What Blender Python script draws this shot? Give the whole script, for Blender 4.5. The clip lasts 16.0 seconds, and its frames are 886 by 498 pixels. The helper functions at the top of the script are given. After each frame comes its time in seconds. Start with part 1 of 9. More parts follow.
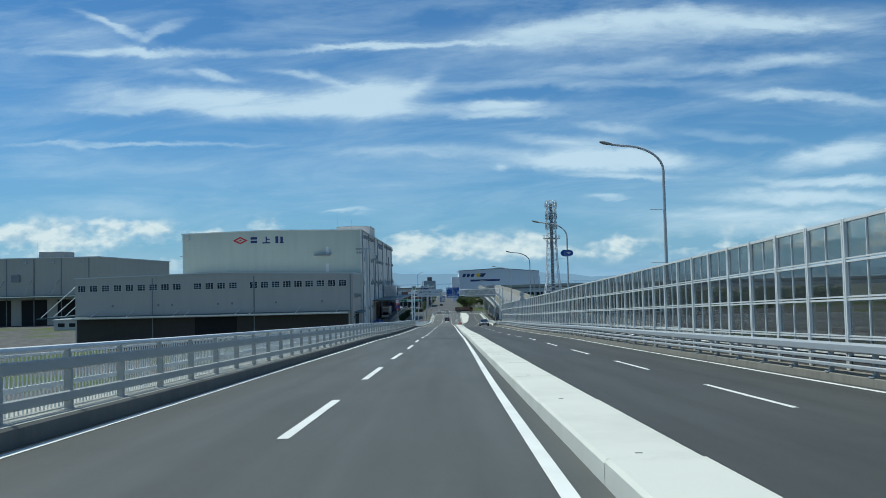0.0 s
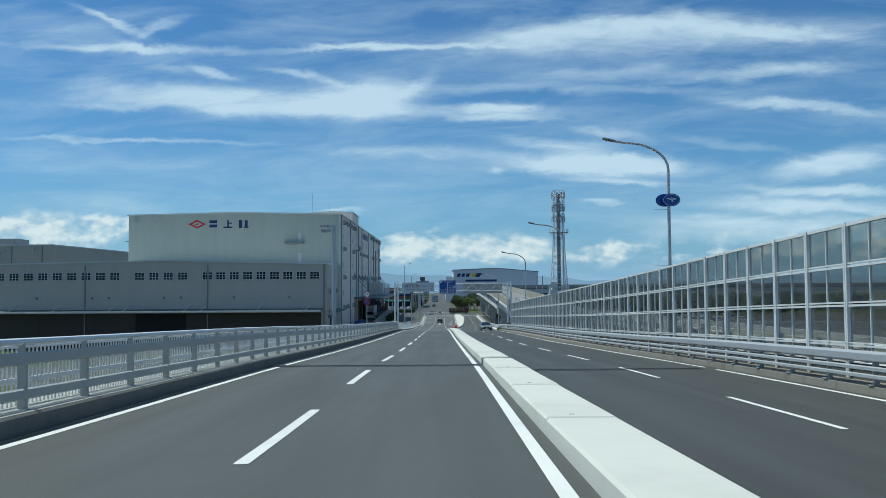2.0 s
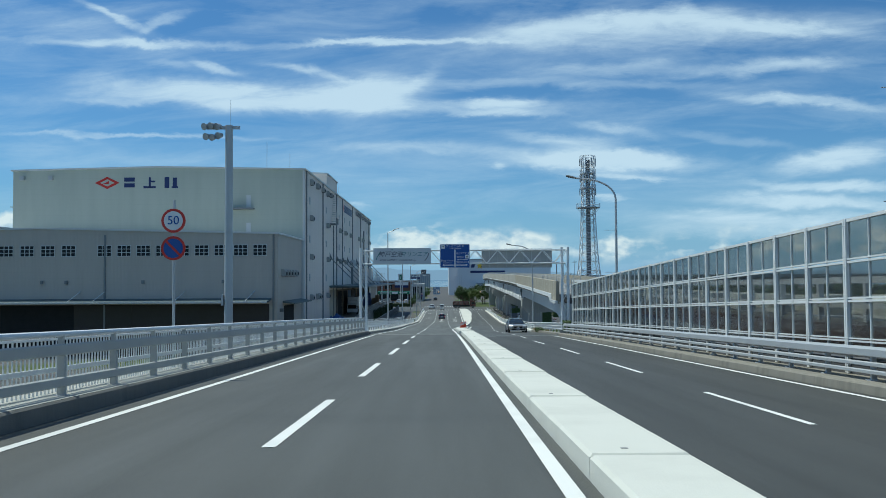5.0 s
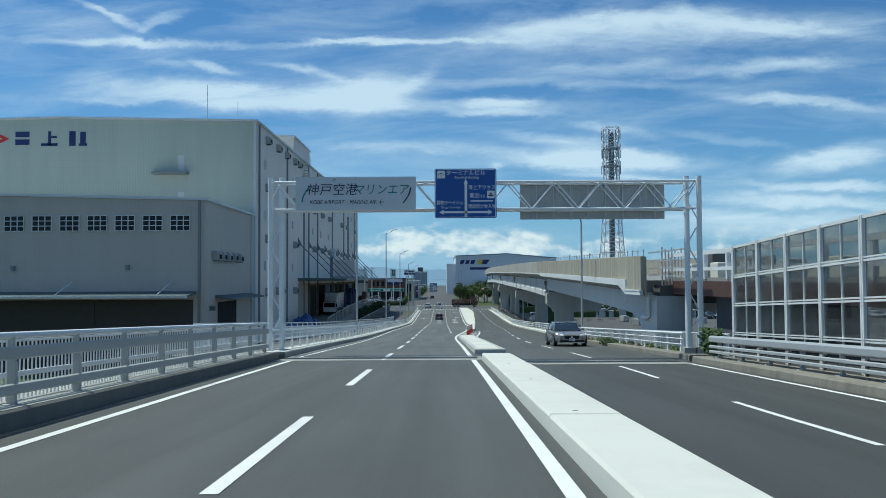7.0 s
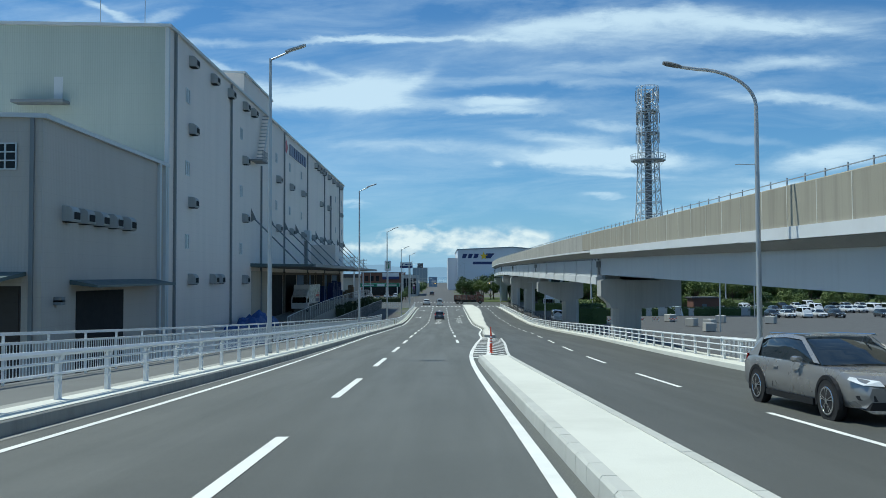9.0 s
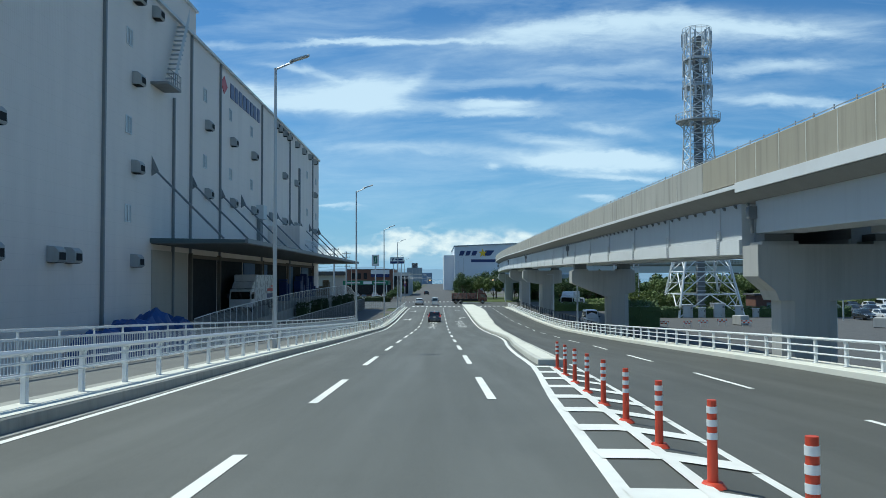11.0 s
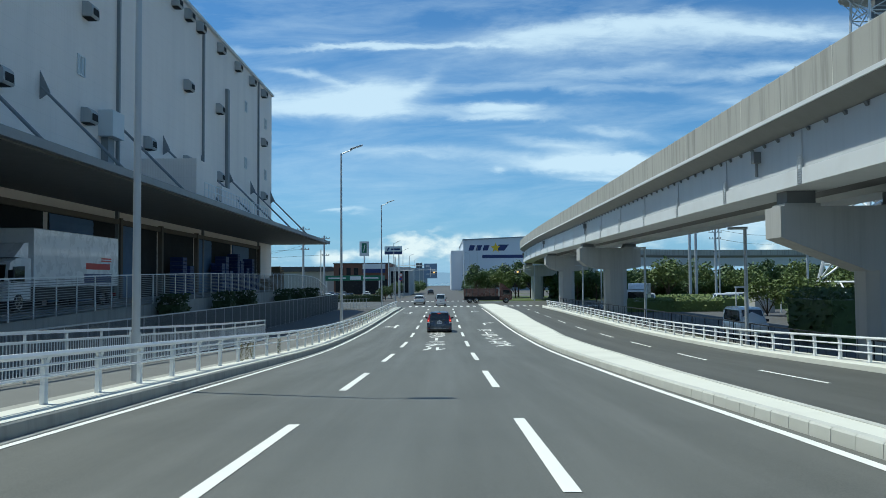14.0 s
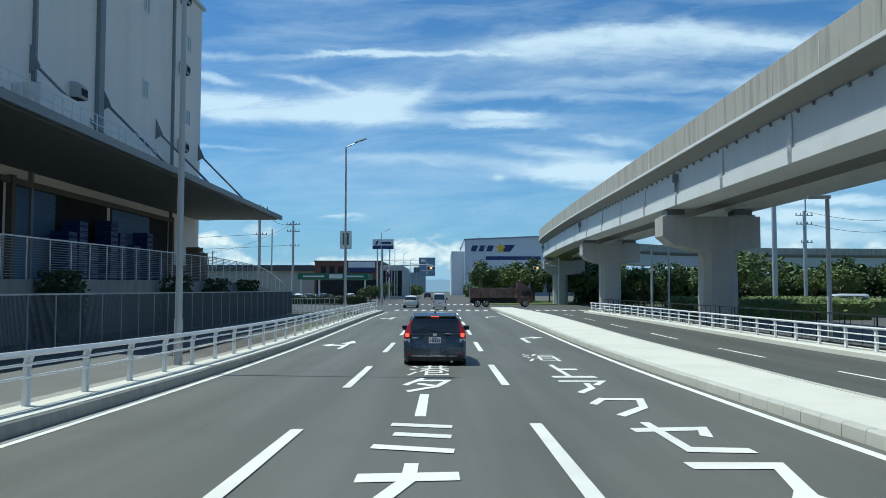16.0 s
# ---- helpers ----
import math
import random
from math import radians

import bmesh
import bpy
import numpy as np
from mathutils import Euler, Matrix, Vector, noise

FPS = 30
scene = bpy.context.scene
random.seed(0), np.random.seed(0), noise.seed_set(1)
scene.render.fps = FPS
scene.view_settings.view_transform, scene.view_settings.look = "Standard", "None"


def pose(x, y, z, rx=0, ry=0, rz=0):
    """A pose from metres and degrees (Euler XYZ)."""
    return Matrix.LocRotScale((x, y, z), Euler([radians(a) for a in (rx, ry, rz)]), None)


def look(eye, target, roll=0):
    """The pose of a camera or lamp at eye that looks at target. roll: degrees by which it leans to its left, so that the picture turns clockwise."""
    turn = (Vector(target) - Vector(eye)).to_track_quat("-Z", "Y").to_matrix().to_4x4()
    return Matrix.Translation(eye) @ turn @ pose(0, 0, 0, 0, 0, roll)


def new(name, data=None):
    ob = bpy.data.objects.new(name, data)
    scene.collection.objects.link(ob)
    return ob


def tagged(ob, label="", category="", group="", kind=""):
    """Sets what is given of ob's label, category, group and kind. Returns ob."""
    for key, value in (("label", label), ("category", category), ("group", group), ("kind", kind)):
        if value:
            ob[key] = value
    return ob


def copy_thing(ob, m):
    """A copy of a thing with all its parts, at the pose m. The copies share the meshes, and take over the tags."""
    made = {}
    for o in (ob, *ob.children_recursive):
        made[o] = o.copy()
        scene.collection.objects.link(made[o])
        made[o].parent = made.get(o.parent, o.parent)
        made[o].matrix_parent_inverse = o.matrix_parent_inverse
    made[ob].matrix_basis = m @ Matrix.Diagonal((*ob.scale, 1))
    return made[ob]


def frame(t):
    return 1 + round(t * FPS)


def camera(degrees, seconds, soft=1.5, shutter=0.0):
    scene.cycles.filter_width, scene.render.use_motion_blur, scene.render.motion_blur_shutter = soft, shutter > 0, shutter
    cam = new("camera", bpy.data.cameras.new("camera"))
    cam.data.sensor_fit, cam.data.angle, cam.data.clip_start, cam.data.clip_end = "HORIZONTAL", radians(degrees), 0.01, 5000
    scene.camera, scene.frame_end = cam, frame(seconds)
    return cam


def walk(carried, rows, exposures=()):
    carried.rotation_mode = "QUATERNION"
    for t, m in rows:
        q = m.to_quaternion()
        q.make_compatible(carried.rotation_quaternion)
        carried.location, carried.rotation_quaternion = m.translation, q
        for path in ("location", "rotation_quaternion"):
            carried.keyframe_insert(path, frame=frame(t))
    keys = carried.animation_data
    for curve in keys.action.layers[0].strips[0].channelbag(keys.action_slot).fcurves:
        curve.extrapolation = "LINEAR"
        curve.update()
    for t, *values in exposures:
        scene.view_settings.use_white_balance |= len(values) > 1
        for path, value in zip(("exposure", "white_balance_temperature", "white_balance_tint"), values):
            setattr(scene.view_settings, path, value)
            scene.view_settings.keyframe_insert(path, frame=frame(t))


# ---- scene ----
# ---------- camera ----------
cam = camera(58.0, 16.0, soft=0.5)
# seconds, x, y, z, yaw, pitch, roll: a car driving down a bridge ramp at about 60 km/h
PATH = [
    (0.0, 0.008, 0.000, 14.620, 0.248, 2.282, -1.387),
    (0.5, -0.009, 8.389, 14.205, 0.129, 2.298, -1.055),
    (1.0, -0.014, 16.797, 13.799, 0.014, 2.325, -0.753),
    (1.5, -0.001, 25.242, 13.412, -0.091, 2.368, -0.513),
    (2.0, 0.026, 33.743, 13.021, -0.169, 2.411, -0.367),
    (2.5, 0.056, 42.312, 12.625, -0.208, 2.435, -0.328),
    (3.0, 0.080, 50.937, 12.242, -0.219, 2.422, -0.338),
    (3.5, 0.091, 59.602, 11.858, -0.213, 2.361, -0.336),
    (4.0, 0.088, 68.288, 11.428, -0.172, 2.264, -0.323),
    (4.5, 0.076, 76.977, 10.999, -0.084, 2.155, -0.312),
    (5.0, 0.056, 85.650, 10.590, 0.009, 2.078, -0.314),
    (5.5, 0.033, 94.283, 10.193, 0.056, 2.063, -0.327),
    (6.0, 0.015, 102.857, 9.814, 0.035, 2.073, -0.331),
    (6.5, 0.012, 111.355, 9.448, -0.057, 2.065, -0.306),
    (7.0, 0.024, 119.779, 9.082, -0.166, 2.056, -0.285),
    (7.5, 0.046, 128.135, 8.714, -0.233, 2.061, -0.293),
    (8.0, 0.064, 136.431, 8.333, -0.233, 2.047, -0.296),
    (8.5, 0.065, 144.677, 7.936, -0.169, 1.986, -0.258),
    (9.0, 0.055, 152.897, 7.512, -0.107, 1.924, -0.216),
    (9.5, 0.042, 161.117, 7.074, -0.115, 1.913, -0.210),
    (10.0, 0.026, 169.366, 6.621, -0.196, 1.947, -0.219),
    (10.5, 0.010, 177.663, 6.170, -0.326, 2.009, -0.217),
    (11.0, 0.003, 185.998, 5.748, -0.438, 2.096, -0.208),
    (11.5, 0.009, 194.352, 5.347, -0.473, 2.197, -0.207),
    (12.0, 0.014, 202.708, 4.959, -0.429, 2.274, -0.253),
    (12.5, 0.006, 211.051, 4.594, -0.325, 2.297, -0.362),
    (13.0, -0.012, 219.371, 4.211, -0.200, 2.300, -0.454),
    (13.5, -0.033, 227.663, 3.813, -0.089, 2.326, -0.455),
    (14.0, -0.058, 235.920, 3.427, 0.000, 2.371, -0.403),
    (14.5, -0.088, 244.138, 3.053, 0.062, 2.433, -0.348),
    (15.0, -0.116, 252.326, 2.703, 0.076, 2.534, -0.262),
    (15.5, -0.135, 260.493, 2.371, 0.027, 2.698, -0.112),
    (16.0, -0.148, 268.650, 2.051, -0.057, 2.898, 0.076),
]


def heading(x, y, z, yaw, pitch, roll):
    a, b = radians(yaw), radians(pitch)
    eye = Vector((x, y, z))
    return look(eye, eye + Vector((-math.sin(a) * math.cos(b), math.cos(a) * math.cos(b), math.sin(b))) * 10, roll)


walk(cam, [(t, heading(*p)) for t, *p in PATH], exposures=[(0.0, -0.14, 6050.0, -0.5), (8.0, -0.02, 6050.0, -0.5), (12.0, 0.08, 6050.0, -0.5), (16.0, 0.08, 6050.0, -0.5)])

# ---------- sun and sky ----------
SUN_EL = radians(64.5)
SUN_DIR = Vector((-0.935 * math.cos(SUN_EL), 0.355 * math.cos(SUN_EL), math.sin(SUN_EL)))
sun_data = bpy.data.lights.new("sun", "SUN")
sun_data.energy, sun_data.angle, sun_data.color = 4.0, radians(0.53), (1.0, 0.95, 0.85)
sun = new("sun", sun_data)
sun.matrix_world = Matrix.Translation((-200, 100, 300)) @ (-SUN_DIR).to_track_quat("-Z", "Y").to_matrix().to_4x4()


class Nodes:
    """Short hand for building a node tree."""

    def __init__(self, tree):
        self.t = tree
        tree.nodes.clear()

    def n(self, kind, ins=None, operation=None):
        node = self.t.nodes.new(kind)
        if operation:
            node.operation = operation
        for k, v in (ins or {}).items():
            self.put(node.inputs[k], v)
        return node

    def put(self, socket, v):
        if isinstance(v, bpy.types.NodeSocket):
            self.t.links.new(v, socket)
        else:
            socket.default_value = v

    def m(self, op, a, b=0.0, c=0.0, clamp=False):
        node = self.t.nodes.new("ShaderNodeMath")
        node.operation, node.use_clamp = op, clamp
        for s, v in zip(node.inputs, (a, b, c)):
            self.put(s, v)
        return node.outputs[0]

    def mix(self, f, a, b, blend="MIX"):
        node = self.t.nodes.new("ShaderNodeMix")
        node.data_type, node.blend_type = "RGBA", blend
        self.put(node.inputs[0], f)
        self.put(node.inputs[6], a)
        self.put(node.inputs[7], b)
        return node.outputs[2]

    def ramp(self, f, stops):
        node = self.t.nodes.new("ShaderNodeValToRGB")
        e = node.color_ramp.elements
        while len(e) > 1:
            e.remove(e[0])
        e[0].position, e[0].color = stops[0][0], (*[stops[0][1]] * 3, 1) if isinstance(stops[0][1], (int, float)) else (*stops[0][1], 1)
        for p, c in stops[1:]:
            el = e.new(p)
            el.color = (*[c] * 3, 1) if isinstance(c, (int, float)) else (*c, 1)
        self.put(node.inputs[0], f)
        return node.outputs[0]

    def noise(self, vec, scale, detail=4.0, rough=0.55, dist=0.0):
        node = self.n("ShaderNodeTexNoise", ins={"Scale": scale, "Detail": detail, "Roughness": rough, "Distortion": dist})
        if vec is not None:
            self.put(node.inputs["Vector"], vec)
        return node.outputs["Fac"]


world = bpy.data.worlds.new("sky")
scene.world = world
world.use_nodes = True
N = Nodes(world.node_tree)
sky = N.n("ShaderNodeTexSky")
sky.sky_type, sky.sun_disc, sky.sun_elevation, sky.sun_rotation = "NISHITA", False, SUN_EL, math.atan2(-0.935, 0.355)
sky.air_density, sky.dust_density, sky.ozone_density, sky.altitude = 1.0, 0.6, 2.0, 20.0
way = N.n("ShaderNodeTexCoord").outputs["Generated"]
sep = N.n("ShaderNodeSeparateXYZ", ins={0: way})
ahead = N.m("MAXIMUM", N.m("ABSOLUTE", sep.outputs[1]), 0.12)
U, V = N.m("DIVIDE", sep.outputs[0], ahead), N.m("DIVIDE", sep.outputs[2], ahead)


def uv(su, sv, ou=0.0, ov=0.0, shear=0.0):
    return N.n("ShaderNodeCombineXYZ", ins={0: N.m("MULTIPLY_ADD", U, su, ou), 1: N.m("MULTIPLY_ADD", N.m("MULTIPLY_ADD", U, shear, V), sv, ov), 2: 3.7}).outputs[0]


def blob(cu, cv, su, sv, tilt=0.0):
    du = N.m("DIVIDE", N.m("SUBTRACT", U, cu), su)
    dv = N.m("DIVIDE", N.m("SUBTRACT", N.m("MULTIPLY_ADD", U, -tilt, V), cv - tilt * cu), sv)
    d = N.m("ADD", N.m("MULTIPLY", du, du), N.m("MULTIPLY", dv, dv))
    return N.m("EXPONENT", N.m("MULTIPLY", d, -1.0))


def total(items):
    out = items[0]
    for i in items[1:]:
        out = N.m("ADD", out, i)
    return out


wisp = N.noise(uv(2.6, 15.0, shear=-0.05), 1.6, 7.0, 0.62, 0.5)
fine = N.noise(uv(9.0, 40.0, 3.0, shear=-0.03), 1.0, 7.0, 0.66, 0.6)
curl = N.noise(uv(7.0, 20.0, 9.0), 1.0, 5.0, 0.62, 0.4)
curl_b = N.noise(uv(11.0, 26.0, 2.0, 7.0), 1.0, 6.0, 0.62, 0.4)
puff = N.noise(uv(24.0, 40.0, 1.0, 5.0), 1.0, 4.5, 0.5, 0.0)
puff_above = N.noise(uv(24.0, 40.0, 0.88, 5.26), 1.0, 4.5, 0.5, 0.0)
US = N.m("MULTIPLY_ADD", N.m("SUBTRACT", curl, 0.5), 0.07, U)
VS = N.m("MULTIPLY_ADD", N.m("SUBTRACT", curl_b, 0.5), 0.030, V)


def streak(cu, cv, su, sv, tilt, k):
    """A drawn-out patch of thin cloud with torn edges."""
    du = N.m("DIVIDE", N.m("SUBTRACT", US, cu), su)
    dv = N.m("DIVIDE", N.m("SUBTRACT", N.m("MULTIPLY_ADD", US, -tilt, VS), cv - tilt * cu), sv)
    d = N.m("POWER", N.m("MULTIPLY_ADD", du, du, N.m("MULTIPLY", dv, dv)), 1.4)
    return N.m("MULTIPLY", N.m("EXPONENT", N.m("MULTIPLY", d, -0.8)), k)


# high bands: centre, half length, half depth, tilt, density
HIGH_BANDS = (
    (-0.068, 0.2988, 0.126, 0.0040, 0.017, 0.62), (0.254, 0.3108, 0.255, 0.0175, 0.031, 0.50), (0.212, 0.3236, 0.132, 0.0107, 0.076, 0.42), (0.433, 0.3123, 0.108, 0.0081, -0.060, 0.42),
    (-0.386, 0.2998, 0.141, 0.0047, -0.039, 0.42), (-0.418, 0.3342, 0.039, 0.0054, -0.427, 0.45), (-0.354, 0.3247, 0.026, 0.0060, 0.324, 0.42), (-0.379, 0.3015, 0.029, 0.0047, -0.246, 0.25),
    (-0.443, 0.3103, 0.082, 0.0175, -0.212, 0.18),
)
# middle bands: centre, half length, half depth, tilt, density
MIDDLE_BANDS = (
    (0.157, 0.2456, 0.175, 0.0060, -0.017, 0.24), (0.193, 0.2624, 0.088, 0.0087, 0.087, 0.30), (0.413, 0.2653, 0.123, 0.0074, 0.040, 0.42), (0.448, 0.2209, 0.093, 0.0067, -0.077, 0.55),
    (-0.393, 0.1797, 0.134, 0.0027, -0.026, 0.45), (-0.041, 0.1636, 0.102, 0.0067, -0.019, 0.28), (-0.343, 0.1411, 0.175, 0.0175, -0.033, 0.12), (0.216, 0.1877, 0.049, 0.0060, -0.198, 0.32),
    (-0.123, 0.0891, 0.029, 0.0027, -0.033, 0.45), (0.203, 0.1004, 0.023, 0.0027, -0.038, 0.50), (0.358, 0.1729, 0.067, 0.0060, -0.132, 0.22), (-0.417, 0.1029, 0.079, 0.0094, -0.095, 0.15),
)
# broad cloud: centre, half length, half depth, tilt, density
BROAD_CLOUD = (
    (-0.094, 0.2330, 0.066, 0.0225, 0.050, 0.66), (-0.125, 0.2185, 0.070, 0.0120, -0.075, 0.42), (-0.105, 0.2250, 0.040, 0.0150, 0.100, 0.45), (-0.250, 0.2300, 0.100, 0.0150, -0.050, 0.50),
    (-0.160, 0.2590, 0.052, 0.0055, -0.250, 0.42), (-0.339, 0.2368, 0.126, 0.0161, -0.058, 0.42), (-0.379, 0.2247, 0.088, 0.0047, -0.027, 0.25), (-0.285, 0.2690, 0.024, 0.0060, -0.266, 0.50),
    (-0.332, 0.2716, 0.026, 0.0054, -0.148, 0.22), (-0.030, 0.2480, 0.024, 0.0110, 0.500, 0.28), (-0.020, 0.2163, 0.045, 0.0060, 0.020, 0.20),
)
# ripples and lens: centre, half length, half depth, tilt, density
RIPPLES_AND_LENS = (
    (0.074, 0.2194, 0.041, 0.0067, -0.028, 0.60), (0.081, 0.2071, 0.061, 0.0040, -0.013, 0.40), (0.055, 0.2130, 0.110, 0.0090, -0.013, 0.28), (0.201, 0.1471, 0.093, 0.0115, -0.029, 1.35), (0.169, 0.1701, 0.047, 0.0094, -0.013, 0.50),
    (0.225, 0.1272, 0.058, 0.0040, -0.053, 0.55), (0.073, 0.1413, 0.012, 0.0047, -0.013, 0.50), (0.116, 0.1769, 0.038, 0.0067, -0.052, 0.20),
)
# right stack: centre, half length, half depth, tilt, density
RIGHT_STACK = (
    (0.488, 0.1458, 0.058, 0.0128, 0.148, 0.85), (0.480, 0.1110, 0.081, 0.0060, -0.028, 0.75), (0.455, 0.0924, 0.102, 0.0081, -0.045, 0.65), (0.412, 0.0703, 0.136, 0.0094, -0.058, 0.62),
    (0.372, 0.0559, 0.110, 0.0094, -0.079, 0.35),
)
cover = total([streak(*q) for group_of in (HIGH_BANDS, MIDDLE_BANDS, BROAD_CLOUD, RIPPLES_AND_LENS, RIGHT_STACK) for q in group_of])
haze_veil = N.m("MULTIPLY", N.m("MAXIMUM", N.m("SUBTRACT", wisp, 0.42), 0.0), 1.05)
veil = N.m("MULTIPLY", N.m("ADD", N.m("MULTIPLY", cover, 1.25), haze_veil), N.m("MULTIPLY_ADD", fine, 1.9, 0.06))
veil = N.m("MULTIPLY", N.m("SMOOTH_MIN", N.m("MAXIMUM", veil, 0.0), 1.0, 0.35), 0.86)
# heaped cloud low over the horizon
low = total([N.m("MULTIPLY", blob(cu, cv, su, sv), k) for cu, cv, su, sv, k in (
    (-0.52, 0.066, 0.09, 0.020, 0.8), (-0.424, 0.078, 0.020, 0.016, 0.75), (-0.375, 0.074, 0.024, 0.012, 0.6), (-0.29, 0.062, 0.06, 0.012, 0.6), (-0.215, 0.077, 0.022, 0.008, 0.6),
    (-0.04, 0.055, 0.034, 0.013, 0.85), (0.03, 0.047, 0.04, 0.009, 0.7), (0.085, 0.044, 0.04, 0.012, 0.8), (0.213, 0.040, 0.020, 0.011, 0.8), (0.0, 0.034, 0.6, 0.012, 0.4),
    (0.5, 0.05, 0.15, 0.014, 0.35))])
heap = N.m("MULTIPLY", N.m("ADD", low, N.m("MULTIPLY", N.m("SUBTRACT", puff, 0.52), 3.6)), 1.5, clamp=True)
heap = N.m("MULTIPLY", N.m("MULTIPLY", heap, 0.8), N.m("MULTIPLY", low, 3.0, clamp=True))
up = N.m("GREATER_THAN", sep.outputs[2], 0.0)
haze = N.m("EXPONENT", N.m("MULTIPLY", N.m("MAXIMUM", V, 0.0), -11.0))
blue = N.mix(N.m("MULTIPLY", haze, 0.75), N.mix(1.0, sky.outputs[0], (0.52, 0.87, 1.18, 1), "MULTIPLY"), (3.7, 6.3, 9.5, 1))
high_c = N.mix(veil, blue, (8.1, 9.6, 10.9, 1))
lit = N.m("MULTIPLY_ADD", N.m("SUBTRACT", puff, puff_above), 3.0, 0.55, clamp=True)
shade = N.ramp(lit, [(0.15, (5.6, 7.2, 8.6)), (0.75, (10.6, 11.0, 10.8))])
full = N.mix(N.m("MULTIPLY", heap, up), high_c, shade)
bg = N.n("ShaderNodeBackground", ins={"Color": full, "Strength": 0.085})
N.t.links.new(bg.outputs[0], N.n("ShaderNodeOutputWorld").inputs[0])

# ---------- materials ----------
def material(name, color, rough=0.7, metal=0.0, var=0.15, grain=40.0, blotch=1.5, bump=0.15, stain=None, stain_amt=0.0, spec=0.4, random_tone=0.0, streak=False, coat=0.0):
    m = bpy.data.materials.new(name)
    m.use_nodes = True
    k = Nodes(m.node_tree)
    obj = k.n("ShaderNodeTexCoord").outputs["Object"]
    geo = k.n("ShaderNodeNewGeometry").outputs["Position"]
    g, b = k.noise(geo, grain, 5.0, 0.65), k.noise(geo, blotch, 4.0, 0.6, 0.4)
    c = (*color, 1)
    col = k.mix(k.m("MULTIPLY_ADD", k.m("SUBTRACT", g, 0.5), var, 0.5), tuple(x * (1 - var * 1.2) for x in color) + (1,), tuple(min(1, x * (1 + var * 1.2)) for x in color) + (1,))
    col = k.mix(k.m("MULTIPLY", k.ramp(b, [(0.35, 0.0), (0.7, 1.0)]), var), col, tuple(x * 0.6 for x in color) + (1,))
    if stain:
        vec = k.n("ShaderNodeVectorMath", operation="MULTIPLY", ins={0: geo, 1: (2.2, 2.2, 0.12) if streak else (0.35, 0.35, 0.35)}).outputs[0]
        col = k.mix(k.m("MULTIPLY", k.ramp(k.noise(vec, 1.0, 6.0, 0.65), [(0.48, 0.0), (0.72, 1.0)]), stain_amt), col, (*stain, 1))
    if random_tone:
        r = k.n("ShaderNodeObjectInfo").outputs["Random"]
        col = k.mix(k.m("MULTIPLY", r, random_tone), col, tuple(x * 0.55 for x in color) + (1,))
    bs = k.n("ShaderNodeBsdfPrincipled", ins={"Base Color": col, "Metallic": metal, "Specular IOR Level": spec, "Coat Weight": coat, "Coat Roughness": 0.05})
    k.put(bs.inputs["Roughness"], k.m("MULTIPLY_ADD", k.m("SUBTRACT", b, 0.5), 0.25, rough, clamp=True))
    if bump:
        bp = k.n("ShaderNodeBump", ins={"Strength": bump, "Distance": 0.02, "Height": g})
        k.put(bs.inputs["Normal"], bp.outputs[0])
    k.t.links.new(bs.outputs[0], k.n("ShaderNodeOutputMaterial").inputs[0])
    return m


def pane_material(name, tint, gloss, rough=0.03, film=0.0):
    m = bpy.data.materials.new(name)
    m.use_nodes = True
    k = Nodes(m.node_tree)
    tr = k.n("ShaderNodeBsdfTransparent", ins={0: (*tint, 1)})
    if film:
        dm = k.n("ShaderNodeMixShader", ins={0: film})
        k.t.links.new(tr.outputs[0], dm.inputs[1])
        k.t.links.new(k.n("ShaderNodeBsdfDiffuse", ins={0: (0.40, 0.41, 0.40, 1)}).outputs[0], dm.inputs[2])
        tr = dm
    gl = k.n("ShaderNodeBsdfGlossy", ins={"Color": (0.9, 0.93, 0.95, 1), "Roughness": rough})
    f = k.m("MULTIPLY", k.n("ShaderNodeFresnel", ins={"IOR": 1.5}).outputs[0], gloss, clamp=True)
    mx = k.n("ShaderNodeMixShader", ins={0: f})
    k.t.links.new(tr.outputs[0], mx.inputs[1])
    k.t.links.new(gl.outputs[0], mx.inputs[2])
    k.t.links.new(mx.outputs[0], k.n("ShaderNodeOutputMaterial").inputs[0])
    return m


def glow(name, color, strength):
    m = bpy.data.materials.new(name)
    m.use_nodes = True
    k = Nodes(m.node_tree)
    em = k.n("ShaderNodeEmission", ins={"Color": (*color, 1), "Strength": strength})
    k.t.links.new(em.outputs[0], k.n("ShaderNodeOutputMaterial").inputs[0])
    return m


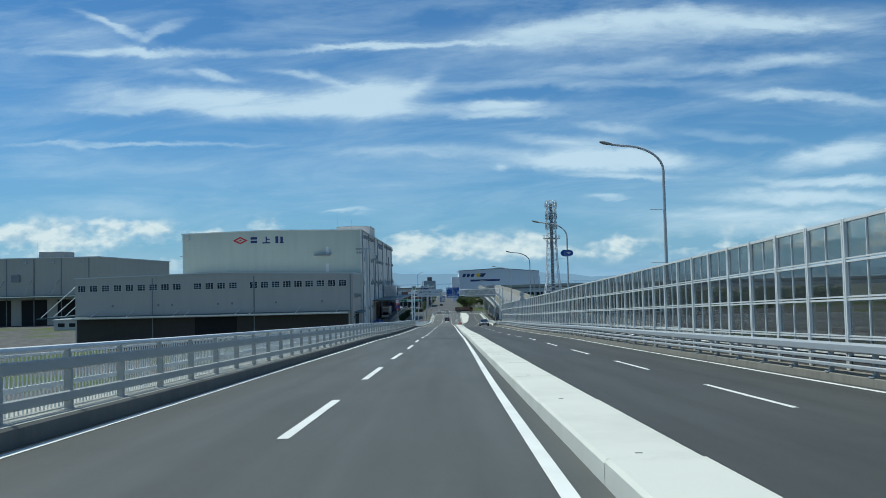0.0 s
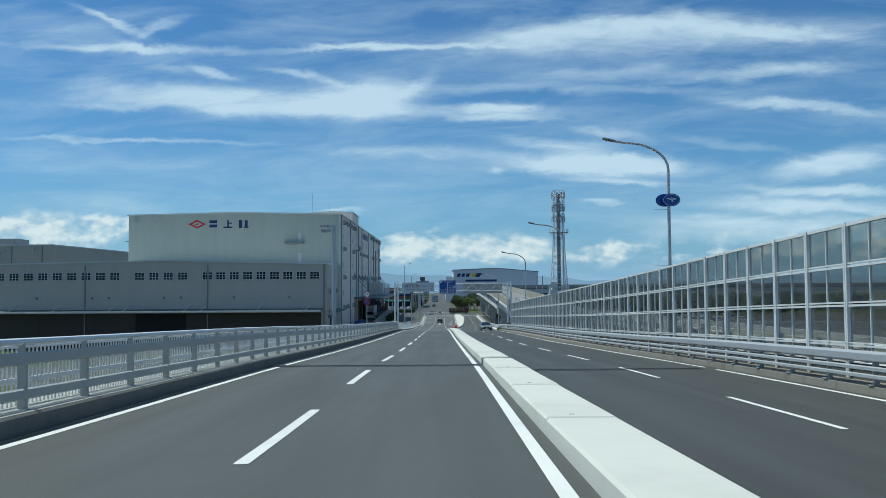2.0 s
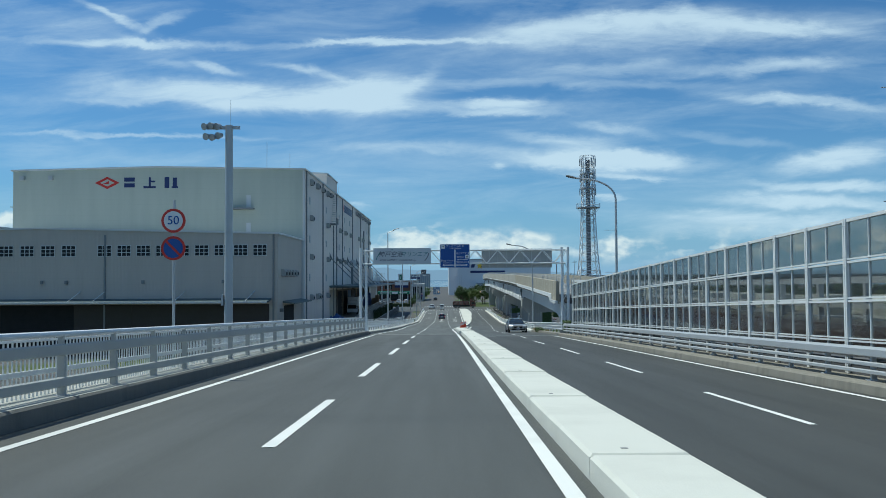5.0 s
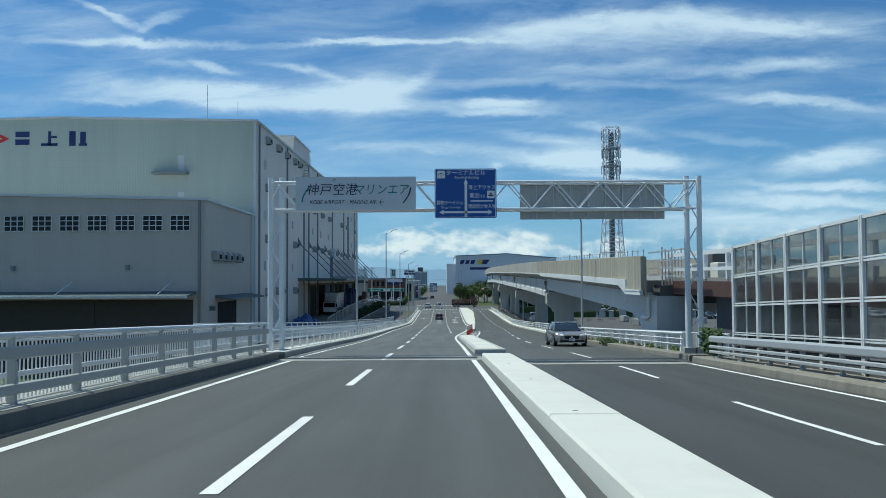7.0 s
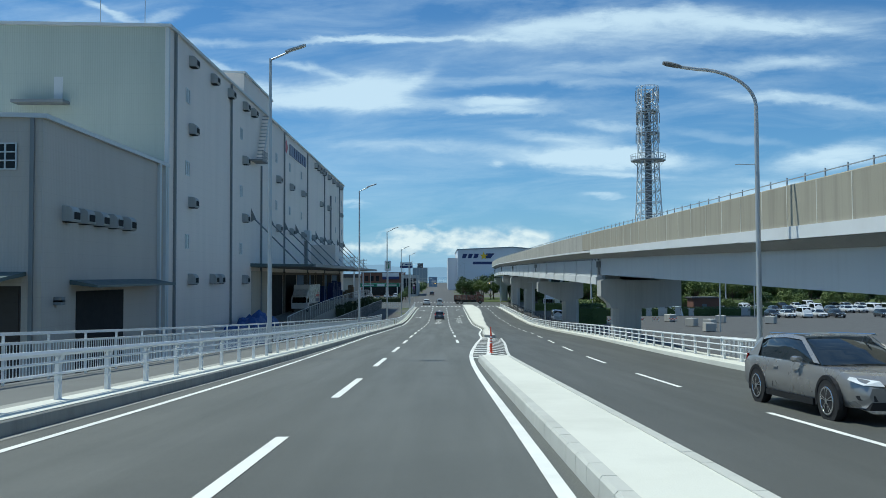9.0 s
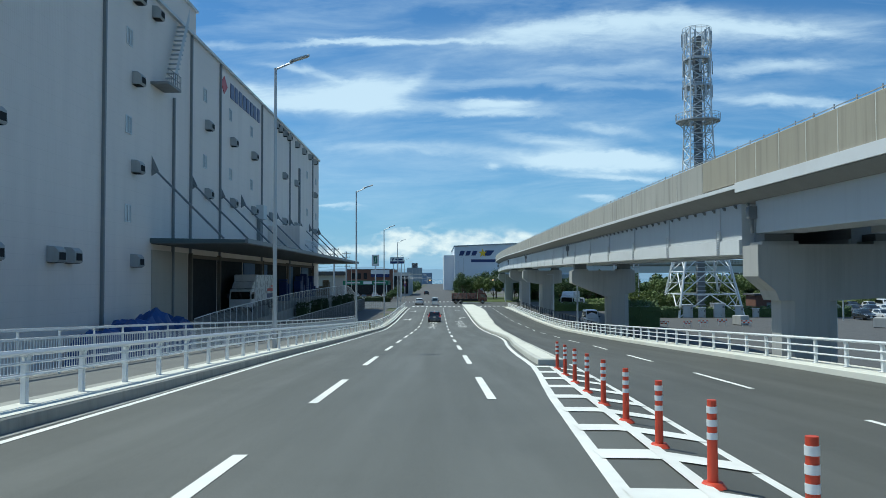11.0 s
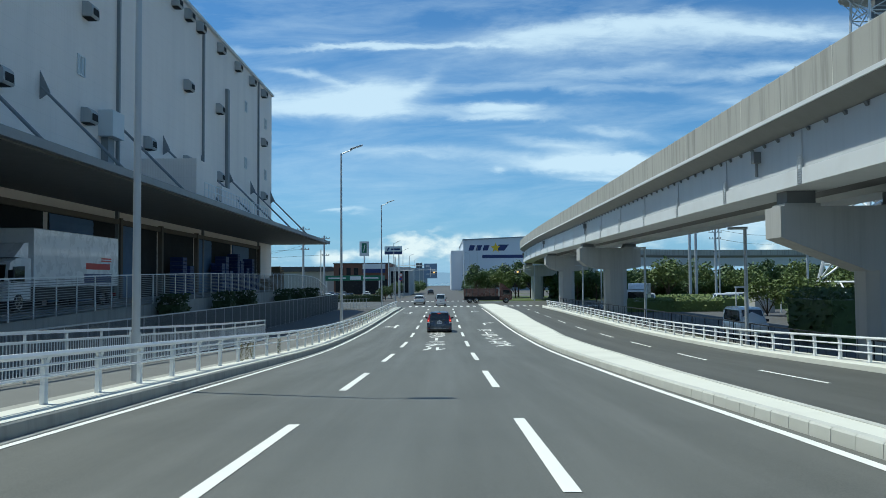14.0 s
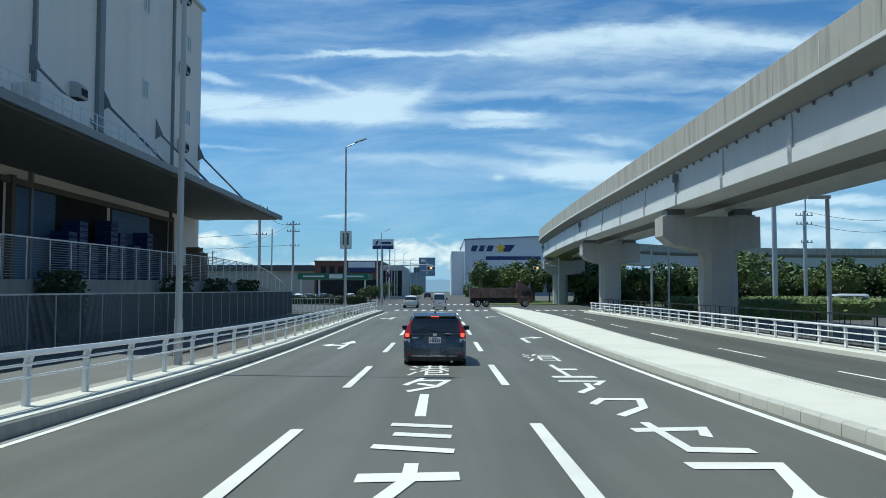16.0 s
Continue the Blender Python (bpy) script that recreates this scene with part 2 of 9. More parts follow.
def asphalt_material(name, tone):
    m = bpy.data.materials.new(name)
    m.use_nodes = True
    k = Nodes(m.node_tree)
    pos = k.n("ShaderNodeNewGeometry").outputs["Position"]
    s = k.n("ShaderNodeSeparateXYZ", ins={0: pos})
    fine_g = k.noise(pos, 60.0, 3.0, 0.7)
    along = k.n("ShaderNodeVectorMath", operation="MULTIPLY", ins={0: pos, 1: (1.1, 0.045, 1.0)}).outputs[0]
    tracks = k.noise(along, 1.0, 4.0, 0.55)
    patch = k.noise(pos, 0.22, 5.0, 0.6, 0.6)
    base = k.mix(k.ramp(fine_g, [(0.3, 0.0), (0.75, 1.0)]), (0.0430 * tone, 0.0445 * tone, 0.0390 * tone, 1), (0.0955 * tone, 0.0975 * tone, 0.0855 * tone, 1))
    base = k.mix(k.m("MULTIPLY", k.ramp(tracks, [(0.38, 0.0), (0.66, 1.0)]), 0.38), base, (0.114 * tone, 0.115 * tone, 0.102 * tone, 1))
    base = k.mix(k.m("MULTIPLY", k.ramp(patch, [(0.5, 0.0), (0.72, 1.0)]), 0.3), base, (0.037 * tone, 0.039 * tone, 0.035 * tone, 1))
    rough = k.m("MULTIPLY_ADD", tracks, -0.18, 0.72)
    bs = k.n("ShaderNodeBsdfPrincipled", ins={"Base Color": base, "Roughness": rough, "Specular IOR Level": 0.45})
    k.put(bs.inputs["Normal"], k.n("ShaderNodeBump", ins={"Strength": 0.35, "Distance": 0.01, "Height": fine_g}).outputs[0])
    k.t.links.new(bs.outputs[0], k.n("ShaderNodeOutputMaterial").inputs[0])
    return m


def cladding_material(name, color, rib=5.0):
    """Painted sheet wall: fine ribs, faint courses, grime running down."""
    m = bpy.data.materials.new(name)
    m.use_nodes = True
    k = Nodes(m.node_tree)
    pos = k.n("ShaderNodeNewGeometry").outputs["Position"]
    s = k.n("ShaderNodeSeparateXYZ", ins={0: pos})
    course = k.m("FRACT", k.m("DIVIDE", s.outputs[2], 0.9))
    joint = k.m("LESS_THAN", course, 0.03)
    grime = k.noise(k.n("ShaderNodeVectorMath", operation="MULTIPLY", ins={0: pos, 1: (0.5, 0.5, 0.05)}).outputs[0], 1.0, 5.0, 0.6)
    big = k.noise(pos, 0.06, 3.0, 0.5)
    col = k.mix(k.m("MULTIPLY", k.ramp(grime, [(0.42, 0.0), (0.75, 1.0)]), 0.22), (*color, 1), tuple(x * 0.62 for x in color) + (1,))
    col = k.mix(k.m("MULTIPLY", k.ramp(big, [(0.35, 0.0), (0.7, 1.0)]), 0.12), col, tuple(x * 0.75 for x in color) + (1,))
    col = k.mix(k.m("MULTIPLY", joint, 0.16), col, tuple(x * 0.5 for x in color) + (1,))
    bs = k.n("ShaderNodeBsdfPrincipled", ins={"Base Color": col, "Roughness": 0.6, "Specular IOR Level": 0.35})
    ribs = k.m("SINE", k.m("MULTIPLY", k.m("ADD", s.outputs[0], s.outputs[1]), rib * 6.283))
    k.put(bs.inputs["Normal"], k.n("ShaderNodeBump", ins={"Strength": 0.25, "Distance": 0.02, "Height": ribs}).outputs[0])
    k.t.links.new(bs.outputs[0], k.n("ShaderNodeOutputMaterial").inputs[0])
    return m


def ground_material():
    m = bpy.data.materials.new("reclaimed_land")
    m.use_nodes = True
    k = Nodes(m.node_tree)
    pos = k.n("ShaderNodeNewGeometry").outputs["Position"]
    g1, g2, g3 = k.noise(pos, 0.02, 5.0, 0.6, 0.5), k.noise(pos, 0.3, 5.0, 0.65), k.noise(pos, 6.0, 4.0, 0.7)
    paved = k.mix(k.ramp(g2, [(0.35, 0.0), (0.7, 1.0)]), (0.085, 0.085, 0.082, 1), (0.16, 0.155, 0.145, 1))
    grass = k.mix(k.ramp(g3, [(0.3, 0.0), (0.7, 1.0)]), (0.05, 0.085, 0.022, 1), (0.12, 0.145, 0.05, 1))
    col = k.mix(k.ramp(g1, [(0.52, 0.0), (0.58, 1.0)]), paved, grass)
    bs = k.n("ShaderNodeBsdfPrincipled", ins={"Base Color": col, "Roughness": 0.9, "Specular IOR Level": 0.2})
    k.put(bs.inputs["Normal"], k.n("ShaderNodeBump", ins={"Strength": 0.4, "Distance": 0.05, "Height": g3}).outputs[0])
    k.t.links.new(bs.outputs[0], k.n("ShaderNodeOutputMaterial").inputs[0])
    return m


ASPHALT = asphalt_material("asphalt", 1.12)
ASPHALT_PALE = asphalt_material("pale_asphalt", 1.5)
ASPHALT_DARK = asphalt_material("dark_asphalt", 0.80)
OLD_ASPHALT = material("worn_asphalt", (0.095, 0.095, 0.092), 0.8, var=0.3, grain=30, bump=0.3)
LAND = ground_material()
PAINT_LINE = material("road_marking", (0.79, 0.79, 0.745), 0.65, var=0.12, grain=25, blotch=0.8, stain=(0.35, 0.35, 0.34), stain_amt=0.35)
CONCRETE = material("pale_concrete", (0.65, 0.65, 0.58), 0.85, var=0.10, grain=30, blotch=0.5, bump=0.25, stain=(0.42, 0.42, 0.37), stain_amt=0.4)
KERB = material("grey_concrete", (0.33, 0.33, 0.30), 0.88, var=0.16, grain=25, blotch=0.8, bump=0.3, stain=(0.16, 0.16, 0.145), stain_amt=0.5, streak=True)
# stained concrete, darkened to carry the shade on the bridge kerb's face
KERB_DARK = material("stained_shade_dark_concrete", (0.18, 0.176, 0.155), 0.88, var=0.2, grain=25, blotch=0.8, bump=0.3, stain=(0.11, 0.108, 0.095), stain_amt=0.5, streak=True)
KERB_BROWN = material("dirty_brown_concrete", (0.25, 0.235, 0.195), 0.9, var=0.2, grain=25, blotch=0.8, bump=0.3, stain=(0.12, 0.115, 0.095), stain_amt=0.6, streak=True)
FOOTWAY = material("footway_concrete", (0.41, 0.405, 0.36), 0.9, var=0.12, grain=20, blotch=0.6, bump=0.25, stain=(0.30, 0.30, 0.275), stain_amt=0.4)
FOOT_ASPHALT = material("footway_asphalt", (0.155, 0.158, 0.148), 0.85, var=0.14, grain=30, blotch=0.5, bump=0.25, stain=(0.10, 0.10, 0.095), stain_amt=0.35)
KERBSTONE = material("kerbstone", (0.54, 0.545, 0.50), 0.85, var=0.12, grain=30, bump=0.25, stain=(0.35, 0.35, 0.31), stain_amt=0.4, random_tone=0.22)
PARAPET_GREY = material("grey_parapet", (0.43, 0.425, 0.385), 0.9, var=0.16, grain=14, blotch=0.4, bump=0.25, stain=(0.15, 0.15, 0.135), stain_amt=0.7, streak=True, random_tone=0.12)
PARAPET = material("tan_parapet", (0.37, 0.345, 0.275), 0.9, var=0.12, grain=14, blotch=0.4, bump=0.25, stain=(0.20, 0.19, 0.16), stain_amt=0.6, streak=True, random_tone=0.12)
PIER = material("pier_concrete", (0.43, 0.43, 0.41), 0.88, var=0.10, grain=12, blotch=0.35, bump=0.2, stain=(0.28, 0.28, 0.265), stain_amt=0.5, streak=True)
GIRDER = material("painted_girder", (0.54, 0.565, 0.575), 0.5, var=0.06, grain=3, blotch=0.25, bump=0.03, stain=(0.42, 0.44, 0.45), stain_amt=0.3, streak=True)
FLANGE = material("pale_girder_flange", (0.70, 0.72, 0.72), 0.5, var=0.06, grain=3, blotch=0.4, bump=0.03, stain=(0.5, 0.5, 0.48), stain_amt=0.3)
BROWN = material("brown_girder", (0.095, 0.052, 0.043), 0.6, var=0.2, grain=6, bump=0.08)
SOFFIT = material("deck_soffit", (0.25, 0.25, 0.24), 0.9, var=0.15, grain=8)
WHITE_STEEL = material("white_painted_steel", (0.74, 0.76, 0.76), 0.45, var=0.06, grain=20, blotch=0.6, bump=0.03, stain=(0.5, 0.5, 0.47), stain_amt=0.2, streak=True)
GREY_STEEL = material("galvanised_steel", (0.48, 0.50, 0.51), 0.5, metal=0.35, var=0.12, grain=22, blotch=0.8, bump=0.05)
RAIL_GREY = material("grey_blue_railing", (0.42, 0.43, 0.41), 0.5, var=0.07, grain=20, blotch=0.7, bump=0.04)
ALU = material("aluminium_frame", (0.74, 0.75, 0.73), 0.42, metal=0.0, var=0.08, grain=25, bump=0.03)
PANE = pane_material("tinted_pane", (0.70, 0.705, 0.69), 0.4, film=0.05)
# windscreen glare is put into the paler side colour; the front goes without
WALL = cladding_material("glare_lightened_cladding", (0.80, 0.72, 0.65))
WALL_FRONT = cladding_material("green_grey_front_without_glare", (0.465, 0.505, 0.44))
WALL_LOW = cladding_material("low_warehouse_cladding", (0.50, 0.455, 0.405))
WALL_TAN = cladding_material("tan_cladding", (0.46, 0.43, 0.37))
TRIM = material("pale_trim", (0.60, 0.62, 0.62), 0.5, var=0.05)
HOOD = material("weathered_vent_hood", (0.40, 0.41, 0.40), 0.6, var=0.12, grain=8, stain=(0.24, 0.24, 0.22), stain_amt=0.4, streak=True)
HAZY_PANE = material("frosted_window_pane", (0.40, 0.43, 0.43), 0.2, var=0.1, blotch=0.5, bump=0, spec=0.5)
PIPE = material("grey_downpipe", (0.22, 0.235, 0.24), 0.55, var=0.08)
CANOPY = material("dark_teal_canopy", (0.10, 0.14, 0.145), 0.5, metal=0.2, var=0.12, grain=8)
CANOPY_UNDER = material("canopy_underside", (0.17, 0.175, 0.17), 0.7, var=0.1)
SHUTTER = material("brown_shutter", (0.062, 0.053, 0.046), 0.7, var=0.15, grain=5)
# near-black: paints the shade of openings on flat panels; also colours the block skids
DARK = material("near_black_shade_and_skids", (0.02, 0.021, 0.022), 0.9, var=0.2)
WINDOW = material("dark_window_glass", (0.015, 0.02, 0.024), 0.25, var=0.05, bump=0, spec=0.2)
BLUE_SHEET = material("blue_tarpaulin", (0.022, 0.075, 0.25), 0.5, var=0.25, grain=5, bump=0.4)
SIGN_BLUE = material("sign_blue", (0.012, 0.075, 0.30), 0.4, var=0.05, bump=0)
SIGN_WHITE = material("sign_white", (0.72, 0.74, 0.74), 0.4, var=0.03, bump=0)
BANNER = material("banner_grey", (0.56, 0.59, 0.61), 0.5, var=0.04, blotch=0.4, bump=0)
INK = material("dark_ink", (0.035, 0.045, 0.085), 0.5, var=0.03, bump=0)
TEAL_INK = material("teal_ink", (0.02, 0.18, 0.19), 0.5, var=0.03, bump=0)
RED = material("signal_red", (0.52, 0.035, 0.025), 0.45, var=0.08, bump=0)
ORANGE = material("post_orange", (0.62, 0.075, 0.035), 0.5, var=0.1, bump=0, random_tone=0.3)
NAVY = material("navy_letters", (0.02, 0.035, 0.13), 0.4, var=0.04, bump=0)
YELLOW = material("star_yellow", (0.75, 0.50, 0.03), 0.4, var=0.04, bump=0)
GREEN_SIGN = material("green_sign", (0.02, 0.16, 0.09), 0.45, var=0.06, bump=0)
SIGN_BACK = material("sign_back_grey", (0.17, 0.18, 0.185), 0.6, var=0.1)
HANGAR = material("hangar_white", (0.62, 0.65, 0.69), 0.55, var=0.04, blotch=0.1, bump=0.02)
HANGAR_GREY = material("hangar_roof", (0.25, 0.30, 0.34), 0.6, var=0.05, blotch=0.1, bump=0.02)
BRICK_RED = material("red_brown_wall", (0.17, 0.085, 0.06), 0.8, var=0.15, grain=6)
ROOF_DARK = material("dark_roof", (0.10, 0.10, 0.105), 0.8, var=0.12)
FAR_WALL = material("far_pale_wall", (0.48, 0.48, 0.46), 0.8, var=0.08)
BARK = material("bark", (0.085, 0.065, 0.045), 0.9, var=0.3, grain=12, bump=0.5)
LEAF = material("leaf_green", (0.062, 0.11, 0.028), 0.6, var=0.5, grain=3, blotch=0.4, bump=0, random_tone=0.35)
LEAF_LIGHT = material("leaf_yellow_green", (0.125, 0.175, 0.042), 0.6, var=0.5, grain=3, blotch=0.4, bump=0, random_tone=0.3)
HEDGE = material("hedge_green", (0.035, 0.06, 0.02), 0.7, var=0.5, grain=5, bump=0.4)
DRY_WEED = material("dry_weed", (0.17, 0.15, 0.07), 0.8, var=0.4, grain=8, bump=0)
# tan bay frames coloured dark brown to carry the canopy's shadow
BAY_FRAME = material("canopy_shaded_bay_frame", (0.16, 0.135, 0.11), 0.8, var=0.2, grain=6)
BAY_BLUE = material("blue_grey_shutter", (0.08, 0.155, 0.28), 0.6, var=0.15, grain=5)
GRASS = material("verge_grass", (0.085, 0.115, 0.03), 0.9, var=0.45, grain=6, blotch=0.5, bump=0.5)
RUBBER = material("rubber", (0.018, 0.018, 0.019), 0.8, var=0.2)
BLACK = material("black_plastic", (0.012, 0.012, 0.013), 0.5, var=0.1, bump=0)
CAR_GLASS = material("car_glass", (0.012, 0.016, 0.018), 0.04, var=0.02, bump=0, spec=0.9)
CHROME = material("chrome", (0.7, 0.71, 0.72), 0.18, metal=1.0, var=0.03, bump=0)
LAMP_RED = material("tail_lamp_red", (0.30, 0.008, 0.01), 0.12, var=0.05, bump=0, spec=0.8)
BRAKE = glow("lit_brake_lamp", (1.0, 0.10, 0.06), 1.6)
LAMP_CLEAR = material("clear_lamp", (0.75, 0.77, 0.78), 0.08, var=0.03, bump=0, spec=0.9)
AMBER = glow("lit_amber_lamp", (1.0, 0.55, 0.12), 1.6)
# hills emit a flat blue: distance haze painted in, sunlight has no effect
HILL = glow("glowing_haze_hills", (0.235, 0.37, 0.52), 1.0)
WATER = material("sea_water", (0.03, 0.085, 0.14), 0.15, var=0.2, grain=0.08, blotch=0.01, bump=0.3, spec=0.6)
CRATE_BLUE = material("blue_crate", (0.025, 0.05, 0.17), 0.5, var=0.2, grain=6)
PLANT_TRAY = material("wood_pallet", (0.25, 0.18, 0.11), 0.8, var=0.25)


def paint(name, color, metal=0.3):
    return material(name, color, 0.28, metal=metal, var=0.03, bump=0, spec=0.6, coat=0.7)


P_BLUEGREY = paint("blue_grey_car_paint", (0.052, 0.072, 0.10), 0.35)
P_SILVER = paint("silver_bronze_car_paint", (0.30, 0.29, 0.275), 0.45)
P_WHITE = paint("white_car_paint", (0.72, 0.73, 0.74), 0.0)
P_DARK = paint("dark_car_paint", (0.04, 0.045, 0.05), 0.3)
P_MAROON = paint("maroon_truck_paint", (0.13, 0.045, 0.035), 0.1)
P_GREY = paint("grey_car_paint", (0.22, 0.23, 0.24), 0.4)


# ---------- mesh helpers ----------
class Shape:
    """Collects vertices and faces in world metres."""

    def __init__(self):
        self.v, self.f = [], []

    def add(self, verts, faces):
        b = len(self.v)
        self.v += [tuple(p) for p in verts]
        self.f += [tuple(b + i for i in q) for q in faces]
        return self

    def box(self, x0, x1, y0, y1, z0, z1, slope=0.0):
        """An upright box; slope lifts its far end, as dz per metre of y."""
        d = slope * (y1 - y0)
        return self.add([(x0, y0, z0), (x1, y0, z0), (x1, y1, z0 + d), (x0, y1, z0 + d), (x0, y0, z1), (x1, y0, z1), (x1, y1, z1 + d), (x0, y1, z1 + d)],
                        [(0, 3, 2, 1), (4, 5, 6, 7), (0, 1, 5, 4), (1, 2, 6, 5), (2, 3, 7, 6), (3, 0, 4, 7)])

    def block(self, x0, x1, y0, y1, z0, z1, c=0.03, slope=0.0):
        """A box with chamfered upper edges."""
        d = slope * (y1 - y0)
        s = lambda y: slope * (y - y0)
        lo = [(x0, y0), (x1, y0), (x1, y1), (x0, y1)]
        hi = [(x0 + c, y0 + c), (x1 - c, y0 + c), (x1 - c, y1 - c), (x0 + c, y1 - c)]
        vs = [(x, y, z0 + s(y)) for x, y in lo] + [(x, y, z1 - c + s(y)) for x, y in lo] + [(x, y, z1 + s(y)) for x, y in hi]
        fs = [(0, 3, 2, 1), (8, 9, 10, 11)]
        for k in (0, 4):
            fs += [(k + i, k + (i + 1) % 4, k + 4 + (i + 1) % 4, k + 4 + i) for i in range(4)]
        return self.add(vs, fs)

    def tube(self, p, q, r, n=8, r2=None, caps=True):
        p, q = Vector(p), Vector(q)
        r2 = r if r2 is None else r2
        w = (q - p).normalized()
        a = w.orthogonal().normalized() if abs(w.z) < 0.99 else Vector((1, 0, 0))
        b = w.cross(a).normalized()
        a = b.cross(w)
        ring = [(math.cos(2 * math.pi * (i + 0.5) / n), math.sin(2 * math.pi * (i + 0.5) / n)) for i in range(n)]
        vs = [p + (a * c + b * s) * r for c, s in ring] + [q + (a * c + b * s) * r2 for c, s in ring]
        fs = [(i, (i + 1) % n, n + (i + 1) % n, n + i) for i in range(n)]
        if caps:
            fs += [tuple(reversed(range(n))), tuple(range(n, 2 * n))]
        return self.add(vs, fs)

    def path_tube(self, pts, r, n=8):
        pts = [Vector(p) for p in pts]
        rings, side = [], None
        for i, p in enumerate(pts):
            w = (pts[min(i + 1, len(pts) - 1)] - pts[max(i - 1, 0)]).normalized()
            side = w.orthogonal().normalized() if side is None else (side - w * side.dot(w)).normalized()
            up_v = w.cross(side)
            rings.append([p + (side * math.cos(2 * math.pi * (k + 0.5) / n) + up_v * math.sin(2 * math.pi * (k + 0.5) / n)) * r for k in range(n)])
        return self.loft(rings)

    def sweep(self, section, stations, closed=True, caps=True):
        """section: points (x, z); stations: (x, y, z) offsets in order."""
        n = len(section)
        vs = [(sx + x, y, sz + z) for x, y, z in stations for sx, sz in section]
        fs = []
        for k in range(len(stations) - 1):
            for i in range(n if closed else n - 1):
                j = (i + 1) % n
                fs.append((k * n + i, k * n + j, (k + 1) * n + j, (k + 1) * n + i))
        if caps and closed:
            fs += [tuple(reversed(range(n))), tuple(range(len(vs) - n, len(vs)))]
        return self.add(vs, fs)

    def loft(self, rings, caps=True):
        n = len(rings[0])
        vs = [p for r in rings for p in r]
        fs = [(k * n + i, k * n + (i + 1) % n, (k + 1) * n + (i + 1) % n, (k + 1) * n + i) for k in range(len(rings) - 1) for i in range(n)]
        if caps:
            fs += [tuple(reversed(range(n))), tuple(range(len(vs) - n, len(vs)))]
        return self.add(vs, fs)

    def prism(self, pts, axis, a, b):
        """A flat outline pushed along an axis from a to b; pts hold the two other coordinates in order."""
        def place(p, t):
            return {"x": (t, p[0], p[1]), "y": (p[0], t, p[1]), "z": (p[0], p[1], t)}[axis]
        n = len(pts)
        return self.add([place(p, a) for p in pts] + [place(p, b) for p in pts],
                        [tuple(reversed(range(n))), tuple(range(n, 2 * n))] + [(i, (i + 1) % n, n + (i + 1) % n, n + i) for i in range(n)])

    def mesh(self, name, mat, origin=(0, 0, 0), smooth=False):
        me = bpy.data.meshes.new(name)
        ox, oy, oz = origin
        me.from_pydata([(x - ox, y - oy, z - oz) for x, y, z in self.v], [], self.f)
        if mat:
            me.materials.append(mat)
        bm = bmesh.new()
        bm.from_mesh(me)
        bmesh.ops.recalc_face_normals(bm, faces=bm.faces)
        bm.to_mesh(me)
        bm.free()
        if smooth:
            me.polygons.foreach_set("use_smooth", [True] * len(me.polygons))
            me.set_sharp_from_angle(angle=radians(38))
        me.update()
        return me


def thing(name, at, label, category, group="", kind=""):
    ob = new(name)
    ob.location = at
    ob.empty_display_size = 0.2
    return tagged(ob, label, category, group, kind)


def origin_of(ob):
    p = Vector((0, 0, 0))
    while ob:
        p += ob.location
        ob = ob.parent
    return p


def part(name, shape, mat, parent, label="", smooth=False):
    """Links a shape, given in world metres, as one mesh under a thing or a part."""
    o = origin_of(parent)
    ob = new(name, shape.mesh(name, mat, o, smooth))
    ob.parent = parent
    if label:
        ob["label"] = label
    return ob


def piece(name, me, parent, at, rot=None):
    """One of many alike pieces on shared mesh data."""
    ob = new(name, me)
    ob.parent = parent
    ob.location = Vector(at) - origin_of(parent)
    if rot:
        ob.rotation_euler = rot
    return ob


def solid(name, shape, mat, label, category, group="", kind="", smooth=False):
    """A thing or piece of the setting that is one mesh."""
    ob = new(name, shape.mesh(name, mat, (0, 0, 0), smooth))
    return tagged(ob, label, category, group, kind)


def lettering(body, size, mat, name="lettering", align="CENTER", bold=0.0):
    """A flat mesh of text in the built-in font, in its own x-y plane, centred."""
    cu = bpy.data.curves.new(name, "FONT")
    cu.body, cu.size, cu.align_x, cu.align_y, cu.extrude, cu.offset = body, size, align, "CENTER", 0.004, bold
    ob = bpy.data.objects.new(name, cu)
    scene.collection.objects.link(ob)
    bpy.context.view_layer.update()
    me = bpy.data.meshes.new_from_object(ob.evaluated_get(bpy.context.evaluated_depsgraph_get()))
    bpy.data.objects.remove(ob)
    me.materials.clear()
    me.materials.append(mat)
    me.name = name
    return me


# ---------- the road's line ----------
def curve(y, keys):
    """Smooth value along the road from (y, value) keys."""
    ys = [k[0] for k in keys]
    if y <= ys[0]:
        i = 0
    elif y >= ys[-1]:
        i = len(ys) - 2
    else:
        i = max(j for j in range(len(ys) - 1) if ys[j] <= y)
    (y0, a), (y1, b) = keys[i], keys[i + 1]
    h, u = y1 - y0, (y - y0) / (y1 - y0)
    if u < 0 or u > 1:
        return a + (b - a) * u if u < 0 else b
    s0 = (b - keys[i - 1][1]) / (y1 - keys[i - 1][0]) if i > 0 else (b - a) / h
    s1 = (keys[i + 2][1] - a) / (keys[i + 2][0] - y0) if i + 2 < len(keys) else (b - a) / h
    return (2 * u**3 - 3 * u**2 + 1) * a + (u**3 - 2 * u**2 + u) * h * s0 + (3 * u**2 - 2 * u**3) * b + (u**3 - u**2) * h * s1


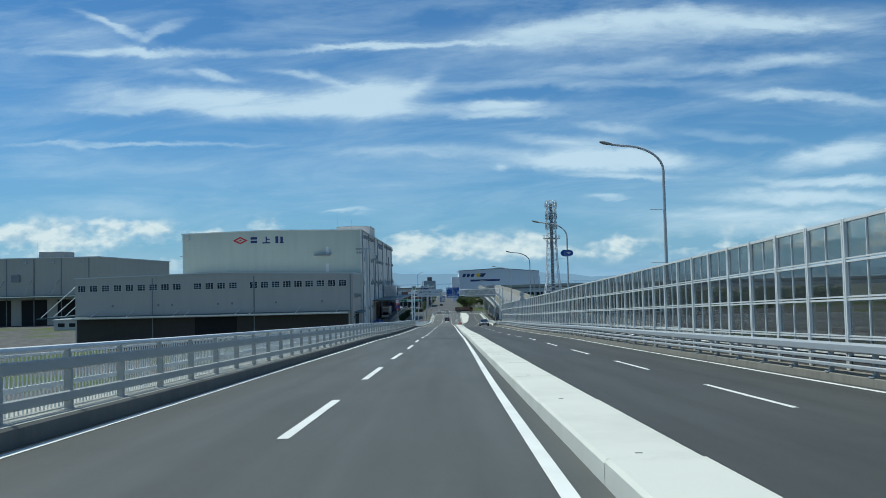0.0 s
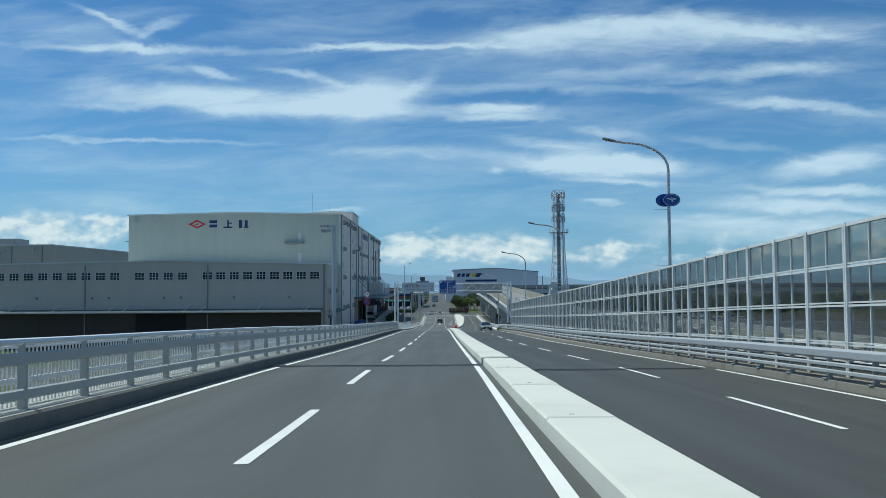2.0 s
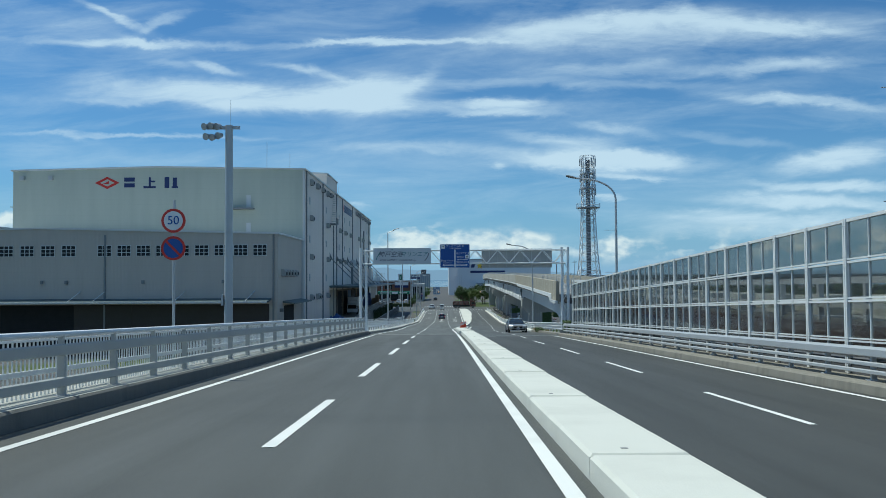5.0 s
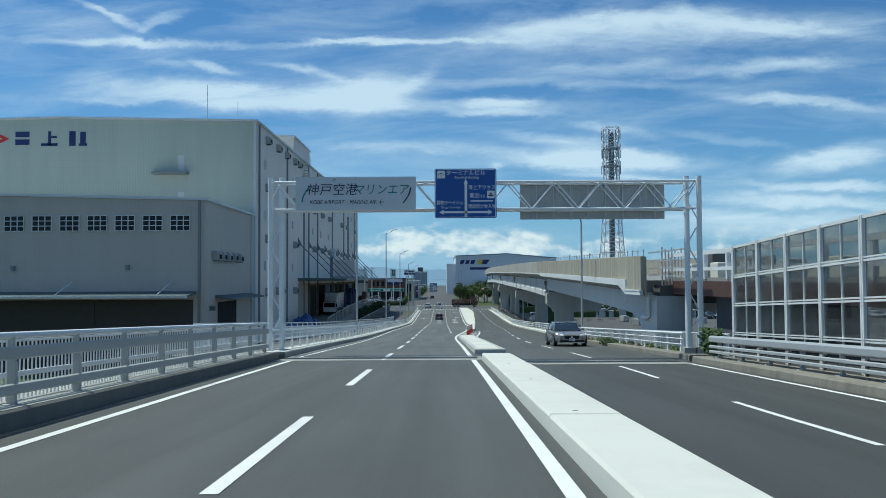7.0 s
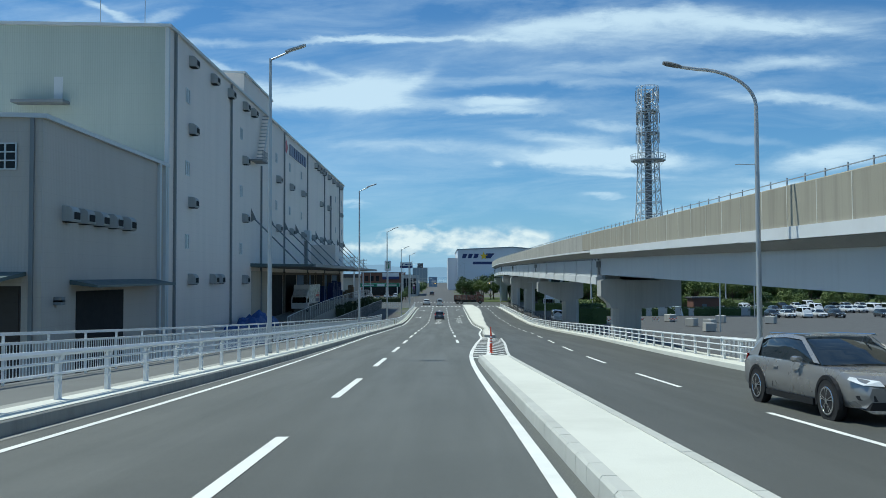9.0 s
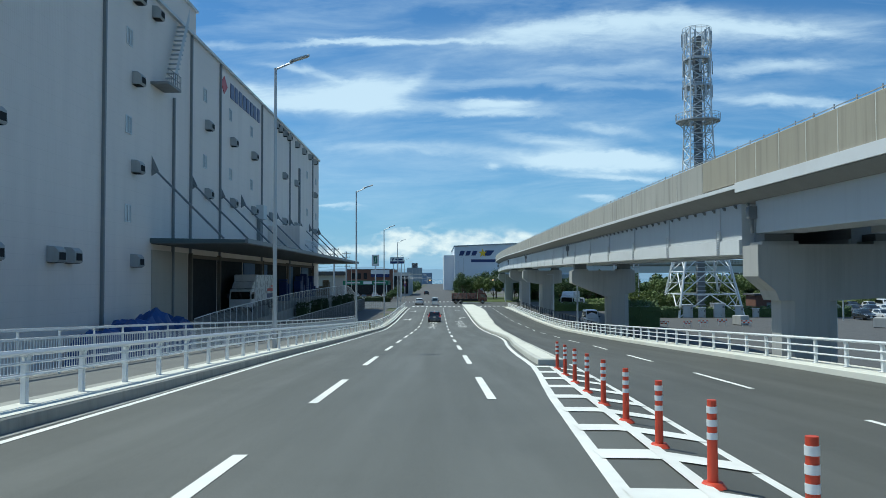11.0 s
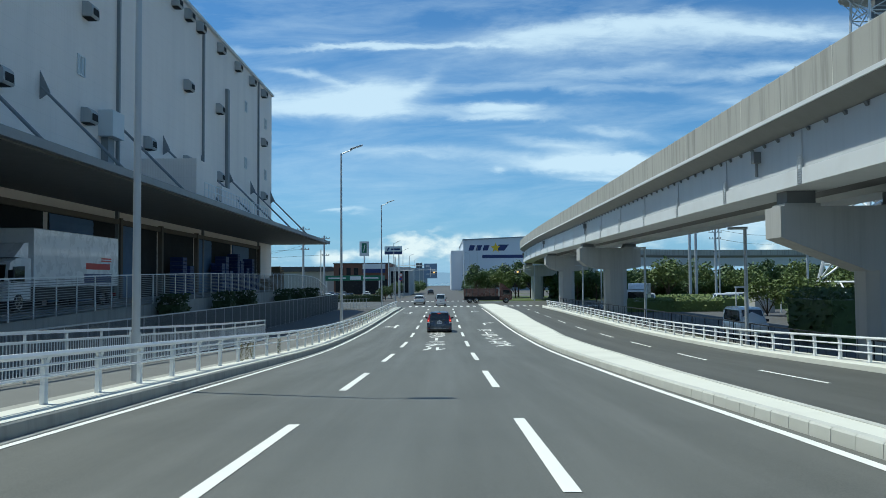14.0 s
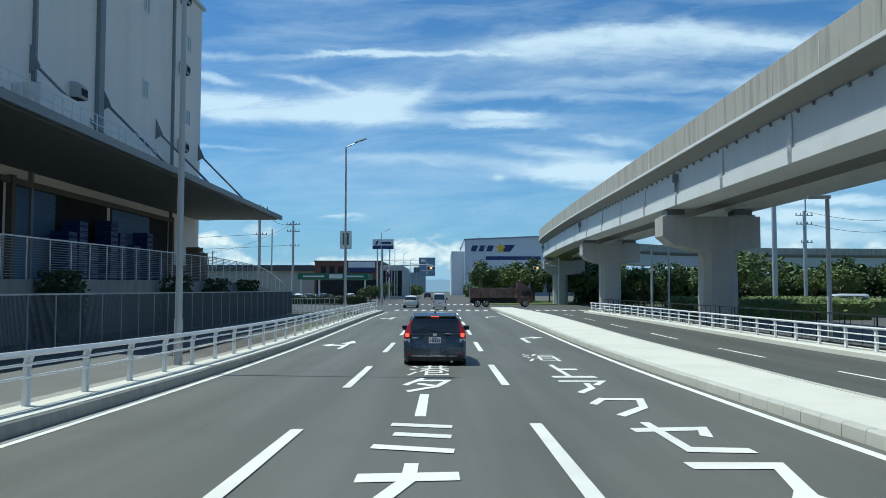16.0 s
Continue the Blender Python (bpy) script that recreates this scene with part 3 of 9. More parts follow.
GROUND = -0.30
PROFILE = [(-80, 17.0), (-10, 13.56), (0, 13.072), (15, 12.336), (30, 11.647), (45, 10.955), (60, 10.292), (75, 9.546), (95, 8.613), (115, 7.742), (130, 7.082), (145, 6.372), (160, 5.586), (180, 4.501), (200, 3.535), (215, 2.869), (230, 2.155), (245, 1.468), (260, 0.843), (272, 0.391), (284, 0.105), (296, -0.037), (310, -0.075), (330, -0.11), (346, -0.16), (360, -0.19), (900, -0.19)]
ISLE_L = [(210, 3.12), (213, 3.16), (217, 3.31), (226.5, 3.78), (236, 4.41), (245, 4.65), (254, 4.61), (262, 4.65), (275, 4.8), (282, 4.91), (290, 4.97), (320, 5.23), (350, 5.43)]
ISLE_R = [(210, 3.9), (213, 4.0), (217, 4.15), (223, 4.42), (229, 4.65), (236, 5.02), (247, 5.5), (256, 5.82), (267, 6.4), (277, 6.75), (283, 6.95), (290, 7.35), (303, 7.7), (332, 8.6), (364, 8.0)]
KERB_R = [(-80, 9.2), (58, 9.33), (84, 9.2), (97, 8.95), (126, 8.75), (148, 8.9), (150, 9.3), (160, 9.4), (177, 9.8), (190, 10.35), (204, 11.0), (214, 11.3), (240, 12.0), (260, 12.6), (270, 12.95), (280, 13.35), (295, 13.5), (350, 13.5)]
DASH_R = [(-80, 6.1), (60, 6.2), (77, 5.97), (92, 5.74), (125, 5.7), (134, 5.62), (152, 6.0), (170, 5.98), (178, 6.15), (190, 6.55), (209.6, 7.56), (220, 8.05), (231, 8.7), (241, 8.95), (251, 9.42), (266, 9.8), (271, 10.12), (281, 10.47), (290, 10.52), (299, 10.4), (340, 10.8)]
LINE_M = [(-80, 1.03), (16, 1.03), (41, 1.13), (67, 1.17), (118, 1.15), (144, 1.13), (160, 1.13), (184, 1.2), (200, 2.1), (210, 2.88), (217, 3.08), (226.5, 3.55), (236, 4.18), (245, 4.42), (254, 4.38), (262, 4.42), (275, 4.57), (282, 4.68), (290, 4.74), (320, 5.0), (350, 5.2)]


def road_z(y):
    return curve(y, PROFILE)


MID = [(-80, 1.9), (148, 1.9), (184, 2.0), (210, 3.35), (226, 4.9), (250, 5.8), (284, 6.7), (314, 7.4), (352, 6.4)]


def surf(x, y):
    """Height of the road surface: the oncoming lanes lie lower, and the left lane falls to its kerb near the ramp's foot."""
    k = min(1.0, max(0.0, (x - curve(y, MID)) / 1.2))
    z = road_z(y) - 0.17 * k * min(1.0, max(0.0, (335.0 - y) / 50.0))
    fall = min(1.0, max(0.0, (y - 254.0) / 20.0)) * min(1.0, max(0.0, (330.0 - y) / 30.0))
    return z - 0.028 * fall * max(0.0, -2.2 - x)


def edge_z(y):
    """Level of the strip that carries the guard rail and the noise barrier."""
    return road_z(y) - 0.04


def steps(y0, y1, d):
    n = max(1, round((y1 - y0) / d))
    return [y0 + (y1 - y0) * i / n for i in range(n + 1)]


def ribbon(y0, y1, left, right, lift=0.0, d=4.0, across=1):
    """A strip of road surface between two lines."""
    s = Shape()
    ys = steps(y0, y1, d)
    vs = []
    for y in ys:
        a, b = left(y), right(y)
        for i in range(across + 1):
            x = a + (b - a) * i / across
            vs.append((x, y, surf(x, y) + lift))
    n = across + 1
    s.add(vs, [(k * n + i, k * n + i + 1, (k + 1) * n + i + 1, (k + 1) * n + i) for k in range(len(ys) - 1) for i in range(across)])
    return s


# ---------- ground, sea, hills ----------
far = Shape()
ring = [(math.cos(2 * math.pi * i / 64), math.sin(2 * math.pi * i / 64)) for i in range(64)]
radii = [0, 60, 200, 600, 1500, 4600]
far.add([(0, 250, GROUND)] + [(c * r, 250 + s * r, GROUND) for r in radii[1:] for c, s in ring],
        [(0, 1 + i, 1 + (i + 1) % 64) for i in range(64)] + [(1 + k * 64 + i, 1 + (k + 1) * 64 + i, 1 + (k + 1) * 64 + (i + 1) % 64, 1 + k * 64 + (i + 1) % 64) for k in range(len(radii) - 2) for i in range(64)])
solid("ground", far, LAND, "flat reclaimed port land, paved and grassed in patches", "ground", kind="structure")
sea = Shape()
sea.add([(-4300, 1050, GROUND + 0.12), (4300, 1050, GROUND + 0.12), (4300, 4400, GROUND + 0.12), (-4300, 4400, GROUND + 0.12)], [(0, 1, 2, 3)])
solid("water", sea, WATER, "blue sea beyond the reclaimed land", "sea", kind="structure")


def ridge(name, base_y, x0, x1, seed, top, lift=0.0):
    s = Shape()
    n = 90
    xs = [x0 + (x1 - x0) * i / n for i in range(n + 1)]
    crest = []
    for i, x in enumerate(xs):
        fall = min(1.0, 5 * min(i, n - i) / n)
        crest.append(lift + fall * top * (0.55 + 0.5 * noise.noise((x * 0.0011, seed, 0.0)) + 0.22 * noise.noise((x * 0.004, seed, 2.0)) + 0.08 * noise.noise((x * 0.013, seed, 4.0))))
    s.add([(x, base_y, GROUND - 2) for x in xs] + [(x, base_y + 25, max(c, 0)) for x, c in zip(xs, crest)] + [(x, base_y + 120, GROUND - 2) for x in xs],
          [(i, i + 1, n + 2 + i, n + 1 + i) for i in range(n)] + [(n + 1 + i, n + 2 + i, 2 * n + 3 + i, 2 * n + 2 + i) for i in range(n)])
    return solid(name, s, HILL, "hazy blue hills beyond the sea", "hills", kind="structure")


ridge("backdrop_hills", 4250, -2700, -900, 1.3, 95)
ridge("backdrop_hills", 4300, -1200, 900, 7.7, 78)
ridge("backdrop_hills", 4330, 500, 3200, 4.1, 62)

# ---------- carriageways ----------
LEFT = -5.75
solid("road_left", ribbon(-80, 148.9, lambda y: LEFT, lambda y: 1.9, across=3), ASPHALT, "grey asphalt carriageway on the bridge", "road", kind="structure")
solid("road_right", ribbon(-80, 148.9, lambda y: 1.9, lambda y: curve(y, KERB_R), across=24), ASPHALT_DARK, "dark asphalt carriageway for oncoming traffic on the bridge", "road", kind="structure")
solid("road_ramp_left", ribbon(148.9, 352, lambda y: LEFT, lambda y: curve(y, MID), across=3), ASPHALT_PALE, "pale grey asphalt carriageway running down the ramp", "road", kind="structure")
solid("road_ramp_right", ribbon(148.9, 352, lambda y: curve(y, MID), lambda y: curve(y, KERB_R), d=2.0, across=28), ASPHALT, "grey asphalt carriageway climbing the ramp", "road", kind="structure")
junction = Shape()
junction.add([(-90, 346, GROUND + 0.10), (110, 346, GROUND + 0.10), (110, 386, GROUND + 0.10), (-90, 386, GROUND + 0.10)], [(0, 1, 2, 3)])
solid("road_junction", junction, ASPHALT, "asphalt of the crossing street", "road", kind="structure")
beyond = Shape()
beyond.add([(-8.5, 384, GROUND + 0.105), (5.5, 384, GROUND + 0.105), (6.5, 1000, GROUND + 0.105), (-9.5, 1000, GROUND + 0.105)], [(0, 1, 2, 3)])
solid("road_beyond", beyond, OLD_ASPHALT, "straight road beyond the junction towards the sea", "road", kind="structure")
side = Shape()
side.add([(-22, 180, GROUND + 0.06), (-9.6, 240, GROUND + 0.06), (-9.6, 346, GROUND + 0.06), (-20.5, 346, GROUND + 0.06), (-22, 300, GROUND + 0.06)], [(0, 1, 2, 3, 4)])
solid("side_road", side, OLD_ASPHALT, "worn asphalt service road below the ramp", "road", kind="structure")

# deck sides: bridge slab, and the walled approach after it
deck = Shape()
deck.sweep([(-7.0, -0.05), (1.7, -0.10), (2.3, -0.32), (10.3, -0.32), (10.3, -1.3), (7.0, -2.4), (-4.0, -2.4), (-7.0, -1.1)], [(0, y, road_z(y)) for y in steps(-80, 148, 8)])
solid("bridge_deck", deck, PIER, "concrete slab of the bridge under the carriageway", "bridge deck", kind="structure")
ramp_l = Shape()
for a, b in zip(steps(148, 292, 8), steps(148, 292, 8)[1:]):
    ramp_l.add([(-9.6, a, GROUND - 0.3), (-9.6, b, GROUND - 0.3), (-9.6, b, road_z(b) + 0.16), (-9.6, a, road_z(a) + 0.16), (-5.9, a, surf(LEFT, a) + 0.16), (-5.9, b, surf(LEFT, b) + 0.16)],
               [(0, 1, 2, 3), (3, 2, 5, 4)])
solid("footway", ramp_l, FOOT_ASPHALT, "grey asphalt footway on top of the approach wall", "footway", kind="structure")
ramp_r = Shape()
for a, b in zip(steps(148, 300, 8), steps(148, 300, 8)[1:]):
    xa, xb = curve(a, KERB_R) + 1.6, curve(b, KERB_R) + 1.6
    ramp_r.add([(xa, a, GROUND - 0.3), (xb, b, GROUND - 0.3), (xb, b, surf(xb, b) - 0.05), (xa, a, surf(xa, a) - 0.05)], [(0, 1, 2, 3)])
solid("approach_wall", ramp_r, KERB, "grey concrete side wall of the approach ramp", "wall", kind="structure")
abut = Shape()
abut.box(-9.6, 10.6, 148.2, 148.9, GROUND - 0.2, road_z(148.5) - 0.4)
solid("abutment", abut, PIER, "concrete bridge abutment under the expansion joint", "wall", kind="structure")

# kerbs: on the left, shaded faces are coloured dark and sunlit tops pale
PARAPET_SECTION = [(-1.30, -0.4), (0.0, -0.4), (-0.03, 0.24), (-0.06, 0.27), (-1.30, 0.27)]
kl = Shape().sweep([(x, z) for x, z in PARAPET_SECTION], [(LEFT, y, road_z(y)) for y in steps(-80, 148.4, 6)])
solid("kerb_bridge", kl, KERB_DARK, "grey concrete kerb carrying the bridge railing, coloured dark for its shaded face", "kerb", kind="structure")
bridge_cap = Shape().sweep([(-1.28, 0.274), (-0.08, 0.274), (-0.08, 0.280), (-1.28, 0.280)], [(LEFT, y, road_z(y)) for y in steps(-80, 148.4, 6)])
solid("kerb_cap", bridge_cap, FOOTWAY, "concrete top of the bridge kerb, coloured pale as sunlit", "kerb", kind="structure")
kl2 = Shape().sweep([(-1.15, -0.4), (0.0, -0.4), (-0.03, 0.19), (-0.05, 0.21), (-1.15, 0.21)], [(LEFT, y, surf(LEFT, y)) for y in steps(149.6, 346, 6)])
solid("kerb_ramp", kl2, KERB, "stained concrete kerb along the ramp, coloured darker for its shaded face", "kerb", kind="structure")
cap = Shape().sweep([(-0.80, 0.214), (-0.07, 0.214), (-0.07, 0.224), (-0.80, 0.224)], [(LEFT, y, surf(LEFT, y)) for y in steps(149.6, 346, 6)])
solid("kerb_cap", cap, CONCRETE, "concrete top of the kerb, coloured pale as sunlit", "kerb", kind="structure")
kr = Shape().sweep([(2.45, -0.6), (0.0, -0.6), (0.05, 0.05), (0.09, 0.08), (2.45, 0.08)], [(curve(y, KERB_R), y, edge_z(y)) for y in steps(-80, 148.4, 6)])
solid("kerb_barrier", kr, KERB_BROWN, "stained concrete kerb under the noise barrier", "kerb", kind="structure")
kr2 = Shape().sweep([(1.3, -0.4), (0.0, -0.4), (0.03, 0.16), (0.06, 0.18), (1.3, 0.18)], [(curve(y, KERB_R), y, surf(curve(y, KERB_R), y)) for y in steps(174, 346, 5)])
kr3 = Shape().sweep([(1.3, -0.4), (0.0, -0.4), (0.03, 0.16), (0.06, 0.18), (1.3, 0.18)], [(curve(y, KERB_R), y, surf(curve(y, KERB_R), y)) for y in steps(149.8, 174, 5)])
solid("kerb_joint_side", kr3, KERB_BROWN, "dirty concrete kerb grown over with weeds", "kerb", kind="structure")
solid("kerb_ramp_right", kr2, CONCRETE, "pale concrete kerb along the outer side of the ramp", "kerb", kind="structure")

# narrow gutter: a pale strip and a dark groove at the kerb's foot
gutter = ribbon(149.8, 346, lambda y: LEFT + 0.01, lambda y: LEFT + 0.12, 0.005)
solid("gutter", gutter, KERB, "pale concrete gutter strip at the foot of the kerb", "gutter", kind="structure")
groove = ribbon(149.8, 346, lambda y: LEFT + 0.125, lambda y: LEFT + 0.15, 0.006)
solid("gutter_groove", groove, SIGN_BACK, "dark drain slot beside the gutter", "gutter", kind="structure")

# expansion joints
for jy, w in ((60.5, 0.95), (148.6, 2.6)):
    s = ribbon(jy - w / 2, jy + w / 2, lambda y: LEFT + 0.02, lambda y: 8.7, 0.006, 0.4, 40)
    solid("expansion_joint", s, material("joint_mortar", (0.085, 0.085, 0.082), 0.85, var=0.3, grain=20) if jy < 100 else KERB, "concrete strip beside a steel expansion joint", "joint", kind="structure")
    comb = Shape()
    for k in range(3 if jy < 100 else 7):
        yy = jy - 0.22 + (0.2 if jy < 100 else 0.16) * k
        for xa, xb in ((LEFT + 0.03, 1.35), (2.4, 8.65)):
            strip = ribbon(yy, yy + 0.13, lambda y: xa, lambda y: xb, 0.012, 0.13, 20)
            comb.add(strip.v, strip.f)
    solid("expansion_joint_steel", comb, BLACK, "dark toothed steel expansion joint across the road", "joint", kind="structure")

# ---------- road markings ----------
def line(name, y0, y1, centre, width, label, d=3.0):
    return solid(name, ribbon(y0, y1, lambda y: centre(y) - width / 2, lambda y: centre(y) + width / 2, 0.007, d), PAINT_LINE, label, "road marking", kind="structure")


EDGE_L = [(-80, -5.52), (20, -5.52), (47, -5.40), (72, -5.22), (125, -5.03), (148, -5.15)]
EDGE_RAMP = [(149, -5.3), (165, -5.15), (175, -5.2), (205, -5.5), (245, -5.5), (256, -5.4), (278, -5.52), (288, -5.55), (346, -5.45)]
line("edge_line", -80, 60.0, lambda y: curve(y, EDGE_L), 0.16, "solid white edge line")
line("edge_line", 61.2, 147.3, lambda y: curve(y, EDGE_L), 0.16, "solid white edge line")
line("edge_line", 149.8, 346, lambda y: curve(y, EDGE_RAMP), 0.13, "worn white edge line beside the kerb")
line("median_line", -80, 60.05, lambda y: curve(y, LINE_M), 0.17, "solid white line along the median")
line("median_line", 61.2, 147.3, lambda y: curve(y, LINE_M), 0.17, "solid white line along the median")
line("median_line", 149.8, 346, lambda y: curve(y, LINE_M), 0.16, "solid white line along the median")
line("outer_line", -80, 60.0, lambda y: curve(y, KERB_R) - 0.30, 0.15, "solid white outer edge line")
line("outer_line", 61.2, 147.3, lambda y: curve(y, KERB_R) - 0.30, 0.15, "solid white outer edge line")
line("island_line", 152, 183, lambda y: 2.78, 0.13, "solid white line beside the traffic island")
HATCH_R = [(183, 2.78), (192, 3.25), (200, 3.80), (204, 4.06), (208.3, 4.27), (213, 4.48)]
line("island_line", 183, 213, lambda y: curve(y, HATCH_R), 0.15, "white border of the hatched area", 1.0)

PERIOD = 10.53


def dashes(name, first, last, centre, length=5.2, width=0.15, period=PERIOD):
    y = first
    while y < last:
        me = ribbon(y, y + length, lambda v: centre(v) - width / 2, lambda v: centre(v) + width / 2, 0.007, 2.6)
        ob = solid(name, me, PAINT_LINE, "white lane dash on asphalt", "road marking", "lane dashes", "structure")
        y += period


dashes("lane_dash", 53.0 - 10 * PERIOD, 345, lambda y: curve(y, [(-80, -2.3), (30, -2.25), (43, -2.15), (58, -2.18), (72, -2.07), (127, -1.98), (165, -2.05), (185, -2.18), (225, -2.28), (240, -2.3), (258, -2.19), (279, -2.06), (290, -2.05), (345, -2.05)]), width=0.17)
dashes("lane_dash", 200.97, 345, lambda y: curve(y, [(200, 1.02), (215, 1.04), (250, 1.09), (290, 1.17), (345, 1.2)]), width=0.17)
# the oncoming lanes' dashes lose their step along the ramp
SLIP = [(-80, 1.7), (60, 1.9), (90, 1.2), (130, 1.7), (150, 2.4), (225, 2.4), (240, 1.95), (266, 0.65), (281, 0.2), (291, -1.0), (302, -2.5), (345, -3.5)]
y = 12.55 - 8 * PERIOD
while y < 345:
    y0 = y + curve(y, SLIP)
    dashes("lane_dash", y0, y0 + 0.1, lambda v: curve(v, DASH_R), length=5.0 + curve(y + 5.2, SLIP) - curve(y, SLIP), width=0.13)
    y += PERIOD

# hatched area between the islands
y = 210.16 - 2.12 * 12
while y < 211:
    a, b = curve(y, LINE_M), curve(y, HATCH_R)
    bar_s = Shape()
    rows_h = [(a + (b - a) * i / 10, y - 0.15 * i / 10) for i in range(11)]
    bar_s.add([(px, py - d, surf(px, py - d) + 0.016) for px, py in rows_h for d in (0.60, 0.0)], [(2 * i, 2 * i + 2, 2 * i + 3, 2 * i + 1) for i in range(10)])
    solid("hatching", bar_s, PAINT_LINE, "white hatching bar on asphalt", "road marking", "hatching bars", "structure")
    y += 2.12
solid("hatching_spine", ribbon(184, 210, lambda y: 1.77 + 0.06 * (y - 184), lambda y: 1.95 + 0.06 * (y - 184), 0.02, 1.0), PAINT_LINE, "white spine line of the hatched area", "road marking", kind="structure")

# crosswalks
for yc, xa, xb in ((353.0, -5.2, 4.6), (353.0, 8.0, 24.0), (385.0, -8.0, 5.0)):
    x = xa
    while x < xb:
        s = Shape().add([(x, yc, GROUND + 0.125), (x + 0.45, yc, GROUND + 0.125), (x + 0.45, yc + 3.6, GROUND + 0.125), (x, yc + 3.6, GROUND + 0.125)], [(0, 1, 2, 3)])
        solid("crosswalk_bar", s, PAINT_LINE, "white zebra crossing bar on asphalt", "road marking", "zebra crossing", "structure")
        x += 0.95
stop = Shape().add([(-5.3, 347.5, -0.178), (4.9, 347.5, -0.178), (4.9, 347.95, -0.178), (-5.3, 347.95, -0.178)], [(0, 1, 2, 3)])
solid("stop_line", stop, PAINT_LINE, "white stop line before the crossing", "road marking", kind="structure")


WATER_DOTS = [[(0.04, 0.97), (0.20, 0.82)], [(0.0, 0.66), (0.16, 0.53)], [(0.02, 0.03), (0.20, 0.36)]]
GLYPHS = {  # strokes on a unit cell, with the brush width
    "タ": (0.13, [[(0.40, 1.0), (0.05, 0.45)], [(0.32, 0.80), (0.95, 0.80), (0.72, 0.35), (0.15, 0.0)], [(0.30, 0.56), (0.70, 0.38)]]),
    "ミ": (0.13, [[(0.12, 0.98), (0.97, 0.88)], [(0.20, 0.60), (0.95, 0.50)], [(0.0, 0.18), (0.97, 0.04)]]),
    "ナ": (0.15, [[(0.0, 0.72), (1.0, 0.76)], [(0.51, 1.0), (0.51, 0.70), (0.06, 0.0)]]),
    "ル": (0.17, [[(0.25, 1.0), (0.25, 0.52), (0.0, 0.04)], [(0.63, 1.0), (0.63, 0.08), (1.0, 0.50)]]),
    "上": (0.12, [[(0.42, 1.0), (0.42, 0.06)], [(0.42, 0.60), (0.90, 0.60)], [(0.0, 0.05), (1.0, 0.05)]]),
    "ア": (0.13, [[(0.0, 0.96), (0.96, 0.96), (0.66, 0.62)], [(0.52, 0.76), (0.46, 0.36), (0.08, 0.0)]]),
    "ク": (0.13, [[(0.34, 1.0), (0.0, 0.62)], [(0.28, 0.93), (0.95, 0.93), (0.74, 0.44), (0.15, 0.0)]]),
    "セ": (0.14, [[(0.0, 0.70), (0.96, 0.76), (0.80, 0.48)], [(0.33, 1.0), (0.30, 0.09), (1.0, 0.06)]]),
    "ス": (0.15, [[(0.0, 0.96), (0.92, 0.96), (0.64, 0.46), (0.08, 0.0)], [(0.62, 0.44), (0.92, 0.0)]]),
    "海": (0.085, WATER_DOTS + [[(0.44, 1.0), (0.30, 0.76)], [(0.38, 0.86), (0.98, 0.86)], [(0.46, 0.68), (0.38, 0.14), (0.94, 0.14)], [(0.46, 0.68), (0.90, 0.68), (0.84, 0.0)], [(0.28, 0.41), (1.0, 0.41)]]),
    "港": (0.08, WATER_DOTS + [[(0.34, 0.86), (0.96, 0.86)], [(0.28, 0.64), (1.0, 0.64)], [(0.50, 1.0), (0.50, 0.64)], [(0.80, 1.0), (0.80, 0.64)], [(0.50, 0.62), (0.28, 0.36)], [(0.78, 0.62), (1.0, 0.38)],
                              [(0.45, 0.42), (0.80, 0.42), (0.80, 0.23), (0.45, 0.23)], [(0.45, 0.40), (0.45, 0.04), (0.95, 0.04), (0.95, 0.15)]]),
    "空": (0.09, [[(0.50, 1.0), (0.50, 0.86)], [(0.05, 0.68), (0.05, 0.83), (0.95, 0.83), (0.95, 0.68)], [(0.38, 0.78), (0.12, 0.50)], [(0.62, 0.78), (0.62, 0.55), (0.94, 0.55)], [(0.20, 0.36), (0.80, 0.36)], [(0.50, 0.36), (0.50, 0.05)], [(0.02, 0.05), (0.98, 0.05)]]),
    "ー": (0.17, [[(0.5, 1.0), (0.5, 0.0)]]),
}


def road_text(x, wide, cells):
    """Painted writing read from far to near: each sign with the two ends of its cell along the road."""
    for ch, y0, y1 in cells:
        brush, strokes = GLYPHS[ch]
        s = Shape()
        for i, line in enumerate(strokes):
            pts = [Vector(q) for q in line]
            vs = []
            for j, q in enumerate(pts):
                u0 = (q - pts[j - 1]).normalized() if j else None
                u1 = (pts[j + 1] - q).normalized() if j < len(pts) - 1 else None
                u = ((u0 or u1) + (u1 or u0)).normalized()
                n = Vector((-u.y, u.x))
                reach = brush / 2 / max(0.55, n.dot(Vector((-(u1 or u0).y, (u1 or u0).x))))
                for side in (-1, 1):
                    w = q + n * reach * side
                    px, py = x + (w.x - 0.5) * wide, y0 + (y1 - y0) * w.y
                    vs.append((px, py, surf(px, py) + 0.010 + 0.0012 * i))
            s.add(vs, [(2 * j, 2 * j + 2, 2 * j + 3, 2 * j + 1)[::-1] for j in range(len(pts) - 1)])
        solid("road_letter", s, PAINT_LINE, "white painted letter " + ch + " on asphalt", "road marking", "painted writing", "structure")


road_text(-0.47, 0.98, [("ル", 271.44, 273.88), ("ナ", 274.4, 276.98), ("ミ", 277.6, 279.8), ("ー", 280.55, 283.5), ("タ", 283.95, 286.6), ("港", 287.2, 290.0), ("空", 290.6, 293.4)])
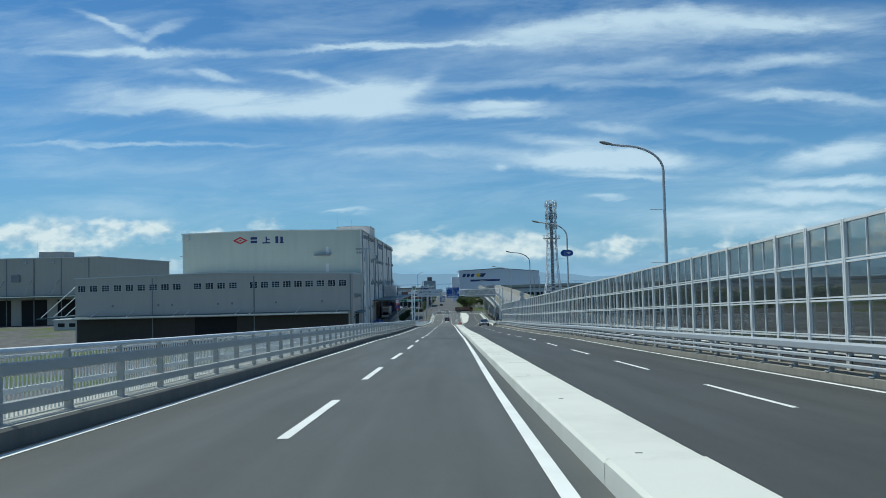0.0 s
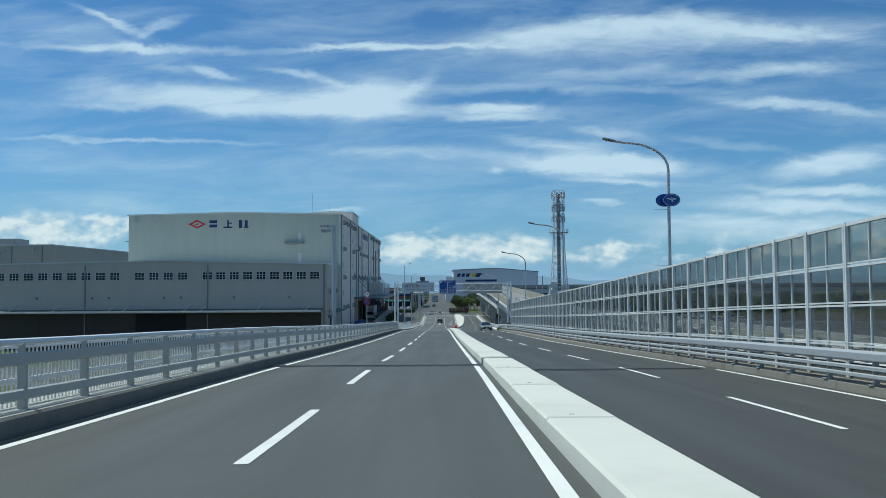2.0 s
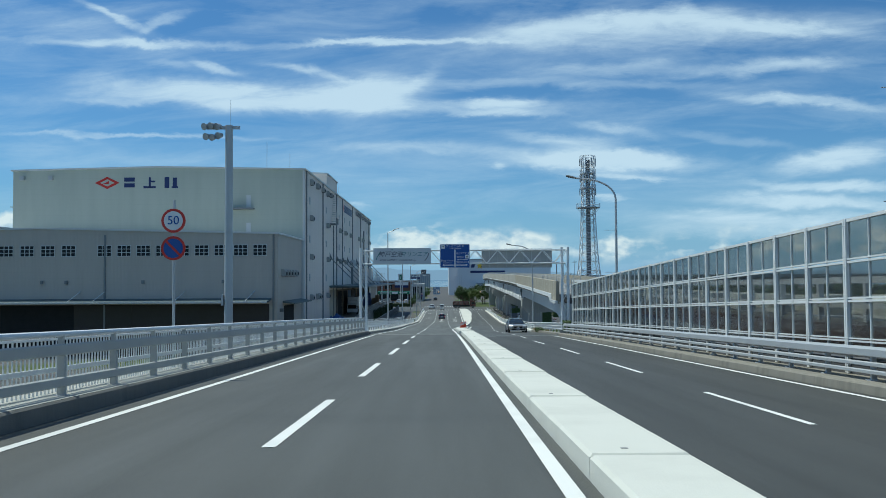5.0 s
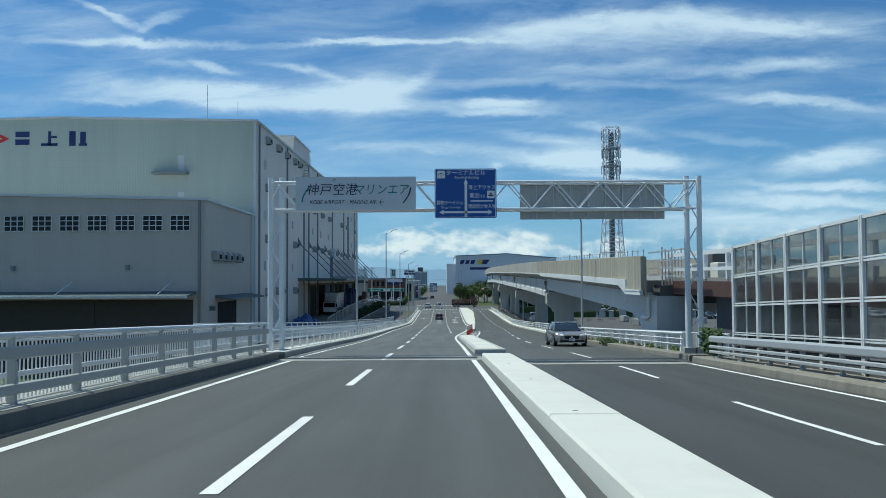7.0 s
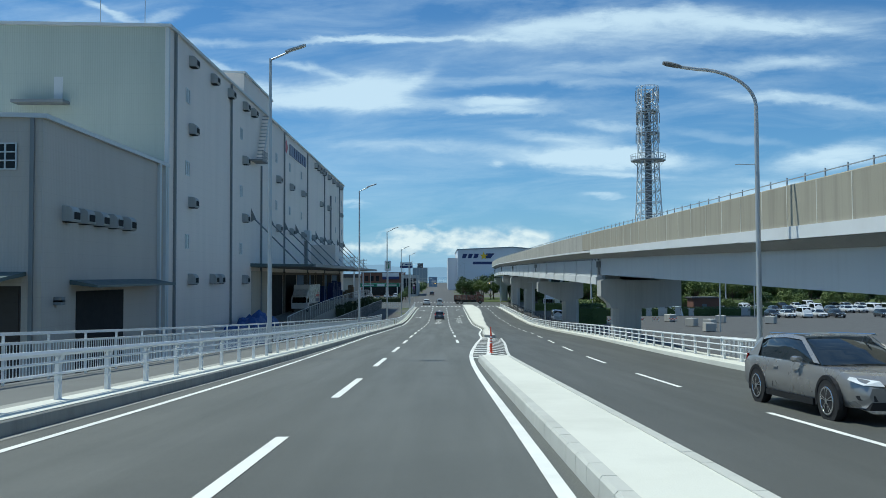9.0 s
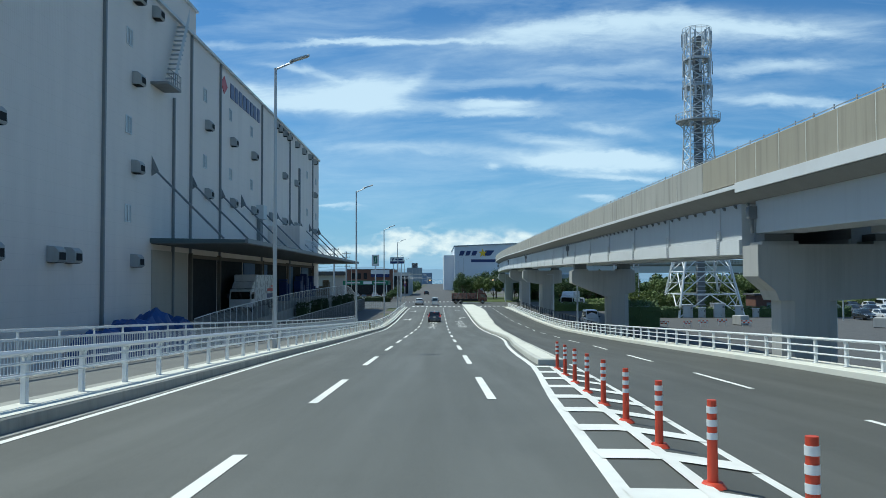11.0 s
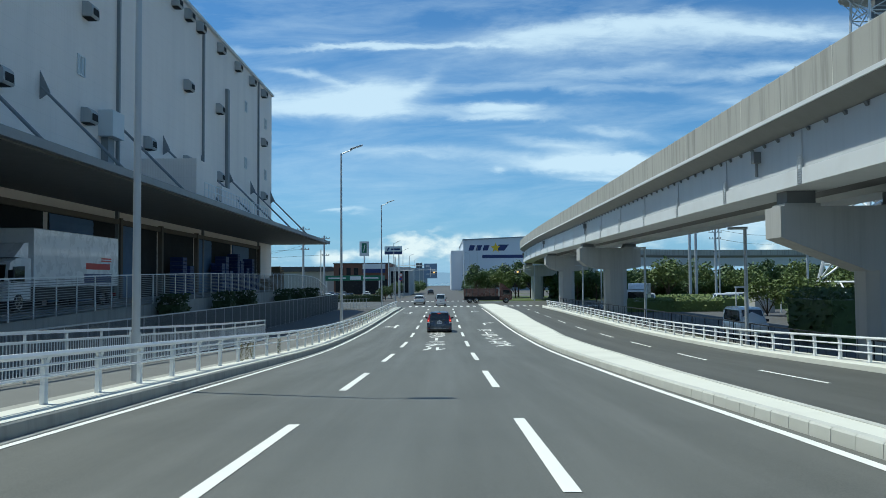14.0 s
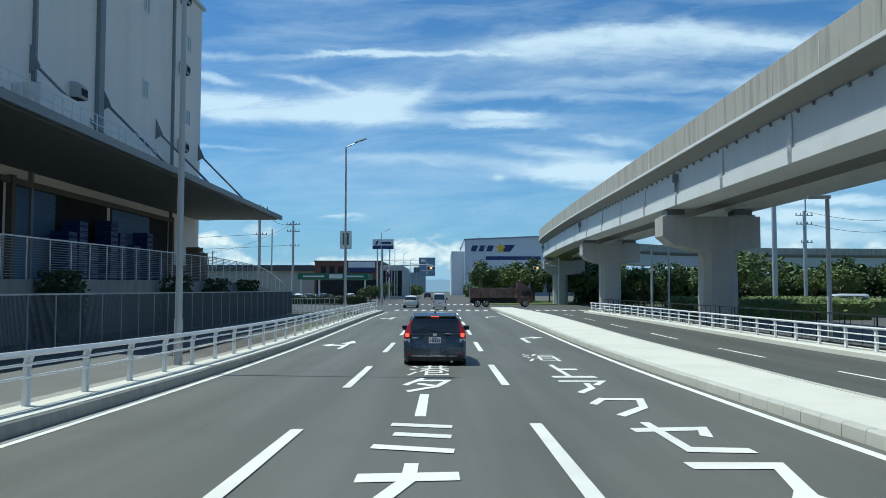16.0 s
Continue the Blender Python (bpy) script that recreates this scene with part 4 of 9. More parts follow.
road_text(2.86, 1.0, [("ス", 274.5, 276.98), ("セ", 277.6, 279.97), ("ク", 280.65, 282.9), ("ア", 283.75, 286.1), ("上", 286.8, 290.4), ("海", 291.5, 294.3)])


def road_arrow(x, y, turn):
    s = Shape()
    flat = []

    def poly(pts):
        s.add([(x + px, y + py, 0) for px, py in pts], [tuple(range(len(pts)))])
    poly([(-0.09, 0), (0.09, 0), (0.09, 3.0), (-0.09, 3.0)])
    if turn in ("ahead", "left_ahead"):
        poly([(-0.32, 3.0), (0.32, 3.0), (0, 4.8)])
    if turn == "left_ahead":
        poly([(-0.09, 1.6), (-0.09, 2.2), (-0.55, 2.6), (-0.55, 2.0)])
        poly([(-0.55, 1.5), (-0.55, 3.1), (-1.0, 2.5)])
    if turn == "right":
        poly([(-0.09, 3.0), (0.09, 2.7), (0.5, 3.2), (0.5, 3.7)])
        poly([(0.5, 2.7), (0.5, 4.2), (1.0, 3.5)])
    s.v = [(a, b, surf(a, b) + 0.009) for a, b, _ in s.v]
    solid("road_arrow", s, PAINT_LINE, "white painted direction arrow on asphalt", "road marking", "lane arrows", "structure")


for ay in (297.5, 326.0):
    road_arrow(-3.85, ay, "left_ahead")
    road_arrow(3.3, ay + 3, "right")
road_arrow(-0.45, 326.0, "ahead")

SLOPE_M = -0.0455
# ---------- medians ----------
SL = -0.0465
median = thing("median", (1.9, 20, road_z(20)), "pale concrete median of long precast blocks", "median", kind="structure")
BLOCK = 5.285
blk = Shape().block(-0.48, 0.48, 0.012, BLOCK - 0.012, -0.12, 0.245, 0.035, SL)
blk_me = blk.mesh("median_block", CONCRETE)
hole_me = Shape().box(-0.035, 0.035, -0.018, 0.018, 0.0, 0.005).mesh("lifting_eye", SIGN_BACK)
y = 61.45
while y + BLOCK < 148:
    piece("median_block", blk_me, median, (1.89, y, road_z(y + BLOCK / 2) - SL * BLOCK / 2))
    for hy in (0.3,):
        piece("lifting_eye", hole_me, median, (1.80, y + hy, road_z(y + BLOCK / 2) + SL * (hy - BLOCK / 2) + 0.245))
    y += BLOCK
end_len = 147.0 - y
if end_len > 0.4:
    part("median_block", Shape().block(1.41, 2.37, y + 0.012, 147.0, road_z(y) - 0.12, road_z(y) + 0.245, 0.035, SL), CONCRETE, median)
y = 60.28 - BLOCK
while y > -60:
    piece("median_block", blk_me, median, (1.89, y, road_z(y + BLOCK / 2) - SL * BLOCK / 2))
    for hy in (0.3,):
        piece("lifting_eye", hole_me, median, (1.80, y + hy, road_z(y + BLOCK / 2) + SL * (hy - BLOCK / 2) + 0.245))
    y -= BLOCK


def island(name, y0, y1, left, right, label, h=0.2):
    """Traffic island: kerbstones round a concrete top."""
    root = thing(name, ((left(y0) + right(y0)) / 2, y0, surf(2, y0)), label, "traffic island", kind="structure")
    top = Shape()
    ys = steps(y0 + 0.1, y1 - 0.1, 3.0)
    vs = []
    for v in ys:
        a, b = left(v) + 0.16, right(v) - 0.16
        vs += [(a, v, road_z(v) + h - 0.012), (b, v, road_z(v) + h - 0.012)]
    top.add(vs, [(2 * i, 2 * i + 1, 2 * i + 3, 2 * i + 2) for i in range(len(ys) - 1)])
    part("concrete_top", top, CONCRETE, root)
    stone = 0.60
    n = int((y1 - y0) / stone)
    for side_f, sgn in ((left, 1), (right, -1)):
        for i in range(n):
            a, b = y0 + i * stone + 0.006, y0 + (i + 1) * stone - 0.006
            xa, xb = side_f(a), side_f(b)
            za, zb = road_z(a), road_z(b)
            w = 0.17 * sgn
            sh = Shape()
            rows = [(0.0, -0.3), (0.02 * sgn, h - 0.03), (0.045 * sgn, h), (w, h), (w, -0.3)]
            sh.loft([[(xa + dx, a, za + dz) for dx, dz in rows], [(xb + dx, b, zb + dz) for dx, dz in rows]])
            part("kerbstone", sh, KERBSTONE, root)
    nose = Shape().block(left(y0), right(y0), y0 - 0.15, y0 + 0.02, road_z(y0) - 0.3, road_z(y0) + h + 0.004, 0.03)
    part("nose_stone", nose, KERBSTONE, root)
    return root


island("island", 151.9, 182.4, lambda v: 1.36, lambda v: 2.60, "pale concrete traffic island edged with kerbstones", 0.22)
island("island", 211.0, 362.0, lambda v: curve(v, ISLE_L), lambda v: curve(v, ISLE_R), "long widening pale concrete traffic island edged with kerbstones", 0.19)


# ---------- railings and barrier ----------
def bridge_railing(x, y0, y1):
    """Grey-blue bridge railing: posts, pipe on top, two flat beams, and a screen of thin balusters behind."""
    root = thing("bridge_railing", (x, y0, road_z(y0) + 0.27), "grey-blue steel bridge railing with flat beams on a concrete kerb", "railing")
    post = Shape()
    post.prism([(-0.045, 0.0), (0.075, 0.0), (0.075, 0.60), (0.06, 0.655), (-0.045, 0.66)], "y", -0.035, 0.035)
    post.box(-0.04, 0.04, -0.03, 0.03, 0.66, 0.99)
    post.box(-0.10, 0.10, -0.11, 0.11, 0.0, 0.02)
    me = post.mesh("post", RAIL_GREY)
    for y in steps(y0, y1, 2.05):
        piece("post", me, root, (x, y, road_z(y) + 0.27))
    st = [(x, y, road_z(y)) for y in steps(y0 - 0.3, y1 + 0.3, 6)]
    oct8 = [(0.05 * math.cos(a), 0.05 * math.sin(a)) for a in [math.pi * k / 4 for k in range(8)]]
    part("top_rail", Shape().sweep([(0.0 + a, 1.265 + b) for a, b in oct8], st), WHITE_STEEL, root, "pale pipe rail on top", True)
    for nm, lo, hi in (("upper_beam", 0.92, 1.11), ("lower_beam", 0.42, 0.585)):
        part(nm, Shape().sweep([(0.055, lo), (0.10, lo + 0.02), (0.10, hi - 0.02), (0.055, hi)], st), RAIL_GREY, root)
    part("baluster_rail", Shape().sweep([(-0.37, 0.14), (-0.31, 0.14), (-0.31, 0.20), (-0.37, 0.20)], st), WHITE_STEEL, root)
    part("baluster_rail", Shape().sweep([(-0.36, 1.15), (-0.31, 1.15), (-0.31, 1.19), (-0.36, 1.19)], st), WHITE_STEEL, root)
    part("baluster_rail", Shape().sweep([(-0.37, 0.62), (-0.31, 0.62), (-0.31, 0.70), (-0.37, 0.70)], st), WHITE_STEEL, root)
    bars = Shape()
    y = y0
    while y < y1:
        z = road_z(y)
        bars.box(x - 0.345, x - 0.325, y, y + 0.022, z + 0.18, z + 1.17)
        y += 0.125
    ob = part("baluster_screen", bars, WHITE_STEEL, root, "thin white balusters")
    tagged(ob, kind="stuff")
    return root


bridge_railing(-6.12, -30.0, 147.6)


def pipe_railing(name, line_x, y0, y1, lift, heights, label, post_h, gap=2.0, mat=WHITE_STEEL):
    """White pipe railing on posts with a forward-bent head."""
    root = thing(name, (line_x(y0), y0, surf(max(LEFT, line_x(y0)), y0) + lift), label, "railing")
    sgn = 1 if line_x(y0) < 0 else -1
    post = Shape()
    post.prism([(-0.04, 0), (0.04, 0), (0.04, post_h * 0.72), (0.045 + 0.02 * sgn, post_h * 0.88), (0.04 + 0.06 * sgn, post_h), (-0.03 + 0.05 * sgn, post_h), (-0.04 + 0.01 * sgn, post_h * 0.84)], "y", -0.06, 0.06)
    post.prism([(-0.05, post_h * 0.80), (-0.16, post_h * 0.97), (-0.16, post_h), (0.16, post_h), (0.16, post_h * 0.97), (0.05, post_h * 0.80)], "x", 0.012 * sgn, 0.05 * sgn) if sgn > 0 else None
    post.box(-0.09, 0.09, -0.09, 0.09, 0, 0.015)
    me = post.mesh("post", mat)
    for y in steps(y0, y1, gap):
        piece("post", me, root, (line_x(y), y, surf(max(LEFT, line_x(y)), y) + lift))
    for i, (h, r) in enumerate(heights):
        ring6 = [(r * math.cos(math.pi * k / 3), r * math.sin(math.pi * k / 3)) for k in range(6)]
        st = [(line_x(y) + 0.05 * sgn, y, surf(max(LEFT, line_x(y)), y) + lift + h) for y in steps(y0 - 0.4, y1 + 0.4, 3)]
        part("top_rail" if i == 0 else "rail", Shape().sweep(ring6, st), mat, root, smooth=True)
    return root


pipe_railing("ramp_railing", lambda y: -6.42, 150.4, 345, 0.21, ((0.80, 0.055), (0.64, 0.024), (0.45, 0.024)), "white pipe railing on the pale kerb of the ramp", 0.80)
pipe_railing("outer_railing", lambda y: curve(y, KERB_R) + 0.62, 153.0, 345, 0.19, ((0.76, 0.05), (0.53, 0.028), (0.30, 0.028)), "white pipe railing on the outer kerb of the ramp", 0.76)

# footway fence with upright bars
FENCE_X = -9.35


def bar_fence(name, x, y0, y1, z_of, h, label, mat, bar_gap=0.14, post_gap=2.0, post_mat=None, flat=False, hand=0.0):
    root = thing(name, (x, y0, z_of(y0)), label, "fence")
    me = Shape().box(-0.025, 0.025, -0.022, 0.022, 0, h + 0.03 + hand).mesh("post", post_mat or mat)
    for y in steps(y0, y1, post_gap):
        piece("post", me, root, (x, y, z_of(y)))
    st = [(x, y, z_of(y)) for y in steps(y0, y1, 4)]
    part("top_rail", Shape().sweep([(-0.03, h - 0.02), (0.03, h - 0.02), (0.03, h + 0.04), (-0.03, h + 0.04)], st), post_mat or mat, root)
    part("bottom_rail", Shape().sweep([(-0.02, 0.10), (0.02, 0.10), (0.02, 0.14), (-0.02, 0.14)], st), mat, root)
    if hand:
        part("hand_rail", Shape().sweep([(-0.035, h - 0.03 + hand), (0.035, h - 0.03 + hand), (0.035, h + 0.04 + hand), (-0.035, h + 0.04 + hand)], st), mat, root)
    bars = Shape()
    y = y0
    while y < y1 and not flat:
        bars.box(x - 0.009, x + 0.009, y, y + 0.018, z_of(y) + 0.12, z_of(y) + h)
        y += bar_gap
    z = 0.2
    while z < h and flat:
        bars.sweep([(-0.012, z), (0.012, z), (0.012, z + 0.032), (-0.012, z + 0.032)], st)
        z += bar_gap
    tagged(part("bar_screen", bars, mat, root, "thin close-set bars"), kind="stuff")
    return root


bar_fence("outer_fence", 11.6, 152.0, 186.0, lambda y: surf(9.5, y) - 0.05, 0.95, "pale grey fence with upright bars beside the railway abutment", WHITE_STEEL, 0.14)
bar_fence("footway_fence", FENCE_X, 150.2, 277.6, lambda y: road_z(y) + 0.16, 0.88, "white steel fence with upright bars and a handrail beside the footway", WHITE_STEEL, hand=0.22)


def noise_barrier(x, y0, y1):
    """Tall barrier: posts, four rails, tinted panes in three rows with thin mullions, solid foot panel."""
    root = thing("noise_barrier", (x, y0, edge_z(y0)), "tall noise barrier of tinted panes in an aluminium frame", "noise barrier")
    bay, sl = 2.08, SL
    n = int((y1 - y0) / bay)
    post = Shape()
    post.box(-0.05, 0.06, -0.03, 0.03, 0.10, 3.88)
    post.box(-0.085, -0.05, -0.075, -0.012, 0.10, 3.86)
    post.box(-0.085, -0.05, 0.012, 0.075, 0.10, 3.86)
    for a in (0.95, 1.75, 2.0, 2.7, 2.95, 3.7):
        for b in (-0.045, 0.045):
            post.tube((-0.10, b, a), (-0.085, b, a), 0.014, 6)
    post_me = post.mesh("post", ALU)
    rows_z = ((0.95, 1.83, 0.006), (1.93, 2.78, 0.006), (2.88, 3.78, 0.006))
    pane_me = [Shape().box(-0.006, 0.006, 0.08, bay - 0.08, a, b, sl).mesh("pane", PANE) for a, b, _ in rows_z]
    low_me = Shape().box(-0.006, 0.006, 0.08, bay - 0.08, 0.70, 0.87, sl).mesh("pane", PANE)
    mull_me = Shape().box(-0.035, 0.02, bay / 2 - 0.015, bay / 2 + 0.015, 0.68, 3.80, sl).mesh("mullion", ALU)
    for i in range(n + 1):
        y = y1 - i * bay
        z = edge_z(y)
        piece("post", post_me, root, (x, y, z))
        if i:
            zz = edge_z(y + bay / 2) - sl * bay / 2
            for me in pane_me:
                piece("pane", me, root, (x, y, zz))
            piece("pane", low_me, root, (x, y, zz))
            piece("mullion", mull_me, root, (x, y, zz))
    st = [(x, y, edge_z(y)) for y in steps(y1 - n * bay, y1, 6)]
    for a, b in ((0.86, 0.90), (0.93, 0.96), (1.82, 1.87), (1.90, 1.94), (2.77, 2.82), (2.85, 2.89), (3.78, 3.86)):
        part("rail", Shape().sweep([(-0.06, a), (0.05, a), (0.05, b), (-0.06, b)], st), ALU, root)
    part("foot_panel", Shape().sweep([(-0.10, 0.52), (-0.06, 0.52), (-0.06, 0.70), (-0.08, 0.71), (-0.10, 0.68)], st), ROOF_DARK, root)
    # dark strip added to paint the dim open gap above the kerb
    part("back_panel", Shape().sweep([(0.0, 0.05), (0.05, 0.05), (0.05, 0.46), (0.0, 0.46)], st), ROOF_DARK, root)
    return root


noise_barrier(10.0, -12.0, 146.9)


def guard_rail(x, y0, y1):
    """A broad folded top beam and two narrow beams, held off their posts by brackets."""
    root = thing("guard_rail", (x, y0, edge_z(y0) + 0.08), "grey steel guard rail with three beams before the noise barrier", "guard rail")
    post = Shape().prism([(-0.02, 0.0), (0.09, 0.0), (0.09, 0.70), (0.02, 0.74), (-0.02, 0.70)], "y", -0.045, 0.045)
    post.box(-0.10, 0.12, -0.10, 0.10, 0.0, 0.018)
    for z in (0.20, 0.37, 0.62):
        post.prism([(-0.10, z - 0.035), (-0.02, z - 0.06), (-0.02, z + 0.04), (-0.10, z + 0.03)], "y", -0.03, 0.03)
    me = post.mesh("post", GREY_STEEL)
    for y in steps(y0, y1, 2.08):
        piece("post", me, root, (x, y, edge_z(y) + 0.08))
    st = [(x, y, edge_z(y) + 0.08) for y in steps(y0, y1 + 0.6, 6)]
    part("top_beam", Shape().sweep([(-0.11, 0.53), (-0.14, 0.55), (-0.14, 0.69), (-0.10, 0.735), (0.0, 0.745), (0.0, 0.725), (-0.09, 0.715), (-0.12, 0.68), (-0.12, 0.56), (-0.10, 0.545)], st), GREY_STEEL, root, "broad folded top beam")
    for z in (0.15, 0.32):
        part("beam", Shape().sweep([(-0.10, z), (-0.135, z + 0.015), (-0.135, z + 0.075), (-0.09, z + 0.10), (-0.08, z + 0.09), (-0.11, z + 0.07), (-0.11, z + 0.025), (-0.09, z + 0.012)], st), GREY_STEEL, root)
    return root


guard_rail(9.45, -30.0, 147.0)


# ---------- street lamps ----------
def curved_lamp(x, y, z):
    root = thing("street_lamp", (x, y, z), "grey steel street lamp with a long curved arm", "street lamp", "curved street lamps")
    pole = Shape()
    pole.tube((x, y, z - 0.1), (x, y, z + 0.9), 0.115, 10)
    pole.tube((x, y, z + 0.9), (x, y, z + 8.52), 0.09, 12, 0.066)
    pts = [(x, y, z + 8.52)] + [(x - 2.0 * (1 - math.cos(a)), y, z + 8.52 + 1.25 * math.sin(a)) for a in [radians(v) for v in (10, 20, 30, 40, 50, 60, 70, 80, 88)]]
    pts.append((x - 2.5, y, z + 9.85))
    pole.path_tube(pts, 0.058, 10)
    part("pole", pole, GREY_STEEL, root, smooth=True)
    head = Shape()
    rings = []
    for t, w, h in ((0, 0.05, 0.04), (0.12, 0.13, 0.07), (0.45, 0.15, 0.085), (0.62, 0.10, 0.05)):
        cx, cz = x - 2.45 - t, z + 9.85 + t * 0.22
        rings.append([(cx, y + w * math.cos(k * math.pi / 4), cz + h * math.sin(k * math.pi / 4)) for k in range(8)])
    head.loft(rings)
    part("lamp_head", head, SIGN_BACK, root, "dark grey lamp head", True)
    for bz in (4.0, 6.6):
        part("bracket", Shape().tube((x - 0.72, y, z + bz), (x, y, z + bz), 0.014, 6), GREY_STEEL, root)
    return root


lamp0 = curved_lamp(10.74, 39.1, edge_z(39.1) + 0.08)
for ly in (7.0, 71.15, 103.7, 135.0):
    copy_thing(lamp0, pose(10.76, ly, edge_z(ly) + 0.08))
copy_thing(lamp0, pose(10.5, 179.2, surf(9.6, 179.2) + 0.19))


def mast_lamp(x, y, z):
    root = thing("street_lamp", (x, y, z), "tall straight grey lamp post with a short arm and flat head", "street lamp", "straight street lamps")
    pole = Shape()
    pole.tube((x, y, z - 0.2), (x, y, z + 1.1), 0.11, 10)
    pole.tube((x, y, z + 1.1), (x, y, z + 11.85), 0.09, 10, 0.055)
    pole.tube((x, y, z + 11.8), (x + 0.75, y, z + 12.12), 0.04, 8)
    part("pole", pole, GREY_STEEL, root, smooth=True)
    head = Shape().loft([[(x + 0.6 + a, y + b, z + 12.10 + a * 0.32 + c) for b, c in ((-w, 0), (-w, 0.06), (0, 0.10), (w, 0.06), (w, 0))] for a, w in ((0, 0.08), (0.15, 0.15), (0.7, 0.15), (0.82, 0.06))])
    part("lamp_head", head, GREY_STEEL, root, "flat grey lamp head")
    part("hand_hole", Shape().box(x + 0.10, x + 0.125, y - 0.05, y + 0.05, z + 0.5, z + 0.8), SIGN_BACK, root)
    return root


lamp1 = mast_lamp(-6.8, 184.8, road_z(184.8) + 0.16)
for ly in (219.6, 253.5, 288.9, 323.5):
    copy_thing(lamp1, pose(-6.8, ly, max(road_z(ly) + 0.16, GROUND + 0.1)))
for ly in (402, 440, 480, 525, 580, 650):
    copy_thing(lamp1, pose(-10.3, ly, GROUND))
for ly in (420, 470, 530):
    copy_thing(lamp1, pose(7.8, ly, GROUND, 0, 0, 180))


# ---------- sign gantry ----------
def truss(name, parent, xa, xb, y0, y1, z0, z1, bay, mat):
    for yy in (y0, y1):
        for zz in (z0, z1):
            part("chord", Shape().tube((xa, yy, zz), (xb, yy, zz), 0.055, 8), mat, parent, smooth=True)
    n = round((xb - xa) / bay)

    def strut(p, q, r):
        part("strut", Shape().tube(p, q, r, 6), mat, parent, smooth=True)
    for i in range(n):
        a, b = xa + (xb - xa) * i / n, xa + (xb - xa) * (i + 1) / n
        for yy in (y0, y1):
            strut((a, yy, z0 if i % 2 else z1), (b, yy, z1 if i % 2 else z0), 0.028)
        for zz in (z0, z1):
            strut((a, y0 if i % 2 else y1, zz), (b, y1 if i % 2 else y0, zz), 0.022)
        strut((a, y0, z0), (a, y1, z0), 0.022)
        strut((a, y0, z1), (a, y1, z1), 0.022)


GY = 151.2
gantry = thing("sign_gantry", (1.8, GY, road_z(GY)), "white steel lattice gantry spanning both carriageways", "sign gantry")
for xs in ((-6.75, -6.30), (9.85, 10.35)):
    for xx in xs:
        part("leg", Shape().tube((xx, GY + 0.4, road_z(GY) - 0.4), (xx, GY + 0.4, 13.1), 0.11, 12), WHITE_STEEL, gantry, smooth=True)
        part("base_plate", Shape().box(xx - 0.22, xx + 0.22, GY + 0.18, GY + 0.62, road_z(GY) - 0.1, road_z(GY) + 0.22), KERB, gantry)
    z = road_z(GY) + 0.7
    k = 0
    while z < 12.6:
        part("lacing_bar", Shape().tube((xs[k % 2], GY + 0.4, z), (xs[1 - k % 2], GY + 0.4, z + 0.9), 0.03, 6), WHITE_STEEL, gantry, smooth=True)
        z += 0.9
        k += 1
truss("truss", gantry, -6.5, 10.1, GY, GY + 0.8, 11.78, 12.86, 0.92, WHITE_STEEL)


def text_on(parent, name, body, size, mat, x, y, z, label="", wide=1.0, lean=0.0, align="CENTER"):
    """Upright writing facing the driver."""
    me = lettering(body, size, mat, name, align)
    for v in me.vertices:
        px, pz, d = v.co.x * wide + v.co.y * lean, v.co.y, v.co.z
        v.co = (px, -d, pz)
    me.update()
    ob = new(name, me)
    if parent:
        ob.parent = parent
        ob.location = Vector((x, y, z)) - origin_of(parent)
    else:
        ob.location = (x, y, z)
    if label:
        ob["label"] = label
    return ob


def panel(x0, x1, z0, z1, y, t=0.05, r=0.04):
    pts = [(x0 + r, z0), (x1 - r, z0), (x1, z0 + r), (x1, z1 - r), (x1 - r, z1), (x0 + r, z1), (x0, z1 - r), (x0, z0 + r)]
    return Shape().prism(pts, "y", y, y + t)


banner = thing("airport_banner", (-3.3, GY - 0.12, 11.75), "long pale grey banner board naming the airport, on the gantry", "sign board")
part("board", panel(-5.66, -0.94, 11.74, 13.06, GY - 0.14, 0.06, 0.02), BANNER, banner)
text_on(banner, "writing", "神戸空港", 0.50, INK, -4.22, GY - 0.150, 12.53, "dark blue characters", 1.0, 0.12)
text_on(banner, "writing", "マリンエア", 0.46, TEAL_INK, -2.28, GY - 0.150, 12.53, "teal characters", 0.95, 0.12)
text_on(banner, "writing", "KOBE AIRPORT", 0.215, INK, -4.42, GY - 0.150, 12.06, "dark letters", 0.92, 0.15)
text_on(banner, "writing", "MARINE AIR", 0.215, INK, -3.00, GY - 0.150, 12.06, "dark letters", 0.92, 0.15)
for sx, a0, mt in ((-5.40, 1, TEAL_INK), (-1.15, -1, INK)):
    arc = Shape()
    p = [(sx + a0 * 0.30 * (1 - math.cos(radians(v))) * 1.2, 12.35 + a0 * 0.62 * (v / 80.0 - 0.45)) for v in range(0, 81, 10)]
    for (xa, za), (xb, zb) in zip(p, p[1:]):
        arc.prism([(xa - 0.03, za), (xa + 0.03, za), (xb + 0.03, zb), (xb - 0.03, zb)], "y", GY - 0.150, GY - 0.146)
    part("curved_stroke", arc, mt, banner)


